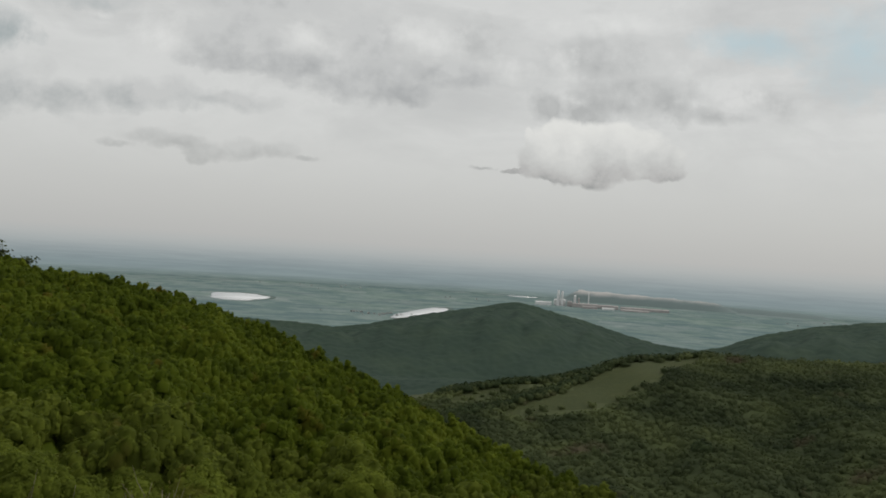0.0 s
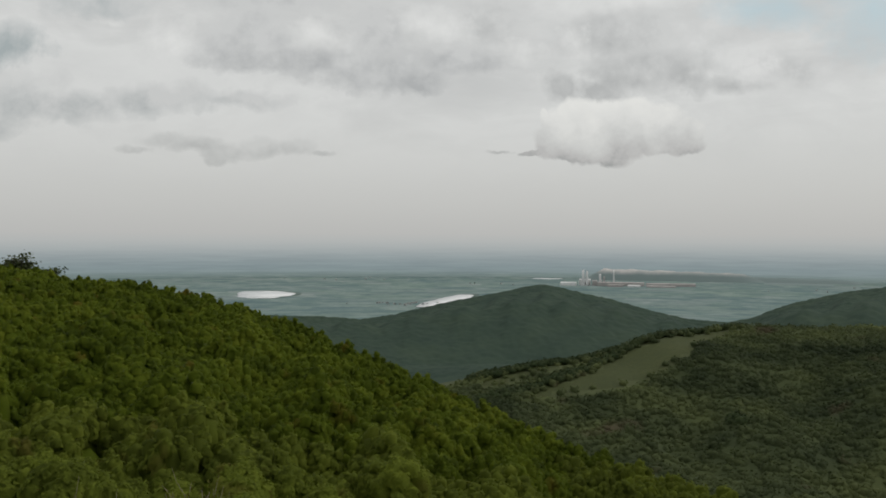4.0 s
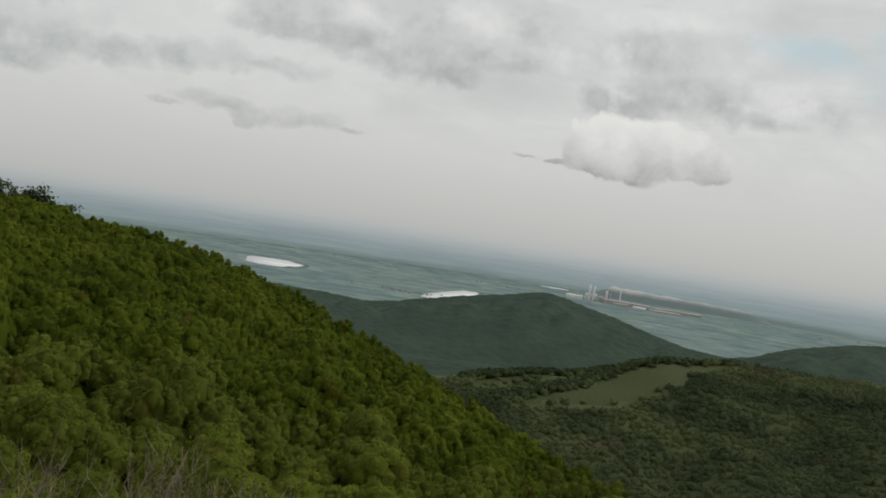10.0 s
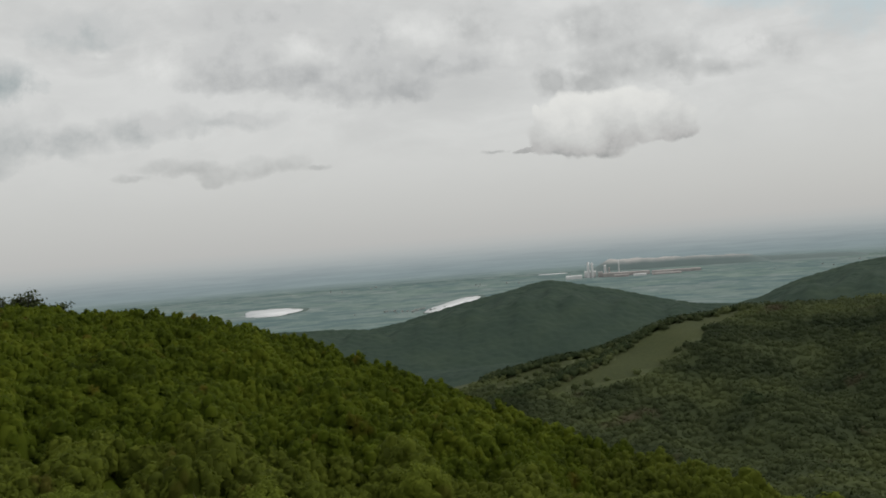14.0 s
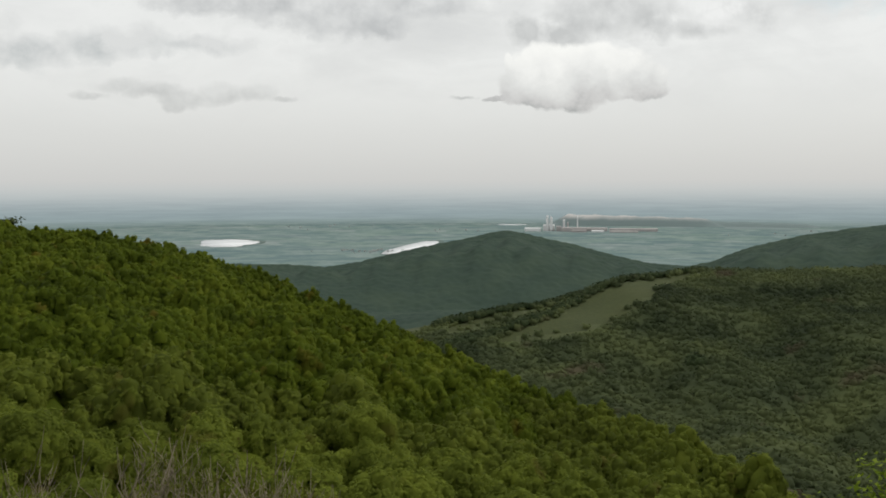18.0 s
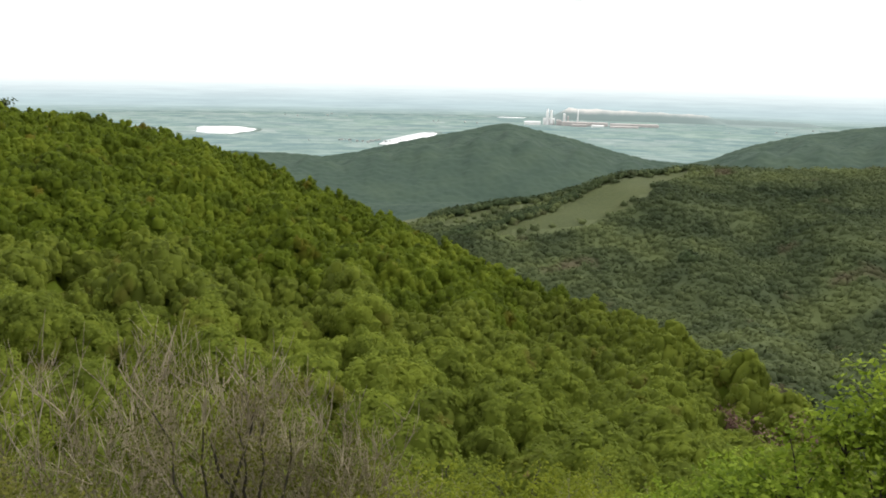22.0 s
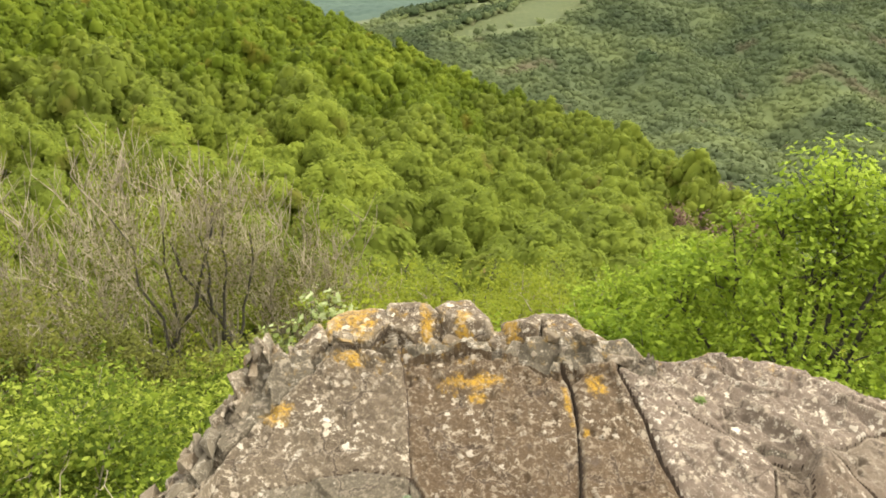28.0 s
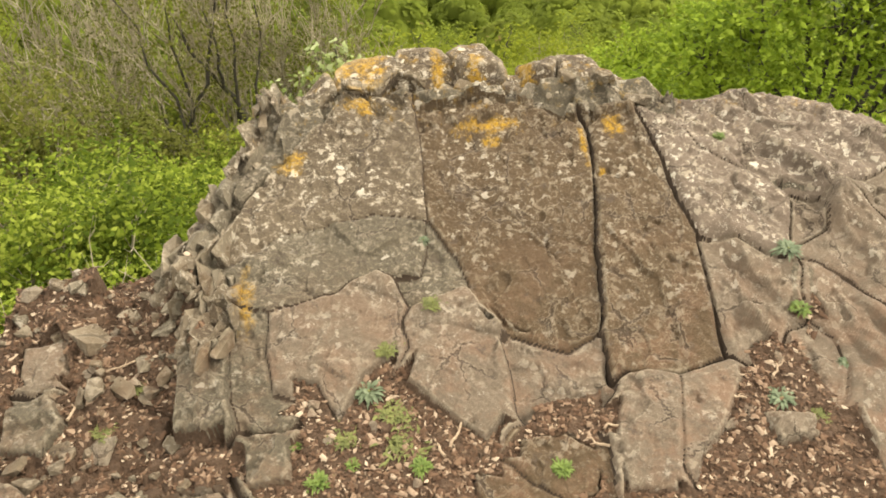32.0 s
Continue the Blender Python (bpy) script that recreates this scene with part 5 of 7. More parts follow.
def rock_material(name, a, b_, c, orange=0.0, pale=0.5, dirt=0.5, cover=0.0):
    m, t, b = material(name, 0.92)
    p = position(t)
    n1 = noise_tex(t, p, 4.0, 6, 0.6)
    n2 = noise_tex(t, p, 38, 5, 0.7)
    n3 = noise_tex(t, p, 190, 4, 0.7)
    col = ramp(t, n1, ((0.32, a), (0.5, b_), (0.68, c)))
    col = mix(t, 0.42, col, ramp(t, n2, ((0.3, tuple(q * 0.66 for q in b_)), (0.5, b_), (0.7, tuple(min(1, q * 1.25) for q in c)))))
    col = mix(t, 0.22, col, ramp(t, n3, ((0.34, tuple(q * 0.45 for q in b_)), (0.5, b_), (0.66, tuple(min(1, q * 1.6) for q in c)))))
    # red earth washed over the low parts
    xyz = t.nodes.new("ShaderNodeSeparateXYZ")
    t.links.new(p, xyz.inputs[0])
    low = math_node(t, "MULTIPLY", math_node(t, "SUBTRACT", 1.62, xyz.outputs[1]), 1.9, True)
    wash = ramp(t, noise_tex(t, p, 9, 6, 0.7), ((0.46, (0, 0, 0)), (0.6, (1, 1, 1))))
    col = mix(t, math_node(t, "MULTIPLY", math_node(t, "MULTIPLY", wash, low), dirt), col, (0.150, 0.083, 0.050))
    # pale crust lichen: blotches, round crusts and specks
    where = ramp(t, noise_tex(t, p, 5.5, 5, 0.65), ((0.40 - cover, (0.08, 0.08, 0.08)), (0.54 - cover, (1, 1, 1))))
    crest = math_node(t, "MULTIPLY", math_node(t, "SUBTRACT", xyz.outputs[1], 1.80), 4.5, True)
    where = math_node(t, "MAXIMUM", where, math_node(t, "MULTIPLY", crest, 0.9))
    grown = math_node(t, "MULTIPLY", math_node(t, "SUBTRACT", xyz.outputs[1], 1.25), 2.2, True)
    most = ramp(t, noise_tex(t, p, 2.1, 3, 0.6), ((0.38 - cover, (0.12, 0.12, 0.12)), (0.6 - cover, (1, 1, 1))))
    spot = ramp(t, noise_tex(t, p, 38, 8, 0.72), ((0.555, (0, 0, 0)), (0.59, (1, 1, 1))))
    speck = ramp(t, noise_tex(t, p, 85, 5, 0.7), ((0.565, (0, 0, 0)), (0.59, (1, 1, 1))))
    wob = t.nodes.new("ShaderNodeMix")
    wob.data_type = "VECTOR"
    wob.inputs[0].default_value = 0.03
    t.links.new(p, wob.inputs[4])
    nz = t.nodes.new("ShaderNodeTexNoise")
    nz.inputs["Scale"].default_value, nz.inputs["Detail"].default_value = 70, 6
    t.links.new(p, nz.inputs["Vector"])
    t.links.new(nz.outputs["Color"], wob.inputs[5])
    v = t.nodes.new("ShaderNodeTexVoronoi")
    v.inputs["Scale"].default_value = 42
    t.links.new(wob.outputs[1], v.inputs["Vector"])
    vc = t.nodes.new("ShaderNodeSeparateColor")
    t.links.new(v.outputs["Color"], vc.inputs[0])
    size = math_node(t, "MULTIPLY", math_node(t, "SUBTRACT", vc.outputs[0], 0.52), 1.1, True)
    crust = math_node(t, "MULTIPLY", math_node(t, "SUBTRACT", size, v.outputs["Distance"]), 14.0, True)
    k = math_node(t, "MAXIMUM", math_node(t, "MULTIPLY", math_node(t, "MAXIMUM", spot, crust), where), math_node(t, "MULTIPLY", math_node(t, "MULTIPLY", speck, most), 0.55))
    tone = ramp(t, vc.outputs[1], ((0.0, (0.25, 0.205, 0.15)), (0.5, (0.37, 0.318, 0.24)), (1.0, (0.50, 0.455, 0.37))))
    k = math_node(t, "MULTIPLY", k, math_node(t, "ADD", math_node(t, "MULTIPLY", grown, 0.6), 0.4))
    col = mix(t, math_node(t, "MULTIPLY", k, pale), col, tone)
    # hairline fractures
    edge = t.nodes.new("ShaderNodeTexVoronoi")
    edge.feature = "DISTANCE_TO_EDGE"
    edge.inputs["Scale"].default_value = 8.5
    t.links.new(wob.outputs[1], edge.inputs["Vector"])
    some = ramp(t, noise_tex(t, p, 6, 3, 0.6), ((0.47, (0, 0, 0)), (0.55, (1, 1, 1))))
    hair = math_node(t, "MULTIPLY", ramp(t, edge.outputs["Distance"], ((0.008, (1, 1, 1)), (0.024, (0, 0, 0)))), some)
    scuff = math_node(t, "MULTIPLY", ramp(t, edge.outputs["Distance"], ((0.022, (0, 0, 0)), (0.032, (1, 1, 1)), (0.06, (0, 0, 0)))), some)
    col = mix(t, math_node(t, "MULTIPLY", hair, 0.6), col, (0.035, 0.024, 0.016))
    col = mix(t, math_node(t, "MULTIPLY", scuff, 0.35), col, (0.24, 0.195, 0.145))
    # dark crust
    dk = ramp(t, noise_tex(t, p, 17, 7, 0.78), ((0.36, (1, 1, 1)), (0.42, (0, 0, 0))))
    col = mix(t, math_node(t, "MULTIPLY", dk, 0.65), col, (0.050, 0.037, 0.027))
    # orange lichen in a few patches: middle, and half sizes across and up the slope
    if orange > 0:
        tot = None
        for cx, cy, rx, ry in ((0.315, 1.900, 0.115, 0.040), (0.565, 1.815, 0.015, 0.075), (0.655, 1.865, 0.035, 0.045), (-0.220, 1.810, 0.050, 0.040), (-0.030, 1.990, 0.070, 0.030), (0.315, 1.840, 0.035, 0.020), (0.595, 1.715, 0.015, 0.015), (-0.325, 1.405, 0.025, 0.105), (-0.005, 2.185, 0.075, 0.155), (0.305, 2.115, 0.025, 0.075), (-0.08, 2.14, 0.055, 0.10), (0.46, 2.12, 0.03, 0.08), (0.20, 2.14, 0.03, 0.08)):
            ex = math_node(t, "DIVIDE", math_node(t, "SUBTRACT", xyz.outputs[0], cx), rx)
            ey = math_node(t, "DIVIDE", math_node(t, "SUBTRACT", xyz.outputs[1], cy), ry)
            r2 = math_node(t, "ADD", math_node(t, "MULTIPLY", ex, ex), math_node(t, "MULTIPLY", ey, ey))
            e = math_node(t, "SUBTRACT", 1.3, math_node(t, "SQRT", r2), True)
            tot = e if tot is None else math_node(t, "MAXIMUM", tot, e)
        tot = math_node(t, "MAXIMUM", tot, math_node(t, "MULTIPLY", crest, 0.3))
        o = math_node(t, "ADD", math_node(t, "MULTIPLY", tot, 0.30), noise_tex(t, p, 26, 9, 0.75))
        om = math_node(t, "MULTIPLY", ramp(t, o, ((0.62, (0, 0, 0)), (0.78, (1, 1, 1)))), math_node(t, "MULTIPLY", tot, 5.0, True))
        om = math_node(t, "MULTIPLY", om, ramp(t, noise_tex(t, p, 75, 5, 0.75), ((0.38, (0.15, 0.15, 0.15)), (0.55, (1, 1, 1)))))
        col = mix(t, math_node(t, "MULTIPLY", om, orange), col, ramp(t, n3, ((0.3, (0.155, 0.088, 0.010)), (0.52, (0.30, 0.168, 0.012)), (0.7, (0.42, 0.25, 0.022)))))
    # paler convex edges: wear, and a light rim painted into the colour
    wear_light_rim = ramp(t, t.nodes.new("ShaderNodeNewGeometry").outputs["Pointiness"], ((0.52, (0, 0, 0)), (0.58, (1, 1, 1))))
    col = mix(t, math_node(t, "MULTIPLY", wear_light_rim, 0.5), col, (0.25, 0.21, 0.15))
    t.links.new(col, b.inputs["Base Color"])
    hgt = math_node(t, "ADD", math_node(t, "MULTIPLY", n2, 0.35), math_node(t, "ADD", math_node(t, "MULTIPLY", n3, 0.35), math_node(t, "ADD", math_node(t, "MULTIPLY", k, 0.06), math_node(t, "MULTIPLY", hair, -0.25))))
    add_bump(t, b, hgt, 1.0, 0.011)
    return m


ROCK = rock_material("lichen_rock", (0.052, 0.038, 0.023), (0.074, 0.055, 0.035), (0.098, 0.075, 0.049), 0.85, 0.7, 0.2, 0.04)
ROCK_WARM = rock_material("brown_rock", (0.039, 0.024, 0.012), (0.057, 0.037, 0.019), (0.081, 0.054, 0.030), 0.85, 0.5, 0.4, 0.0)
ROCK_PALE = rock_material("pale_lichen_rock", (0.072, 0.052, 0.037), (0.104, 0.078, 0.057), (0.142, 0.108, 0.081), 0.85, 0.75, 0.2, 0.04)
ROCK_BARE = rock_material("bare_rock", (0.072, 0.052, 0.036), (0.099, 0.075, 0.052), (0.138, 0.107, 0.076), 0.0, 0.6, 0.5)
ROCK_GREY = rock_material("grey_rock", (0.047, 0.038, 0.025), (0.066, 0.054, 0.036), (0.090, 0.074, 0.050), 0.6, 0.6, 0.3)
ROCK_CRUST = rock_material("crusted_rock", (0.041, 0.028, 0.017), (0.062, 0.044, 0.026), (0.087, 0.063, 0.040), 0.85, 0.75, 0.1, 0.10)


def soil_material():
    m, t, b = material("red_brown_soil", 1.0)
    p = position(t)
    n1, n2 = noise_tex(t, p, 6, 5, 0.6), noise_tex(t, p, 90, 5, 0.7)
    col = mix(t, 0.6, ramp(t, n1, ((0.3, (0.044, 0.026, 0.015)), (0.7, (0.088, 0.053, 0.032)))), ramp(t, n2, ((0.3, (0.030, 0.018, 0.011)), (0.6, (0.085, 0.054, 0.034)), (0.75, (0.16, 0.115, 0.08)))))
    t.links.new(col, b.inputs["Base Color"])
    add_bump(t, b, n2, 0.9, 0.012)
    return m


SOIL = soil_material()
CRACK_EARTH = ground_material("dark_earth_in_cracks", (0.016, 0.010, 0.006), (0.028, 0.018, 0.011), (0.048, 0.032, 0.020), 9.0, 120)

SLABS = []


def slab(name, corners, lift, mat, cut=0.018, tilt=(0.0, 0.0), rough=0.010):
    SLABS.append((name, np.array(corners), lift, mat, tilt, cut, rough))


slab("broad grey slab with pale lichen at the top", ((-0.07, 2.03), (0.06, 2.01), (0.11, 1.97), (0.12, 1.84), (0.12, 1.62), (-0.02, 1.64), (-0.24, 1.61), (-0.36, 1.53), (-0.40, 1.62), (-0.34, 1.71), (-0.24, 1.82), (-0.15, 1.90)),
     0.008, ROCK, 0.008)
slab("smooth grey slab", ((-0.36, 1.53), (-0.24, 1.60), (-0.02, 1.63), (0.11, 1.61), (0.10, 1.42), (0.04, 1.47), (-0.01, 1.47), (-0.10, 1.45), (-0.12, 1.42), (-0.27, 1.38), (-0.35, 1.40)),
     0.004, ROCK_GREY, 0.007)
slab("pale bare stone plate", ((-0.27, 1.37), (-0.12, 1.41), (-0.01, 1.47), (0.03, 1.38), (0.03, 1.26), (-0.06, 1.20), (-0.12, 1.10), (-0.16, 1.19), (-0.22, 1.21), (-0.26, 1.17), (-0.28, 1.28)),
     0.01, ROCK_BARE, 0.016)
slab("upright broken column", ((-0.35, 1.39), (-0.28, 1.37), (-0.28, 1.28), (-0.26, 1.16), (-0.24, 1.09), (-0.30, 1.09), (-0.34, 1.17)),
     0, ROCK_GREY, 0.016)
slab("small wedge between cracks", ((0.12, 1.61), (0.18, 1.50), (0.19, 1.43), (0.16, 1.39), (0.06, 1.39), (0.05, 1.44), (0.11, 1.52)),
     -0.015, ROCK_GREY, 0.016)
slab("broad brown slab with orange lichen", ((0.13, 1.98), (0.28, 2.00), (0.48, 1.94), (0.57, 1.89), (0.57, 1.73), (0.53, 1.53), (0.50, 1.29), (0.41, 1.23), (0.29, 1.31), (0.23, 1.38), (0.18, 1.50), (0.12, 1.62), (0.13, 1.84)),
     -0.006, ROCK_WARM, 0.011)
slab("fan-shaped bare step", ((0.26, 1.25), (0.40, 1.22), (0.48, 1.24), (0.47, 1.12), (0.36, 1.10), (0.27, 1.09), (0.27, 1.17)),
     -0.01, ROCK_BARE, 0.016)
slab("pale fractured plate half in soil", ((0.04, 1.32), (0.17, 1.40), (0.20, 1.35), (0.26, 1.24), (0.27, 1.17), (0.26, 1.09), (0.19, 1.02), (0.13, 1.07), (0.04, 1.17), (0.07, 1.24)),
     0.02, ROCK_BARE, 0.016)
slab("long brown slab beside the deep crack", ((0.61, 1.93), (0.72, 1.92), (0.74, 1.77), (0.76, 1.54), (0.77, 1.37), (0.75, 1.18), (0.64, 1.14), (0.49, 1.15), (0.50, 1.29), (0.54, 1.53), (0.58, 1.73)),
     0.012, ROCK_WARM, 0.045)
slab("rounded lichen-covered slab", ((0.74, 1.90), (0.83, 1.85), (0.86, 1.76), (0.96, 1.68), (1.05, 1.59), (1.02, 1.48), (0.96, 1.42), (0.88, 1.48), (0.81, 1.48), (0.79, 1.58), (0.78, 1.75)),
     0.024, ROCK_PALE, 0.012)
slab("pale slab over the soil", ((0.80, 1.47), (0.88, 1.47), (0.94, 1.41), (0.98, 1.38), (0.94, 1.25), (0.79, 1.18), (0.77, 1.19), (0.78, 1.34)),
     0, ROCK_BARE, 0.035)
slab("rounded top of the side boulder", ((0.84, 1.99), (1.01, 2.08), (1.17, 2.09), (1.30, 2.02), (1.44, 1.92), (1.58, 1.80), (1.57, 1.72), (1.42, 1.70), (1.30, 1.655), (1.20, 1.61), (1.10, 1.66), (1.00, 1.68), (0.88, 1.76)),
     0.015, ROCK_PALE, 0.012, rough=0.020)
slab("sloping shoulder of the side boulder", ((1.20, 1.61), (1.30, 1.65), (1.42, 1.69), (1.57, 1.71), (1.57, 1.50), (1.44, 1.50), (1.34, 1.40), (1.27, 1.46)),
     0.004, ROCK_BARE, 0.03, rough=0.018)
slab("small wedged stone", ((1.08, 1.60), (1.13, 1.58), (1.12, 1.49), (1.02, 1.46)),
     0, ROCK_BARE, 0.04)
slab("sloping pale boulder face", ((1.19, 1.61), (1.27, 1.46), (1.33, 1.38), (1.25, 1.20), (1.18, 1.26), (1.12, 1.34), (1.06, 1.41), (1.04, 1.44), (1.12, 1.48)),
     0.015, ROCK_BARE, 0.016)
slab("long pale flank of the boulder", ((1.05, 1.38), (1.11, 1.32), (1.16, 1.21), (1.23, 1.15), (1.05, 0.83), (0.98, 0.86), (0.99, 0.99), (1.04, 1.14), (1.03, 1.23), (1.02, 1.31)),
     0.02, ROCK_BARE, 0.016)
slab("angular chip of rock", ((0.94, 1.21), (1.02, 1.19), (1.02, 1.12), (0.97, 1.05), (0.94, 1.12)),
     0, ROCK_BARE, 0.016)
slab("pale upright block at the foot", ((0.52, 1.15), (0.63, 1.12), (0.60, 0.98), (0.55, 0.86), (0.46, 0.87), (0.46, 0.97)),
     0.02, ROCK_BARE, 0.016)
slab("sloping side of the block", ((0.64, 1.12), (0.77, 1.16), (0.77, 1.11), (0.68, 0.98), (0.59, 0.90), (0.60, 0.98)),
     0.01, ROCK_BARE, 0.016)
slab("square flat stone in the soil", ((0.79, 1.01), (0.89, 0.99), (0.88, 0.95), (0.80, 0.94)),
     0.015, ROCK_BARE, 0.016)
slab("upright grey block on the ledge", ((-0.47, 1.28), (-0.37, 1.27), (-0.355, 1.10), (-0.40, 1.085), (-0.465, 1.11)),
     0.035, ROCK_GREY, 0.04, rough=0.018)
slab("dark rounded stone on the ledge", ((-0.86, 1.24), (-0.77, 1.25), (-0.72, 1.17), (-0.76, 1.11), (-0.85, 1.13)),
     0.01, ROCK_GREY, 0.03, rough=0.03)
slab("pale split stone on the ledge", ((-0.86, 1.40), (-0.76, 1.41), (-0.75, 1.32), (-0.81, 1.27), (-0.85, 1.32)),
     0, ROCK_BARE, 0.016)
slab("whitish stone at the foot", ((-0.90, 1.06), (-0.80, 1.03), (-0.71, 0.96), (-0.69, 0.88), (-0.88, 0.88)),
     0.03, ROCK_BARE, 0.03, rough=0.03)
slab("flat brown stone in the litter", ((0.26, 1.00), (0.36, 1.01), (0.42, 0.96), (0.40, 0.87), (0.26, 0.89)),
     0, ROCK_WARM, 0.016)
slab("brown block below the column", ((-0.31, 1.08), (-0.23, 1.075), (-0.22, 0.97), (-0.30, 0.96)),
     0.015, ROCK_GREY, 0.03, rough=0.02)
slab("row of pale foot stones", ((-0.64, 0.965), (-0.51, 0.955), (-0.36, 0.965), (-0.33, 0.92), (-0.35, 0.86), (-0.62, 0.87)),
     0.012, ROCK_BARE, 0.03, rough=0.028)
slab("flat stone at the foot", ((0.16, 0.94), (0.29, 0.91), (0.33, 0.84), (0.16, 0.84)),
     0, ROCK_WARM, 0.016)


def body_height(x, y):
    """The outcrop before it is split: the sloping face, its plateau, and the falls behind and to the left."""
    z = np.interp(y, (0.3, 0.9, 1.15, 1.4, 1.7, 1.9, 2.02, 2.12, 2.4, 3.4), (-0.05, -0.02, 0.0, 0.07, 0.13, 0.203, 0.262, 0.15, 0.02, -0.1))
    back = np.interp(x, (-0.6, -0.2, 0.0, 0.6, 0.73, 0.85, 1.0, 1.2, 1.32, 1.47, 1.8), (1.9, 2.12, 2.25, 2.2, 2.08, 1.95, 1.99, 2.0, 1.93, 1.82, 1.6))
    z = z - 0.028 * np.clip((x - 0.84) / 0.1, 0, 1) * np.clip((y - 1.5) / 0.3, 0, 1)
    over = np.clip(y - back, 0, None)
    z = z - np.clip(over * 2.2, 0, 1.4)
    left = np.interp(y, (0.9, 1.35, 1.55, 1.75, 1.95, 2.15, 2.6), (-0.40, -0.42, -0.46, -0.40, -0.32, -0.2, 0.0))
    off = np.clip((left - x) / 0.14, 0, 1)
    off = off * off * (3 - 2 * off)
    drop = np.interp(y, (0.9, 1.2, 1.45, 1.62, 1.75, 1.95, 2.2), (0.02, 0.05, 0.09, 0.11, 0.4, 0.9, 1.2))
    z = z - off * drop - np.clip(left - 0.35 - x, 0, 2) * np.interp(y, (1.2, 1.6, 1.8), (0.02, 0.05, 1.2))
    z = z - np.clip(y - 1.7, 0, 3) * off * 1.6
    return z


STEP = 0.0038


def facets(x, y, scale, seed, tilt, jump):
    """Broken stone: cells with a slope and a level of their own."""
    qx = (x + fbm(x, y, 12, 2, seed) * 0.02) * scale
    qy = (y + fbm(x, y, 12, 2, seed + 3) * 0.02) * scale * 0.8
    ix, iy = np.floor(qx), np.floor(qy)
    best = np.full(x.shape, 9.0)
    out = np.zeros(x.shape)
    for a in (-1, 0, 1):
        for b in (-1, 0, 1):
            cx, cy = ix + a, iy + b
            px = cx + lattice(cx, cy, seed + 11)
            py = cy + lattice(cx, cy, seed + 12)
            d = (qx - px) ** 2 + (qy - py) ** 2
            hh = ((qx - px) * (lattice(cx, cy, seed + 13) - 0.5) + (qy - py) * (lattice(cx, cy, seed + 14) - 0.5)) * 2 * tilt / scale + (lattice(cx, cy, seed + 15) - 0.5) * 2 * jump
            out = np.where(d < best, hh, out)
            best = np.minimum(d, best)
    return out


def cutmap(ident):
    """The depth of the joint round each slab."""
    return np.array([0.0] + [q[5] for q in SLABS])[ident]


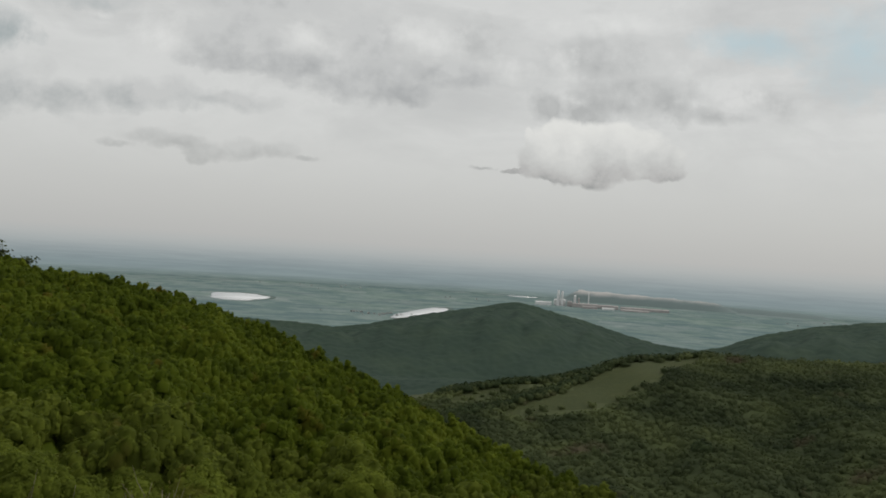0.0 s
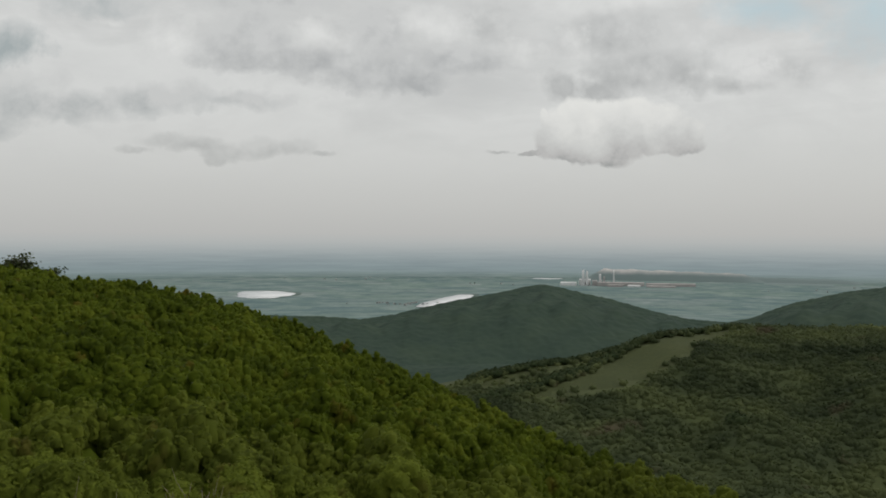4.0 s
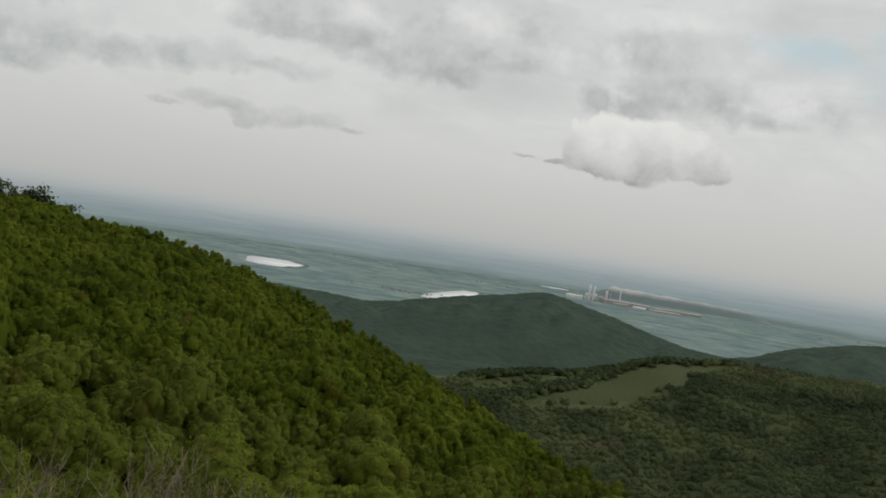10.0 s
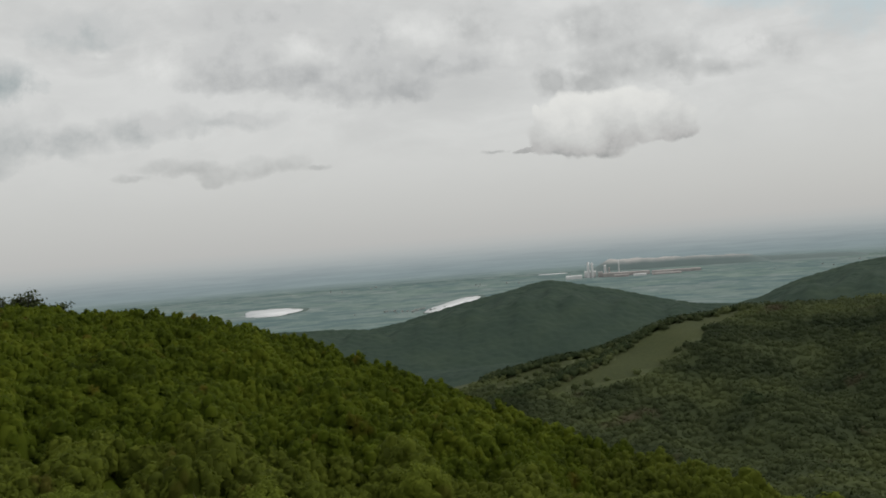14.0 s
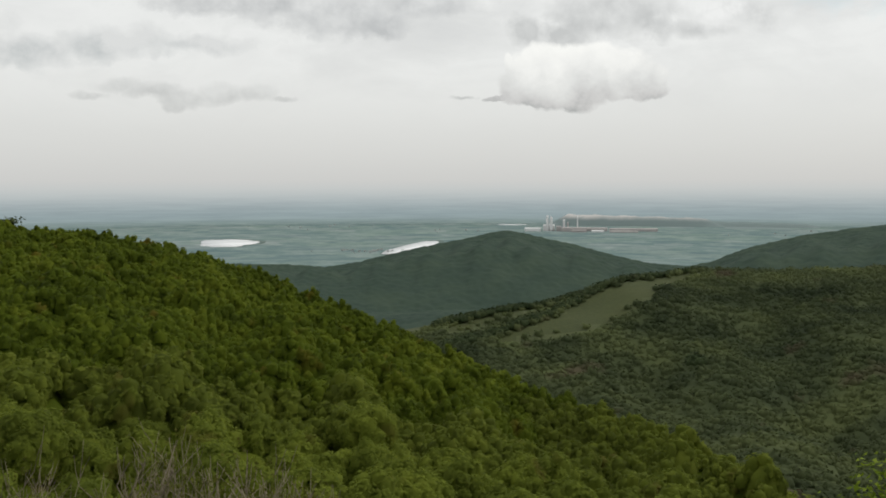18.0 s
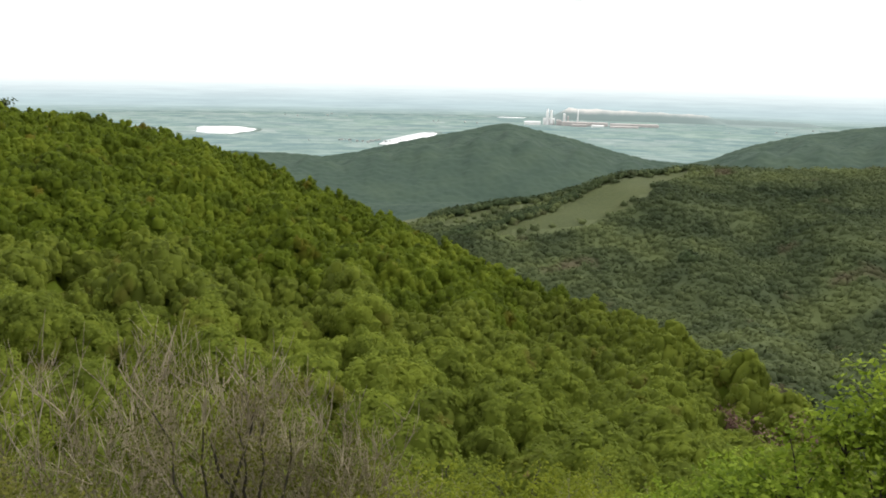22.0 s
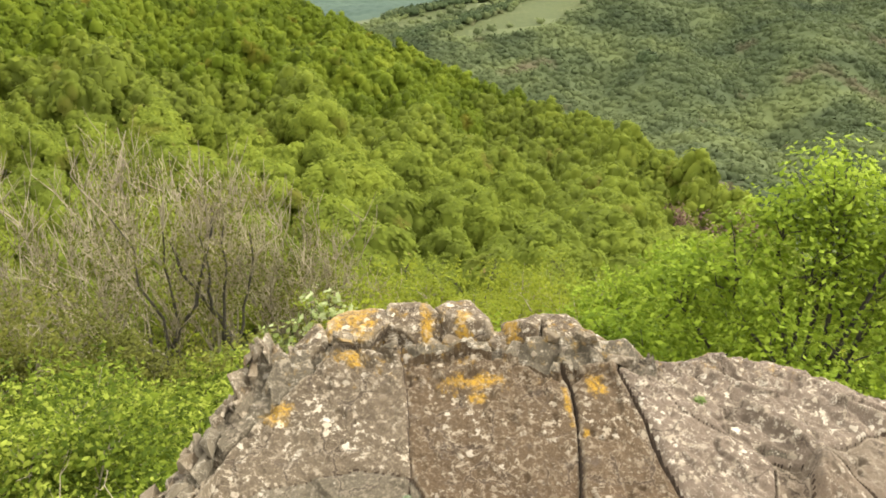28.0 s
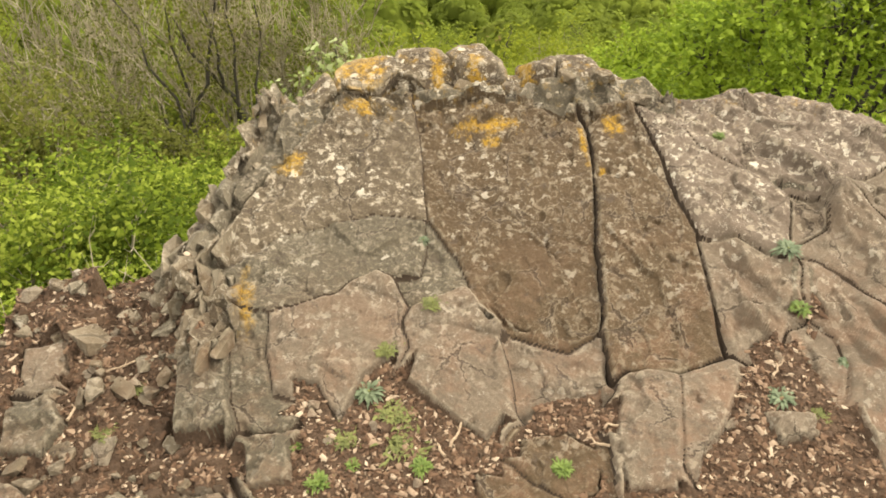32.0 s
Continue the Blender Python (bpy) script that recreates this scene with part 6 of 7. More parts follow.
def build_rock():
    step = STEP
    gx, gy = np.arange(-1.02, 1.62, step), np.arange(0.64, 2.42, step)
    X, Y = np.meshgrid(gx, gy, indexing="ij")
    fine = np.where(X > 0.55, 0.0009, 0.0022)
    wx = X + fbm(X, Y, 10, 2, 5) * 0.004 + fbm(X, Y, 55, 2, 6) * fine
    wy = Y + fbm(X, Y, 10, 2, 9) * 0.004 + fbm(X, Y, 55, 2, 8) * fine
    ident = np.zeros(X.shape, int)
    first, second = np.full(X.shape, -9.0), np.full(X.shape, -9.0)
    for k, (name, c, lift, mat, tilt, cut, rough) in enumerate(SLABS):
        inside = np.zeros(X.shape, bool)
        dist = np.full(X.shape, 9.0)
        for i in range(len(c)):
            (x0, y0), (x1, y1) = c[i], c[(i + 1) % len(c)]
            crosses = ((y0 > wy) != (y1 > wy)) & (wx < (x1 - x0) * (wy - y0) / (y1 - y0 + 1e-12) + x0)
            inside ^= crosses
            ux, uy = x1 - x0, y1 - y0
            s = np.clip(((wx - x0) * ux + (wy - y0) * uy) / (ux * ux + uy * uy + 1e-12), 0, 1)
            dist = np.minimum(dist, np.hypot(wx - x0 - s * ux, wy - y0 - s * uy))
        sd = np.where(inside, dist, -dist)
        won = sd > first
        second = np.where(won, first, np.maximum(second, sd))
        ident = np.where(won, k + 1, ident)
        first = np.where(won, sd, first)
    reach = np.where(second > -0.045, 0.045, 0.006)
    ident[first < -reach] = 0
    crack = np.where(second > -0.06, (first - second) / 2, 9.0)
    rim = np.where(second > -0.03, 9.0, first + reach)
    z = body_height(X, Y)
    edge_l = np.interp(Y, (0.9, 1.35, 1.55), (-0.40, -0.42, -0.46))
    soil = (ident == 0) & ((Y < 1.28 + 0.05 * fbm(X, Y, 6, 2, 3)) | (X < edge_l))
    h = z + fbm(X, Y, 2.4, 4, 21) * 0.022 + fbm(X, Y, 11, 4, 22, 0.6) * 0.009
    h = np.where(soil, z - 0.008 + fbm(X, Y, 4, 4, 31) * 0.022 + fbm(X, Y, 30, 3, 32, 0.7) * 0.010, h)
    h = np.where(soil & (X < -0.3), h + facets(X, Y, 8, 310, 0.35, 0.014) + facets(X, Y, 22, 315, 0.3, 0.006), h)
    h = np.where((ident == 0) & ~soil, h - 0.02 + (facets(X, Y, 16, 300, 0.35, 0.018) + fbm(X, Y, 16, 3, 41) * 0.012) * np.where(X > 0.84, 0.15, 1.0) + 0.03 * (X > 0.84), h)
    for k, (name, c, lift, mat, tilt, cut, rough) in enumerate(SLABS):
        q = ident == k + 1
        cx, cy = c.mean(0)
        x1, y1, z1 = X[q], Y[q], z[q]
        if not len(x1):
            continue
        g = np.stack([x1, y1, np.ones(len(x1))], 1)
        co = np.linalg.lstsq(g, z1, rcond=None)[0]
        flat = 0.72 * (x1 * co[0] + y1 * co[1] + co[2]) + 0.28 * z1
        face = flat + lift + fbm(x1 + k * 3.1, y1, 2.5, 2, 50 + k) * rough * 0.6
        # broken layers: low steps with sharp fronts
        lay = fbm(x1 + y1 * 0.3, y1 * 1.2 + k, 4.2, 5, 80 + k, 0.55) * 3.2 + (x1 - cx) * 2.0
        face = face + (np.floor(lay) + np.clip((lay - np.floor(lay) - 0.96) * 25, 0, 1)) * 0.0036 * rough / 0.010
        lay = fbm(x1 * 1.3, y1 + x1 * 0.5 + k, 15, 4, 110 + k, 0.6) * 2.6
        face = face + np.floor(lay) * 0.0018
        face = face + facets(x1, y1, 3.4 + 1.3 * (k % 3), 200 + k, 0.055, 0.0025) * rough / 0.010 + facets(x1, y1, 24, 230 + k, 0.13, 0.0014) + fbm(x1, y1, 60, 3, 240 + k, 0.7) * 0.0016
        top = np.clip((y1 - 1.82) / 0.12, 0, 1) * np.where(x1 > 0.84, 0.25, 1.0)
        face = face + top * (facets(x1, y1 * 1.5, 10, 260 + k, 0.35, 0.010) + facets(x1, y1, 30, 280 + k, 0.3, 0.004))
        # small broken-out pits
        face = face - np.clip(fbm(x1, y1, 17, 3, 120 + k, 0.6) - 0.42, 0, 0.1) * 0.10
        deep = np.clip(0.75 + 1.3 * fbm(x1, y1, 5, 2, 160), 0.12, 1.4)
        wide = 0.007 if cut > 0.04 else 0.0055 if cut > 0.02 else 0.0034
        groove = cut * deep * np.exp(-(crack[q] / (wide * (0.7 + 0.5 * deep))) ** 2) + 0.020 * np.exp(-(rim[q] / 0.0045) ** 2)
        h[q] = face - groove
    # the boulder's long broken faces, which run down and away from the split
    long_faces = facets((X + Y) * 0.707, (X - Y) * 0.32, 9, 410, 0.42, 0.005) + facets((X + Y) * 0.66, (X - Y) * 0.5, 24, 420, 0.34, 0.003)
    for _ in range(3):
        long_faces[1:-1, 1:-1] = (long_faces[:-2, 1:-1] + long_faces[2:, 1:-1] + long_faces[1:-1, :-2] + long_faces[1:-1, 2:]) / 4
    h = h + np.where(soil, 0, long_faces) * np.clip((X - 0.80) / 0.06, 0, 1) * np.clip((Y - 1.05) / 0.1, 0, 1)
    near = np.exp(-(crack / np.interp(X, (0.55, 0.64, 0.80, 0.84), (0.007, 0.012, 0.014, 0.026))) ** 2)
    for turn in range(40):
        if turn == 12:
            near = np.where(X > 0.6, near, 0)
        soft = h.copy()
        soft[1:-1, 1:-1] = (h[:-2, 1:-1] + h[2:, 1:-1] + h[1:-1, :-2] + h[1:-1, 2:]) / 4
        level = np.where(crack < 0.03, soft, h)
        h = h + (level - h) * near * 0.8
    h = h - np.where(ident > 0, cutmap(ident) * 0.5 * np.exp(-(crack / 0.0045) ** 2), 0)
    # at its margins the rock goes under the ground
    side = np.minimum(np.minimum(X - gx[0], gx[-1] - X), np.minimum(Y - gy[0], gy[-1] - Y)) + fbm(X, Y, 5, 3, 333) * 0.06
    h = h - np.clip(0.07 - side, 0, 0.14) * np.where(Y < 0.9, 3.0, 11.0)
    nx, ny = X.shape
    verts = np.stack([X.ravel(), Y.ravel(), h.ravel()], 1)
    i, j = np.meshgrid(np.arange(nx - 1), np.arange(ny - 1), indexing="ij")
    quads = np.stack([i * ny + j, (i + 1) * ny + j, (i + 1) * ny + j + 1, i * ny + j + 1], -1).reshape(-1, 4)
    fid = ident[:-1, :-1].ravel()
    fs = soil[:-1, :-1].ravel()
    outcrop = new("rock_outcrop")
    tagged(outcrop, "weathered lichen-spotted rock outcrop split into slabs", "rock")

    cuts = cutmap(ident)
    fill = np.where(cuts > 0.04, 0.0078, np.where(cuts > 0.02, 0.0050, np.where(cuts > 0.012, 0.0025, 0.0013))) * np.clip(0.75 + 1.3 * fbm(X, Y, 5, 2, 160), 0.1, 1.3) * np.where(X > 0.78, 0.7, 1.0)
    earth = ((crack < fill) & (ident > 0))[:-1, :-1].ravel()

    def piece(name, sel, mat, parent, label=""):
        f = quads[sel]
        used, inv = np.unique(f, return_inverse=True)
        ob = obj_from(name, verts[used], inv.reshape(-1, 4), (mat, CRACK_EARTH), parent, earth[sel].astype(int), smooth=True)
        if label:
            tagged(ob, label)
        return ob

    piece("bedrock", (fid == 0) & ~fs, ROCK_GREY, outcrop, "rough grey broken bedrock")
    for k, s in enumerate(SLABS):
        piece("slab", fid == k + 1, s[3], outcrop, s[0])
    tagged(piece("soil_ledge", (fid == 0) & fs, SOIL, None), "red-brown stony soil round the foot of the rock", "soil", kind="structure")
    return gx, gy, h, soil


GX, GY, ROCK_H, ROCK_SOIL = build_rock()


def rock_z(x, y):
    i = int(np.clip((x - GX[0]) / STEP, 0, len(GX) - 1))
    j = int(np.clip((y - GY[0]) / STEP, 0, len(GY) - 1))
    return float(ROCK_H[i, j])


def lump(rnd, sx, sy, sz, blocky=0.85, detail=2, faces=5):
    """A weathered stone: a rounded block with a few broken faces and a rough skin."""
    bm = bmesh.new()
    bmesh.ops.create_icosphere(bm, subdivisions=detail + 1, radius=1.0)
    p = 2.0 + 9.0 * max(0.0, blocky - 0.5)
    cuts = []
    for _ in range(faces):
        n = Vector(rnd.normal(size=3)).normalized()
        cuts.append((n, rnd.uniform(0.62, 0.9)))
    off = Vector(rnd.uniform(0, 50, 3))
    for v in bm.verts:
        c = v.co
        c /= (abs(c.x) ** p + abs(c.y) ** p + abs(c.z) ** p) ** (1 / p)
        for n, k in cuts:
            over = c.dot(n) - k
            if over > 0:
                c -= n * over * 0.97
        c *= 1 + 0.10 * noise.fractal(c * 1.1 + off, 1.0, 2.0, 3) + 0.035 * noise.fractal(c * 4.5 + off, 1.0, 2.0, 2)
        v.co = (c.x * sx, c.y * sy, c.z * sz)
    return bm


def shard(rnd, sx, sy, sz, blocky=0.88, detail=2):
    """A broken angular stone: a hull of a few corners with worn edges and a rough skin."""
    bm = bmesh.new()
    n = 15
    p = rnd.uniform(-1, 1, (n, 3))
    far = np.abs(p).max(1)[:, None]
    p = p / far * rnd.uniform(0.8, 1.0, (n, 1)) * (blocky + (1 - blocky) * far / np.linalg.norm(p, axis=1)[:, None])
    vs = [bm.verts.new((q[0] * sx, q[1] * sy, q[2] * sz)) for q in p]
    res = bmesh.ops.convex_hull(bm, input=vs)
    bmesh.ops.delete(bm, geom=[e for e in res["geom_interior"] if isinstance(e, bmesh.types.BMVert)], context="VERTS")
    small = min(sx, sy, sz)
    bmesh.ops.dissolve_limit(bm, angle_limit=0.35, verts=bm.verts[:], edges=bm.edges[:])
    bmesh.ops.bevel(bm, geom=bm.edges[:], offset=small * 0.05, segments=1, affect="EDGES", clamp_overlap=True)
    bmesh.ops.triangulate(bm, faces=bm.faces[:])
    for _ in range(detail):
        long = [e for e in bm.edges if e.calc_length() > small * (0.55 if detail == 1 else 0.3)]
        if long:
            bmesh.ops.subdivide_edges(bm, edges=long, cuts=1)
            bmesh.ops.triangulate(bm, faces=[f for f in bm.faces if len(f.verts) > 3])
    off = Vector(rnd.uniform(0, 50, 3))
    for v in bm.verts:
        nz = noise.fractal(v.co / small * 1.3 + off, 1.0, 2.0, 4)
        v.co += v.co.normalized() * nz * small * 0.055
    return bm


def stones():
    rnd = np.random.default_rng(41)
    # x, y, size across, deep, high, turn, lean, material: the row of stones on the crest, then the broken left edge
    rows = (
        (-0.002, 2.14, 0.214, 0.102, 0.091, 0.085, 10, 0, ROCK_CRUST),
        (0.082, 2.13, 0.206, 0.044, 0.051, 0.061, 30, 5, ROCK_CRUST),
        (0.165, 2.14, 0.238, 0.082, 0.084, 0.078, 0, 3, ROCK_CRUST),
        (0.306, 2.14, 0.228, 0.072, 0.090, 0.088, 20, 0, ROCK_CRUST),
        (0.397, 2.12, 0.188, 0.049, 0.056, 0.062, 50, 10, ROCK_CRUST),
        (0.491, 2.12, 0.226, 0.056, 0.078, 0.080, -15, -12, ROCK_CRUST),
        (0.612, 2.11, 0.206, 0.060, 0.080, 0.076, 8, 6, ROCK_CRUST),
        (0.714, 2.08, 0.188, 0.043, 0.070, 0.066, -5, 14, ROCK_CRUST),
        (0.806, 2.00, 0.116, 0.068, 0.078, 0.082, 10, 20, ROCK_CRUST),
        (-0.137, 2.08, 0.231, 0.051, 0.074, 0.061, 25, -14, ROCK_CRUST),
        (-0.177, 2.00, 0.201, 0.040, 0.058, 0.056, 10, -10, ROCK_CRUST),
        (-0.252, 1.97, 0.208, 0.043, 0.062, 0.052, 40, -20, ROCK_CRUST),
        (-0.316, 1.90, 0.168, 0.029, 0.043, 0.038, 15, -10, ROCK_CRUST),
        (-0.270, 1.86, 0.153, 0.035, 0.052, 0.044, 60, 0, ROCK_CRUST),
        (-0.331, 1.83, 0.131, 0.039, 0.056, 0.051, 20, -15, ROCK_CRUST),
        (-0.383, 1.84, 0.105, 0.023, 0.033, 0.035, 35, -20, ROCK_CRUST),
        (-0.380, 1.74, 0.110, 0.035, 0.050, 0.047, 10, -18, ROCK_CRUST),
        (-0.437, 1.66, 0.087, 0.043, 0.059, 0.043, 25, -30, ROCK_CRUST),
        (-0.478, 1.60, 0.058, 0.034, 0.049, 0.039, 45, -20, ROCK_CRUST),
        (-0.490, 1.46, 0.028, 0.044, 0.064, 0.072, 30, -25, ROCK_CRUST),
        (-0.357, 1.42, 0.095, 0.022, 0.033, 0.045, 0, -10, ROCK_WARM),
        (-0.387, 1.38, 0.072, 0.031, 0.045, 0.050, 20, -10, ROCK_CRUST),
        (-0.408, 1.30, 0.077, 0.027, 0.040, 0.038, 40, 0, ROCK_CRUST),
        (-0.350, 1.33, 0.032, 0.019, 0.028, 0.059, 0, -6, ROCK_CRUST),
        (0.913, 1.93, 0.140, 0.067, 0.041, 0.038, 0, 8, ROCK_CRUST),
        (0.952, 1.80, 0.127, 0.057, 0.035, 0.032, 20, 0, ROCK_CRUST),
    )
    for x, y, zc, sx, sy, sz, turn, lean, mat in rows:
        ob = new("crest_stone", bpy.data.meshes.new("crest_stone"))
        bm = lump(rnd, sx * 1.1, sy, sz * 0.9, 0.88, 3, 6)
        bm.to_mesh(ob.data)
        bm.free()
        ob.data.materials.append(mat)
        ob.matrix_basis = pose(x, y + 0.01, zc - 0.032, 0, lean, turn)
        tagged(ob, "loose lichen-covered block on the edge of the rock", "stone", "stones along the crest")
    # broken pieces between the slabs and the stones of the crest
    for k in range(13):
        x = -0.12 + 0.92 * (k + rnd.uniform(0, 1)) / 13
        y = float(np.interp(x, (-0.12, 0.0, 0.3, 0.6, 0.8), (2.0, 2.045, 2.04, 2.0, 1.93))) + rnd.uniform(-0.02, 0.05)
        s = rnd.uniform(0.016, 0.034)
        ob = new("crest_chip", bpy.data.meshes.new("crest_chip"))
        bm = shard(rnd, s * rnd.uniform(0.9, 1.6), s, s * rnd.uniform(0.6, 1.0), 0.88, 1)
        bm.to_mesh(ob.data)
        bm.free()
        ob.data.materials.append((ROCK_CRUST, ROCK_WARM)[k % 2])
        ob.matrix_basis = pose(x, y, rock_z(x, y) + s * 0.3, rnd.uniform(-20, 20), rnd.uniform(-20, 20), rnd.uniform(0, 360))
        tagged(ob, "broken lichened piece of rock before the crest stones", "stone", "broken pieces at the crest")
    # long splinters standing in the broken left side
    for k in range(34):
        y = rnd.uniform(1.22, 1.9)
        x = float(np.interp(y, (1.22, 1.42, 1.55, 1.66, 1.76, 1.85, 1.95), (-0.44, -0.47, -0.50, -0.51, -0.47, -0.42, -0.37))) + rnd.uniform(0.0, 0.12)
        s = rnd.uniform(0.022, 0.045)
        ob = new("rock_splinter", bpy.data.meshes.new("rock_splinter"))
        bm = shard(rnd, s * rnd.uniform(0.25, 0.5), s * rnd.uniform(1.0, 1.7), s * rnd.uniform(0.8, 1.3), 0.95, 1)
        bm.to_mesh(ob.data)
        bm.free()
        ob.data.materials.append((ROCK_GREY, ROCK_CRUST, ROCK_WARM, ROCK_CRUST)[k % 4])
        ob.matrix_basis = pose(x, y, rock_z(x, y) + s * 0.25, rnd.uniform(-10, 20), rnd.uniform(-30, 0), rnd.uniform(-30, 5))
        tagged(ob, "flat splinter of layered rock standing on edge", "stone", "splinters of the broken edge")
    # splintered blocks wedged down the left edge of the outcrop
    ly = (1.30, 1.42, 1.55, 1.66, 1.76, 1.85, 1.93, 2.0, 2.08)
    lx = (-0.46, -0.50, -0.55, -0.56, -0.52, -0.46, -0.41, -0.36, -0.28)
    for k in range(130):
        y = rnd.uniform(1.30, 2.08)
        x = float(np.interp(y, ly, lx)) + rnd.uniform(0.0, 0.14) * (1.0 if y < 1.7 else 0.8)
        s = rnd.uniform(0.012, 0.034)
        ob = new("edge_block", bpy.data.meshes.new("edge_block"))
        bm = shard(rnd, s * rnd.uniform(0.35, 0.8), s * rnd.uniform(0.9, 2.0), s * rnd.uniform(0.8, 1.6), 0.9, 1)
        bm.to_mesh(ob.data)
        bm.free()
        ob.data.materials.append((ROCK_GREY, ROCK_CRUST, ROCK_WARM, ROCK_CRUST)[k % 4])
        ob.matrix_basis = pose(x, y, rock_z(x, y) + s * 0.2, rnd.uniform(-15, 25), rnd.uniform(-35, 5), rnd.uniform(-35, 10))
        tagged(ob, "splintered lichened block wedged in the broken edge of the rock", "stone", "blocks of the broken edge")


stones()


def litter():
    """Chips of stone and dry leaves on the soil; the largest as stones of their own."""
    rnd = np.random.default_rng(43)
    m, t, b = material("stone_chips", 0.95)
    g = t.nodes.new("ShaderNodeNewGeometry")
    col = ramp(t, g.outputs["Random Per Island"], ((0.0, (0.040, 0.022, 0.012)), (0.4, (0.076, 0.042, 0.024)), (0.7, (0.122, 0.074, 0.045)), (0.9, (0.20, 0.14, 0.095)), (1.0, (0.34, 0.27, 0.195))))
    t.links.new(col, b.inputs["Base Color"])
    chips = m
    ii, jj = np.nonzero(ROCK_SOIL)
    keep = (GX[ii] > -1.3) & (GY[jj] < 2.0)
    ii, jj = ii[keep], jj[keep]
    n = 15000
    pk = rnd.integers(0, len(ii), n)
    clump = fbm(GX[ii[pk]], GY[jj[pk]], 5, 2, 77)
    pk = pk[(clump > -0.5 + rnd.uniform(-0.2, 0.2, n)) & ((GX[ii[pk]] > -0.35) | (rnd.uniform(0, 1, n) < 0.45))]
    n = len(pk)
    px, py, pz = GX[ii[pk]] + rnd.uniform(-0.004, 0.004, n), GY[jj[pk]], ROCK_H[ii[pk], jj[pk]]
    s = 0.0022 + 0.0095 * rnd.uniform(0, 1, n) ** 3
    base = np.array([[-1, -0.6, -0.4], [1, -0.7, -0.4], [0.8, 0.7, -0.4], [-0.9, 0.6, -0.4], [-0.6, -0.4, 0.35], [0.7, -0.4, 0.45], [0.5, 0.45, 0.3], [-0.6, 0.4, 0.4]])
    v = base[None] * (1 + rnd.normal(size=(n, 8, 3)) * 0.22) * s[:, None, None] * np.stack([rnd.uniform(0.7, 1.5, n), rnd.uniform(0.6, 1.1, n), rnd.uniform(0.3, 0.8, n)], 1)[:, None, :]
    an = rnd.uniform(0, 6.28, n)
    c, q = np.cos(an)[:, None], np.sin(an)[:, None]
    v = np.stack([v[..., 0] * c - v[..., 1] * q + px[:, None], v[..., 0] * q + v[..., 1] * c + py[:, None], v[..., 2] + v[..., 0] * rnd.normal(size=(n, 1)) * 0.3 + pz[:, None] + 0.0015], -1)
    f = np.array([[0, 1, 5, 4], [1, 2, 6, 5], [2, 3, 7, 6], [3, 0, 4, 7], [4, 5, 6, 7]])
    faces = (np.arange(n)[:, None, None] * 8 + f[None]).reshape(-1, 4)
    tagged(obj_from("stone_chips", v.reshape(-1, 3), faces, chips), "small stone chips and dry leaf bits on red soil", "gravel", kind="stuff")
    # dry leaf scraps
    n = 15000
    pk = rnd.integers(0, len(ii), n)
    c = np.stack([GX[ii[pk]] + rnd.uniform(-0.003, 0.003, n), GY[jj[pk]], ROCK_H[ii[pk], jj[pk]] + rnd.uniform(0.001, 0.006, n)], 1)
    q = rnd.normal(size=(n, 3)) * 0.45 + np.array([0, 0, 1])
    v = leaf_quads(c, q / np.linalg.norm(q, axis=1)[:, None], 0.009, rnd, 0.3, 1.6)
    tagged(obj_from("leaf_litter", v, quad_faces(n), chips), "dry brown leaf scraps scattered over the soil", "leaf litter", kind="stuff")
    # larger loose stones
    left = np.nonzero((GX[ii] < -0.42) & (GX[ii] > -0.98))[0]
    for k in range(400):
        q = rnd.integers(0, len(ii)) if k < 200 else left[rnd.integers(0, len(left))]
        x, y = GX[ii[q]], GY[jj[q]]
        s = 0.008 + (0.034 if k < 200 else 0.022) * rnd.uniform(0, 1) ** 2.5
        if x > -0.4:
            if k % 3:
                continue
            s = min(s, 0.014)
        ob = new("loose_stone", bpy.data.meshes.new("loose_stone"))
        bm = shard(rnd, s * rnd.uniform(0.8, 1.5), s, s * rnd.uniform(0.4, 0.8), 0.7, 1)
        bm.to_mesh(ob.data)
        bm.free()
        ob.data.materials.append((ROCK_WARM, ROCK_GREY, ROCK_WARM, ROCK_CRUST, ROCK_BARE)[k % 5] if x < -0.4 else (ROCK_BARE, SOIL)[k % 2])
        ob.matrix_basis = pose(x, y, rock_z(x, y) + s * 0.12, rnd.uniform(-25, 25), rnd.uniform(-25, 25), rnd.uniform(0, 360))
        tagged(ob, "small angular stone lying on the soil", "stone", "loose stones")


litter()


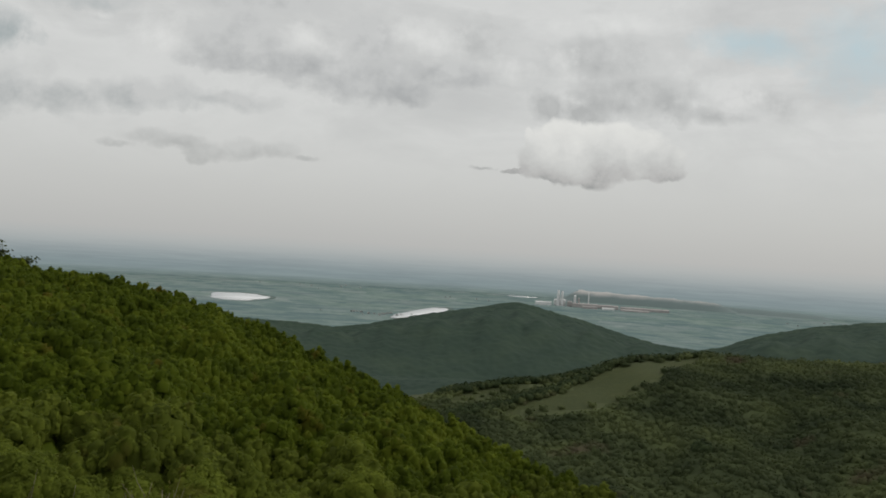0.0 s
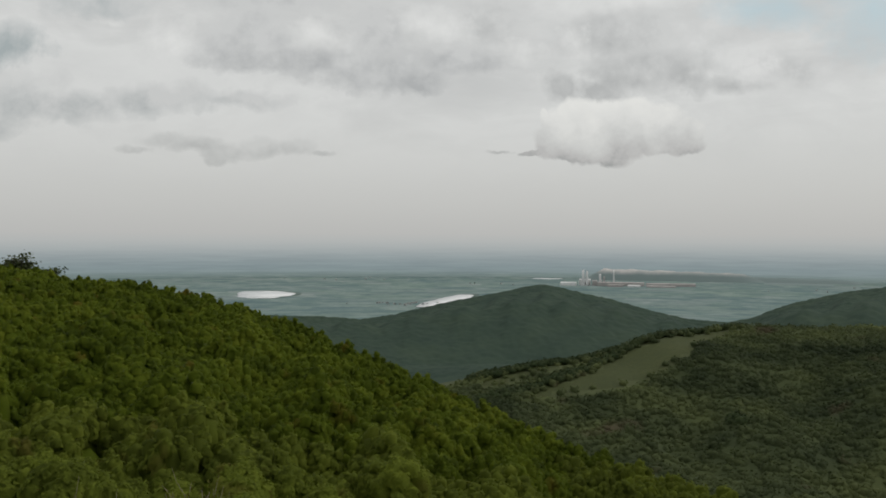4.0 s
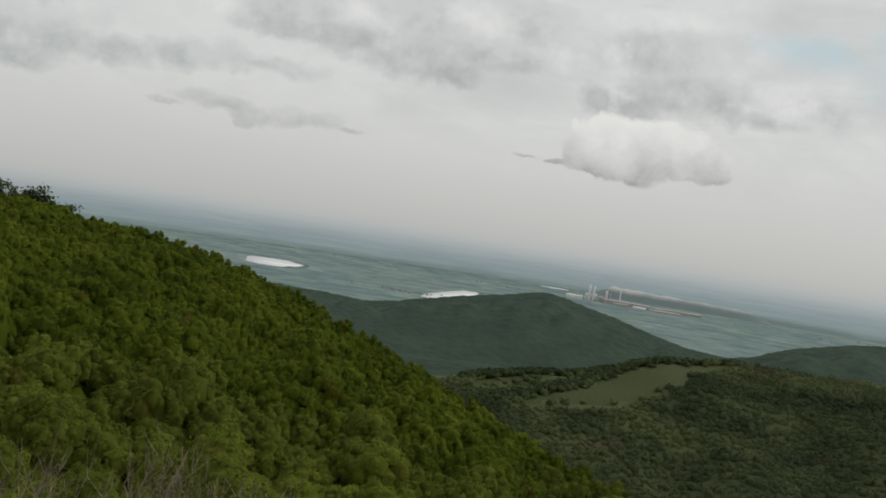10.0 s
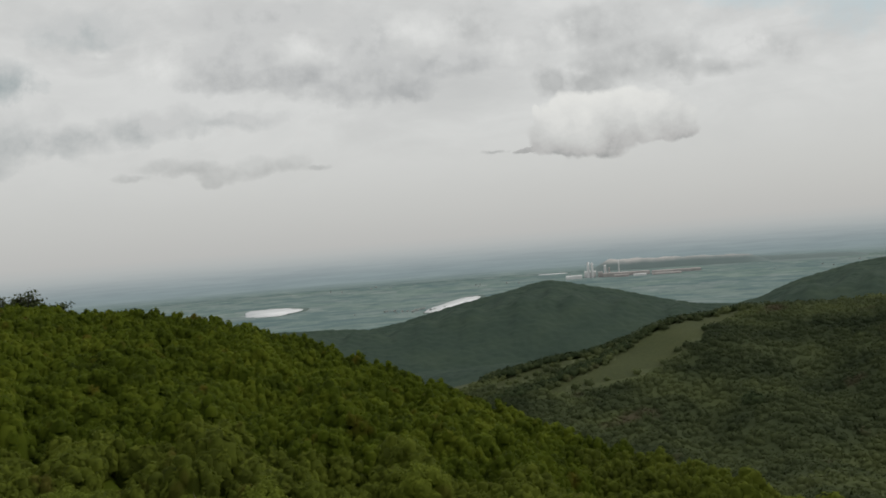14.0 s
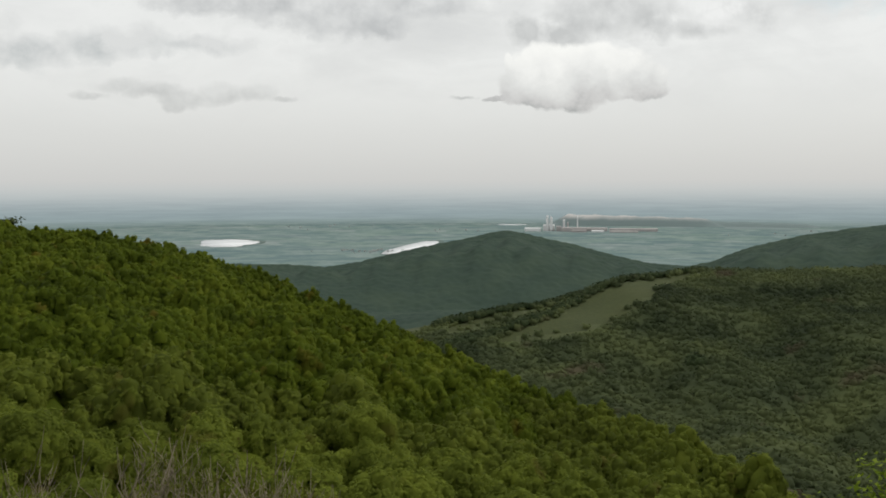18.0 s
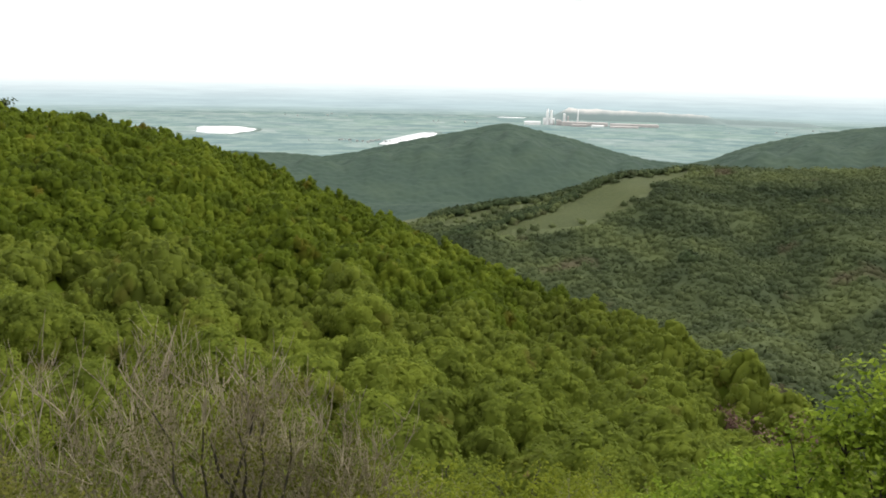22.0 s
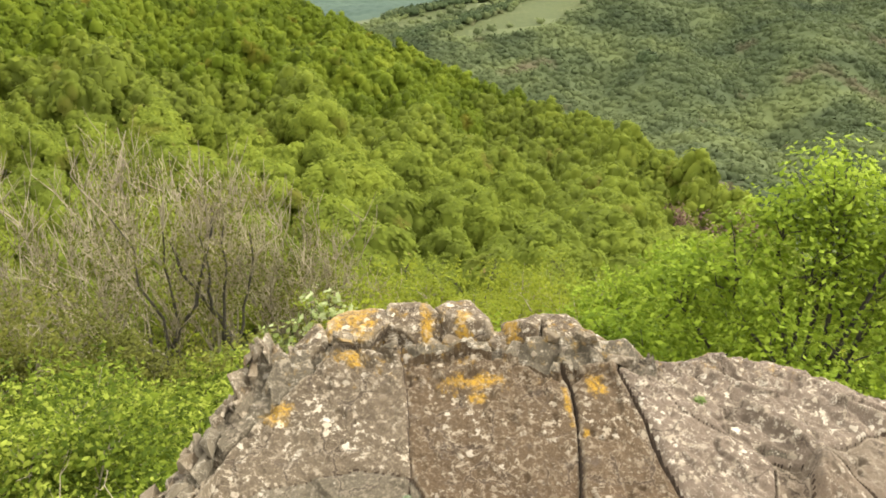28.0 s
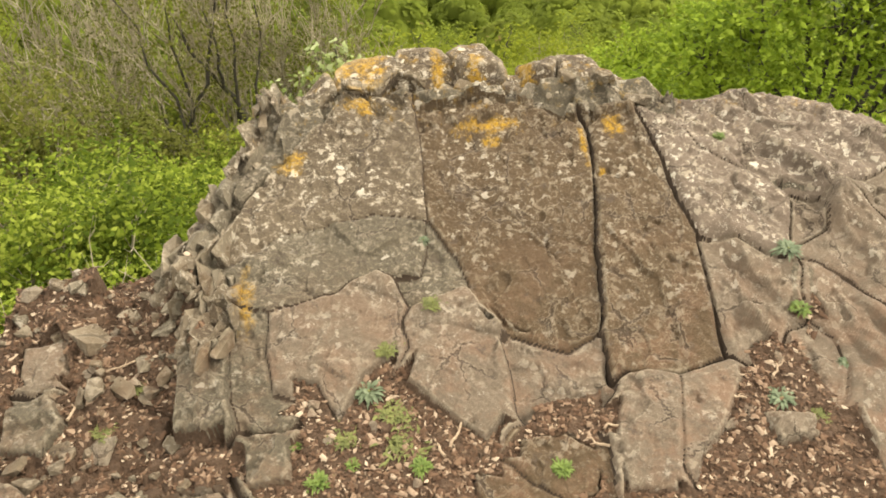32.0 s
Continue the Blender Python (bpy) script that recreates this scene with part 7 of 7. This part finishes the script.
def sticks():
    """A few dry sticks on the soil."""
    rnd = np.random.default_rng(53)
    m, t, b = material("dry_stick", 0.9)
    n = noise_tex(t, position(t), 90, 4)
    t.links.new(ramp(t, n, ((0.3, (0.16, 0.11, 0.07)), (0.7, (0.34, 0.26, 0.18)))), b.inputs["Base Color"])
    for x, y, turn, ln in ((0.13, 1.03, 60, 0.075), (0.09, 1.0, 110, 0.05), (0.47, 1.02, 15, 0.06), (0.42, 0.98, 150, 0.05), (0.86, 1.12, 40, 0.06), (0.74, 1.06, -20, 0.05), (-0.62, 1.32, 20, 0.07), (-0.7, 1.2, 75, 0.055)):
        thing = new("dry_stick")
        tagged(thing, "short dry pale stick lying on the soil", "stick", "sticks on the soil")
        thing.matrix_basis = pose(x, y, rock_z(x, y) + 0.005, 0, rnd.uniform(-4, 4), turn)
        u = np.linspace(-0.5, 0.5, 6)[:, None]
        pts = np.concatenate([u * ln, rnd.normal(size=(6, 1)) * 0.002, np.abs(rnd.normal(size=(6, 1))) * 0.002], 1)
        obj_from("stick_body", *tube(pts, np.linspace(0.0036, 0.0022, 6), 6), m, thing, smooth=True)
        obj_from("side_twig", *tube([pts[3], pts[3] + np.array([0.008, 0.010, 0.004])], [0.0016, 0.0008], 5), m, thing, smooth=True)


sticks()


def rock_plants():
    rnd = np.random.default_rng(47)
    m, t, b = material("grey_green_leaf", 0.7)
    n = noise_tex(t, position(t), 60, 3)
    t.links.new(ramp(t, n, ((0.3, (0.055, 0.075, 0.038)), (0.7, (0.135, 0.16, 0.095)))), b.inputs["Base Color"])
    grey = m
    m, t, b = material("fresh_green_leaf", 0.6)
    n = noise_tex(t, position(t), 60, 3)
    t.links.new(ramp(t, n, ((0.3, (0.05, 0.08, 0.014)), (0.7, (0.125, 0.17, 0.035)))), b.inputs["Base Color"])
    fresh = m
    m, t, b = material("olive_leaf", 0.7)
    n = noise_tex(t, position(t), 50, 3)
    t.links.new(ramp(t, n, ((0.3, (0.06, 0.068, 0.018)), (0.7, (0.13, 0.135, 0.04)))), b.inputs["Base Color"])
    olive = m

    def blade(bm, root, ang, length, wide, lift, droop):
        """One narrow, channelled leaf."""
        c, s = math.cos(ang), math.sin(ang)
        prev = None
        for k in range(5):
            u = k / 4
            r = length * u
            zz = lift * length * u - droop * length * u * u
            ww = wide * math.sin(math.pi * min(0.97, 0.12 + u * 0.86))
            mid = (root[0] + c * r, root[1] + s * r, root[2] + zz - ww * 0.35)
            ring = [bm.verts.new((root[0] + c * r - s * ww, root[1] + s * r + c * ww, root[2] + zz)), bm.verts.new(mid), bm.verts.new((root[0] + c * r + s * ww, root[1] + s * r - c * ww, root[2] + zz))]
            if prev:
                for q in (0, 1):
                    bm.faces.new((prev[q], prev[q + 1], ring[q + 1], ring[q]))
            prev = ring

    kinds = (("rosette_plant", "grey-green rosette of pointed leaves in a rock crevice", grey, 60, 0.044, 0.0040, 1.1, 0.8), ("green_tuft", "small fresh green tuft in a crack of the rock", fresh, 95, 0.028, 0.0028, 1.5, 0.9),
             ("low_herb", "low olive-green herb creeping on the soil", olive, 140, 0.030, 0.0030, 1.0, 0.7))
    for x, y, kind, size in ((-0.05, 1.165, 0, 1.05), (0.105, 1.55, 0, 0.45), (0.11, 1.35, 2, 0.6), (-0.01, 1.25, 2, 0.7), (0.01, 1.10, 2, 1.0), (-0.16, 0.96, 1, 1.1), (0.335, 0.935, 1, 1.0), (0.94, 1.81, 1, 0.75),
                             (0.99, 1.42, 0, 0.95), (0.97, 1.27, 1, 0.95), (0.84, 1.045, 0, 0.9), (-0.21, 1.05, 1, 0.55), (-0.63, 1.15, 2, 0.6), (-0.09, 0.99, 1, 0.6), (0.05, 0.96, 1, 0.9), (0.02, 1.02, 2, 1.1), (0.90, 1.0, 2, 0.6), (-0.58, 1.26, 2, 0.5), (-0.1, 1.06, 2, 0.9), (1.03, 1.13, 0, 0.6)):
        name, label, mat, n, ln, wd, lift, droop = kinds[kind]
        thing = new(name)
        tagged(thing, label, "plant")
        thing.matrix_basis = Matrix.Translation((x, y, rock_z(x, y) - 0.004))
        bm = bmesh.new()
        for k in range(n):
            u = rnd.uniform(0.3, 1)
            blade(bm, (rnd.normal() * 0.004 * size * (4 if kind == 2 else 1), rnd.normal() * 0.004 * size * (4 if kind == 2 else 1), 0.002), rnd.uniform(0, 6.28), ln * size * (0.5 + 0.5 * u), wd * size, lift * (1.5 - u), droop)
        part("leaves", bm, mat, thing)
        bm = bmesh.new()
        bmesh.ops.create_cone(bm, cap_ends=True, segments=7, radius1=0.005 * size, radius2=0.003 * size, depth=0.02)
        part("stem", bm, olive, thing)


rock_plants()
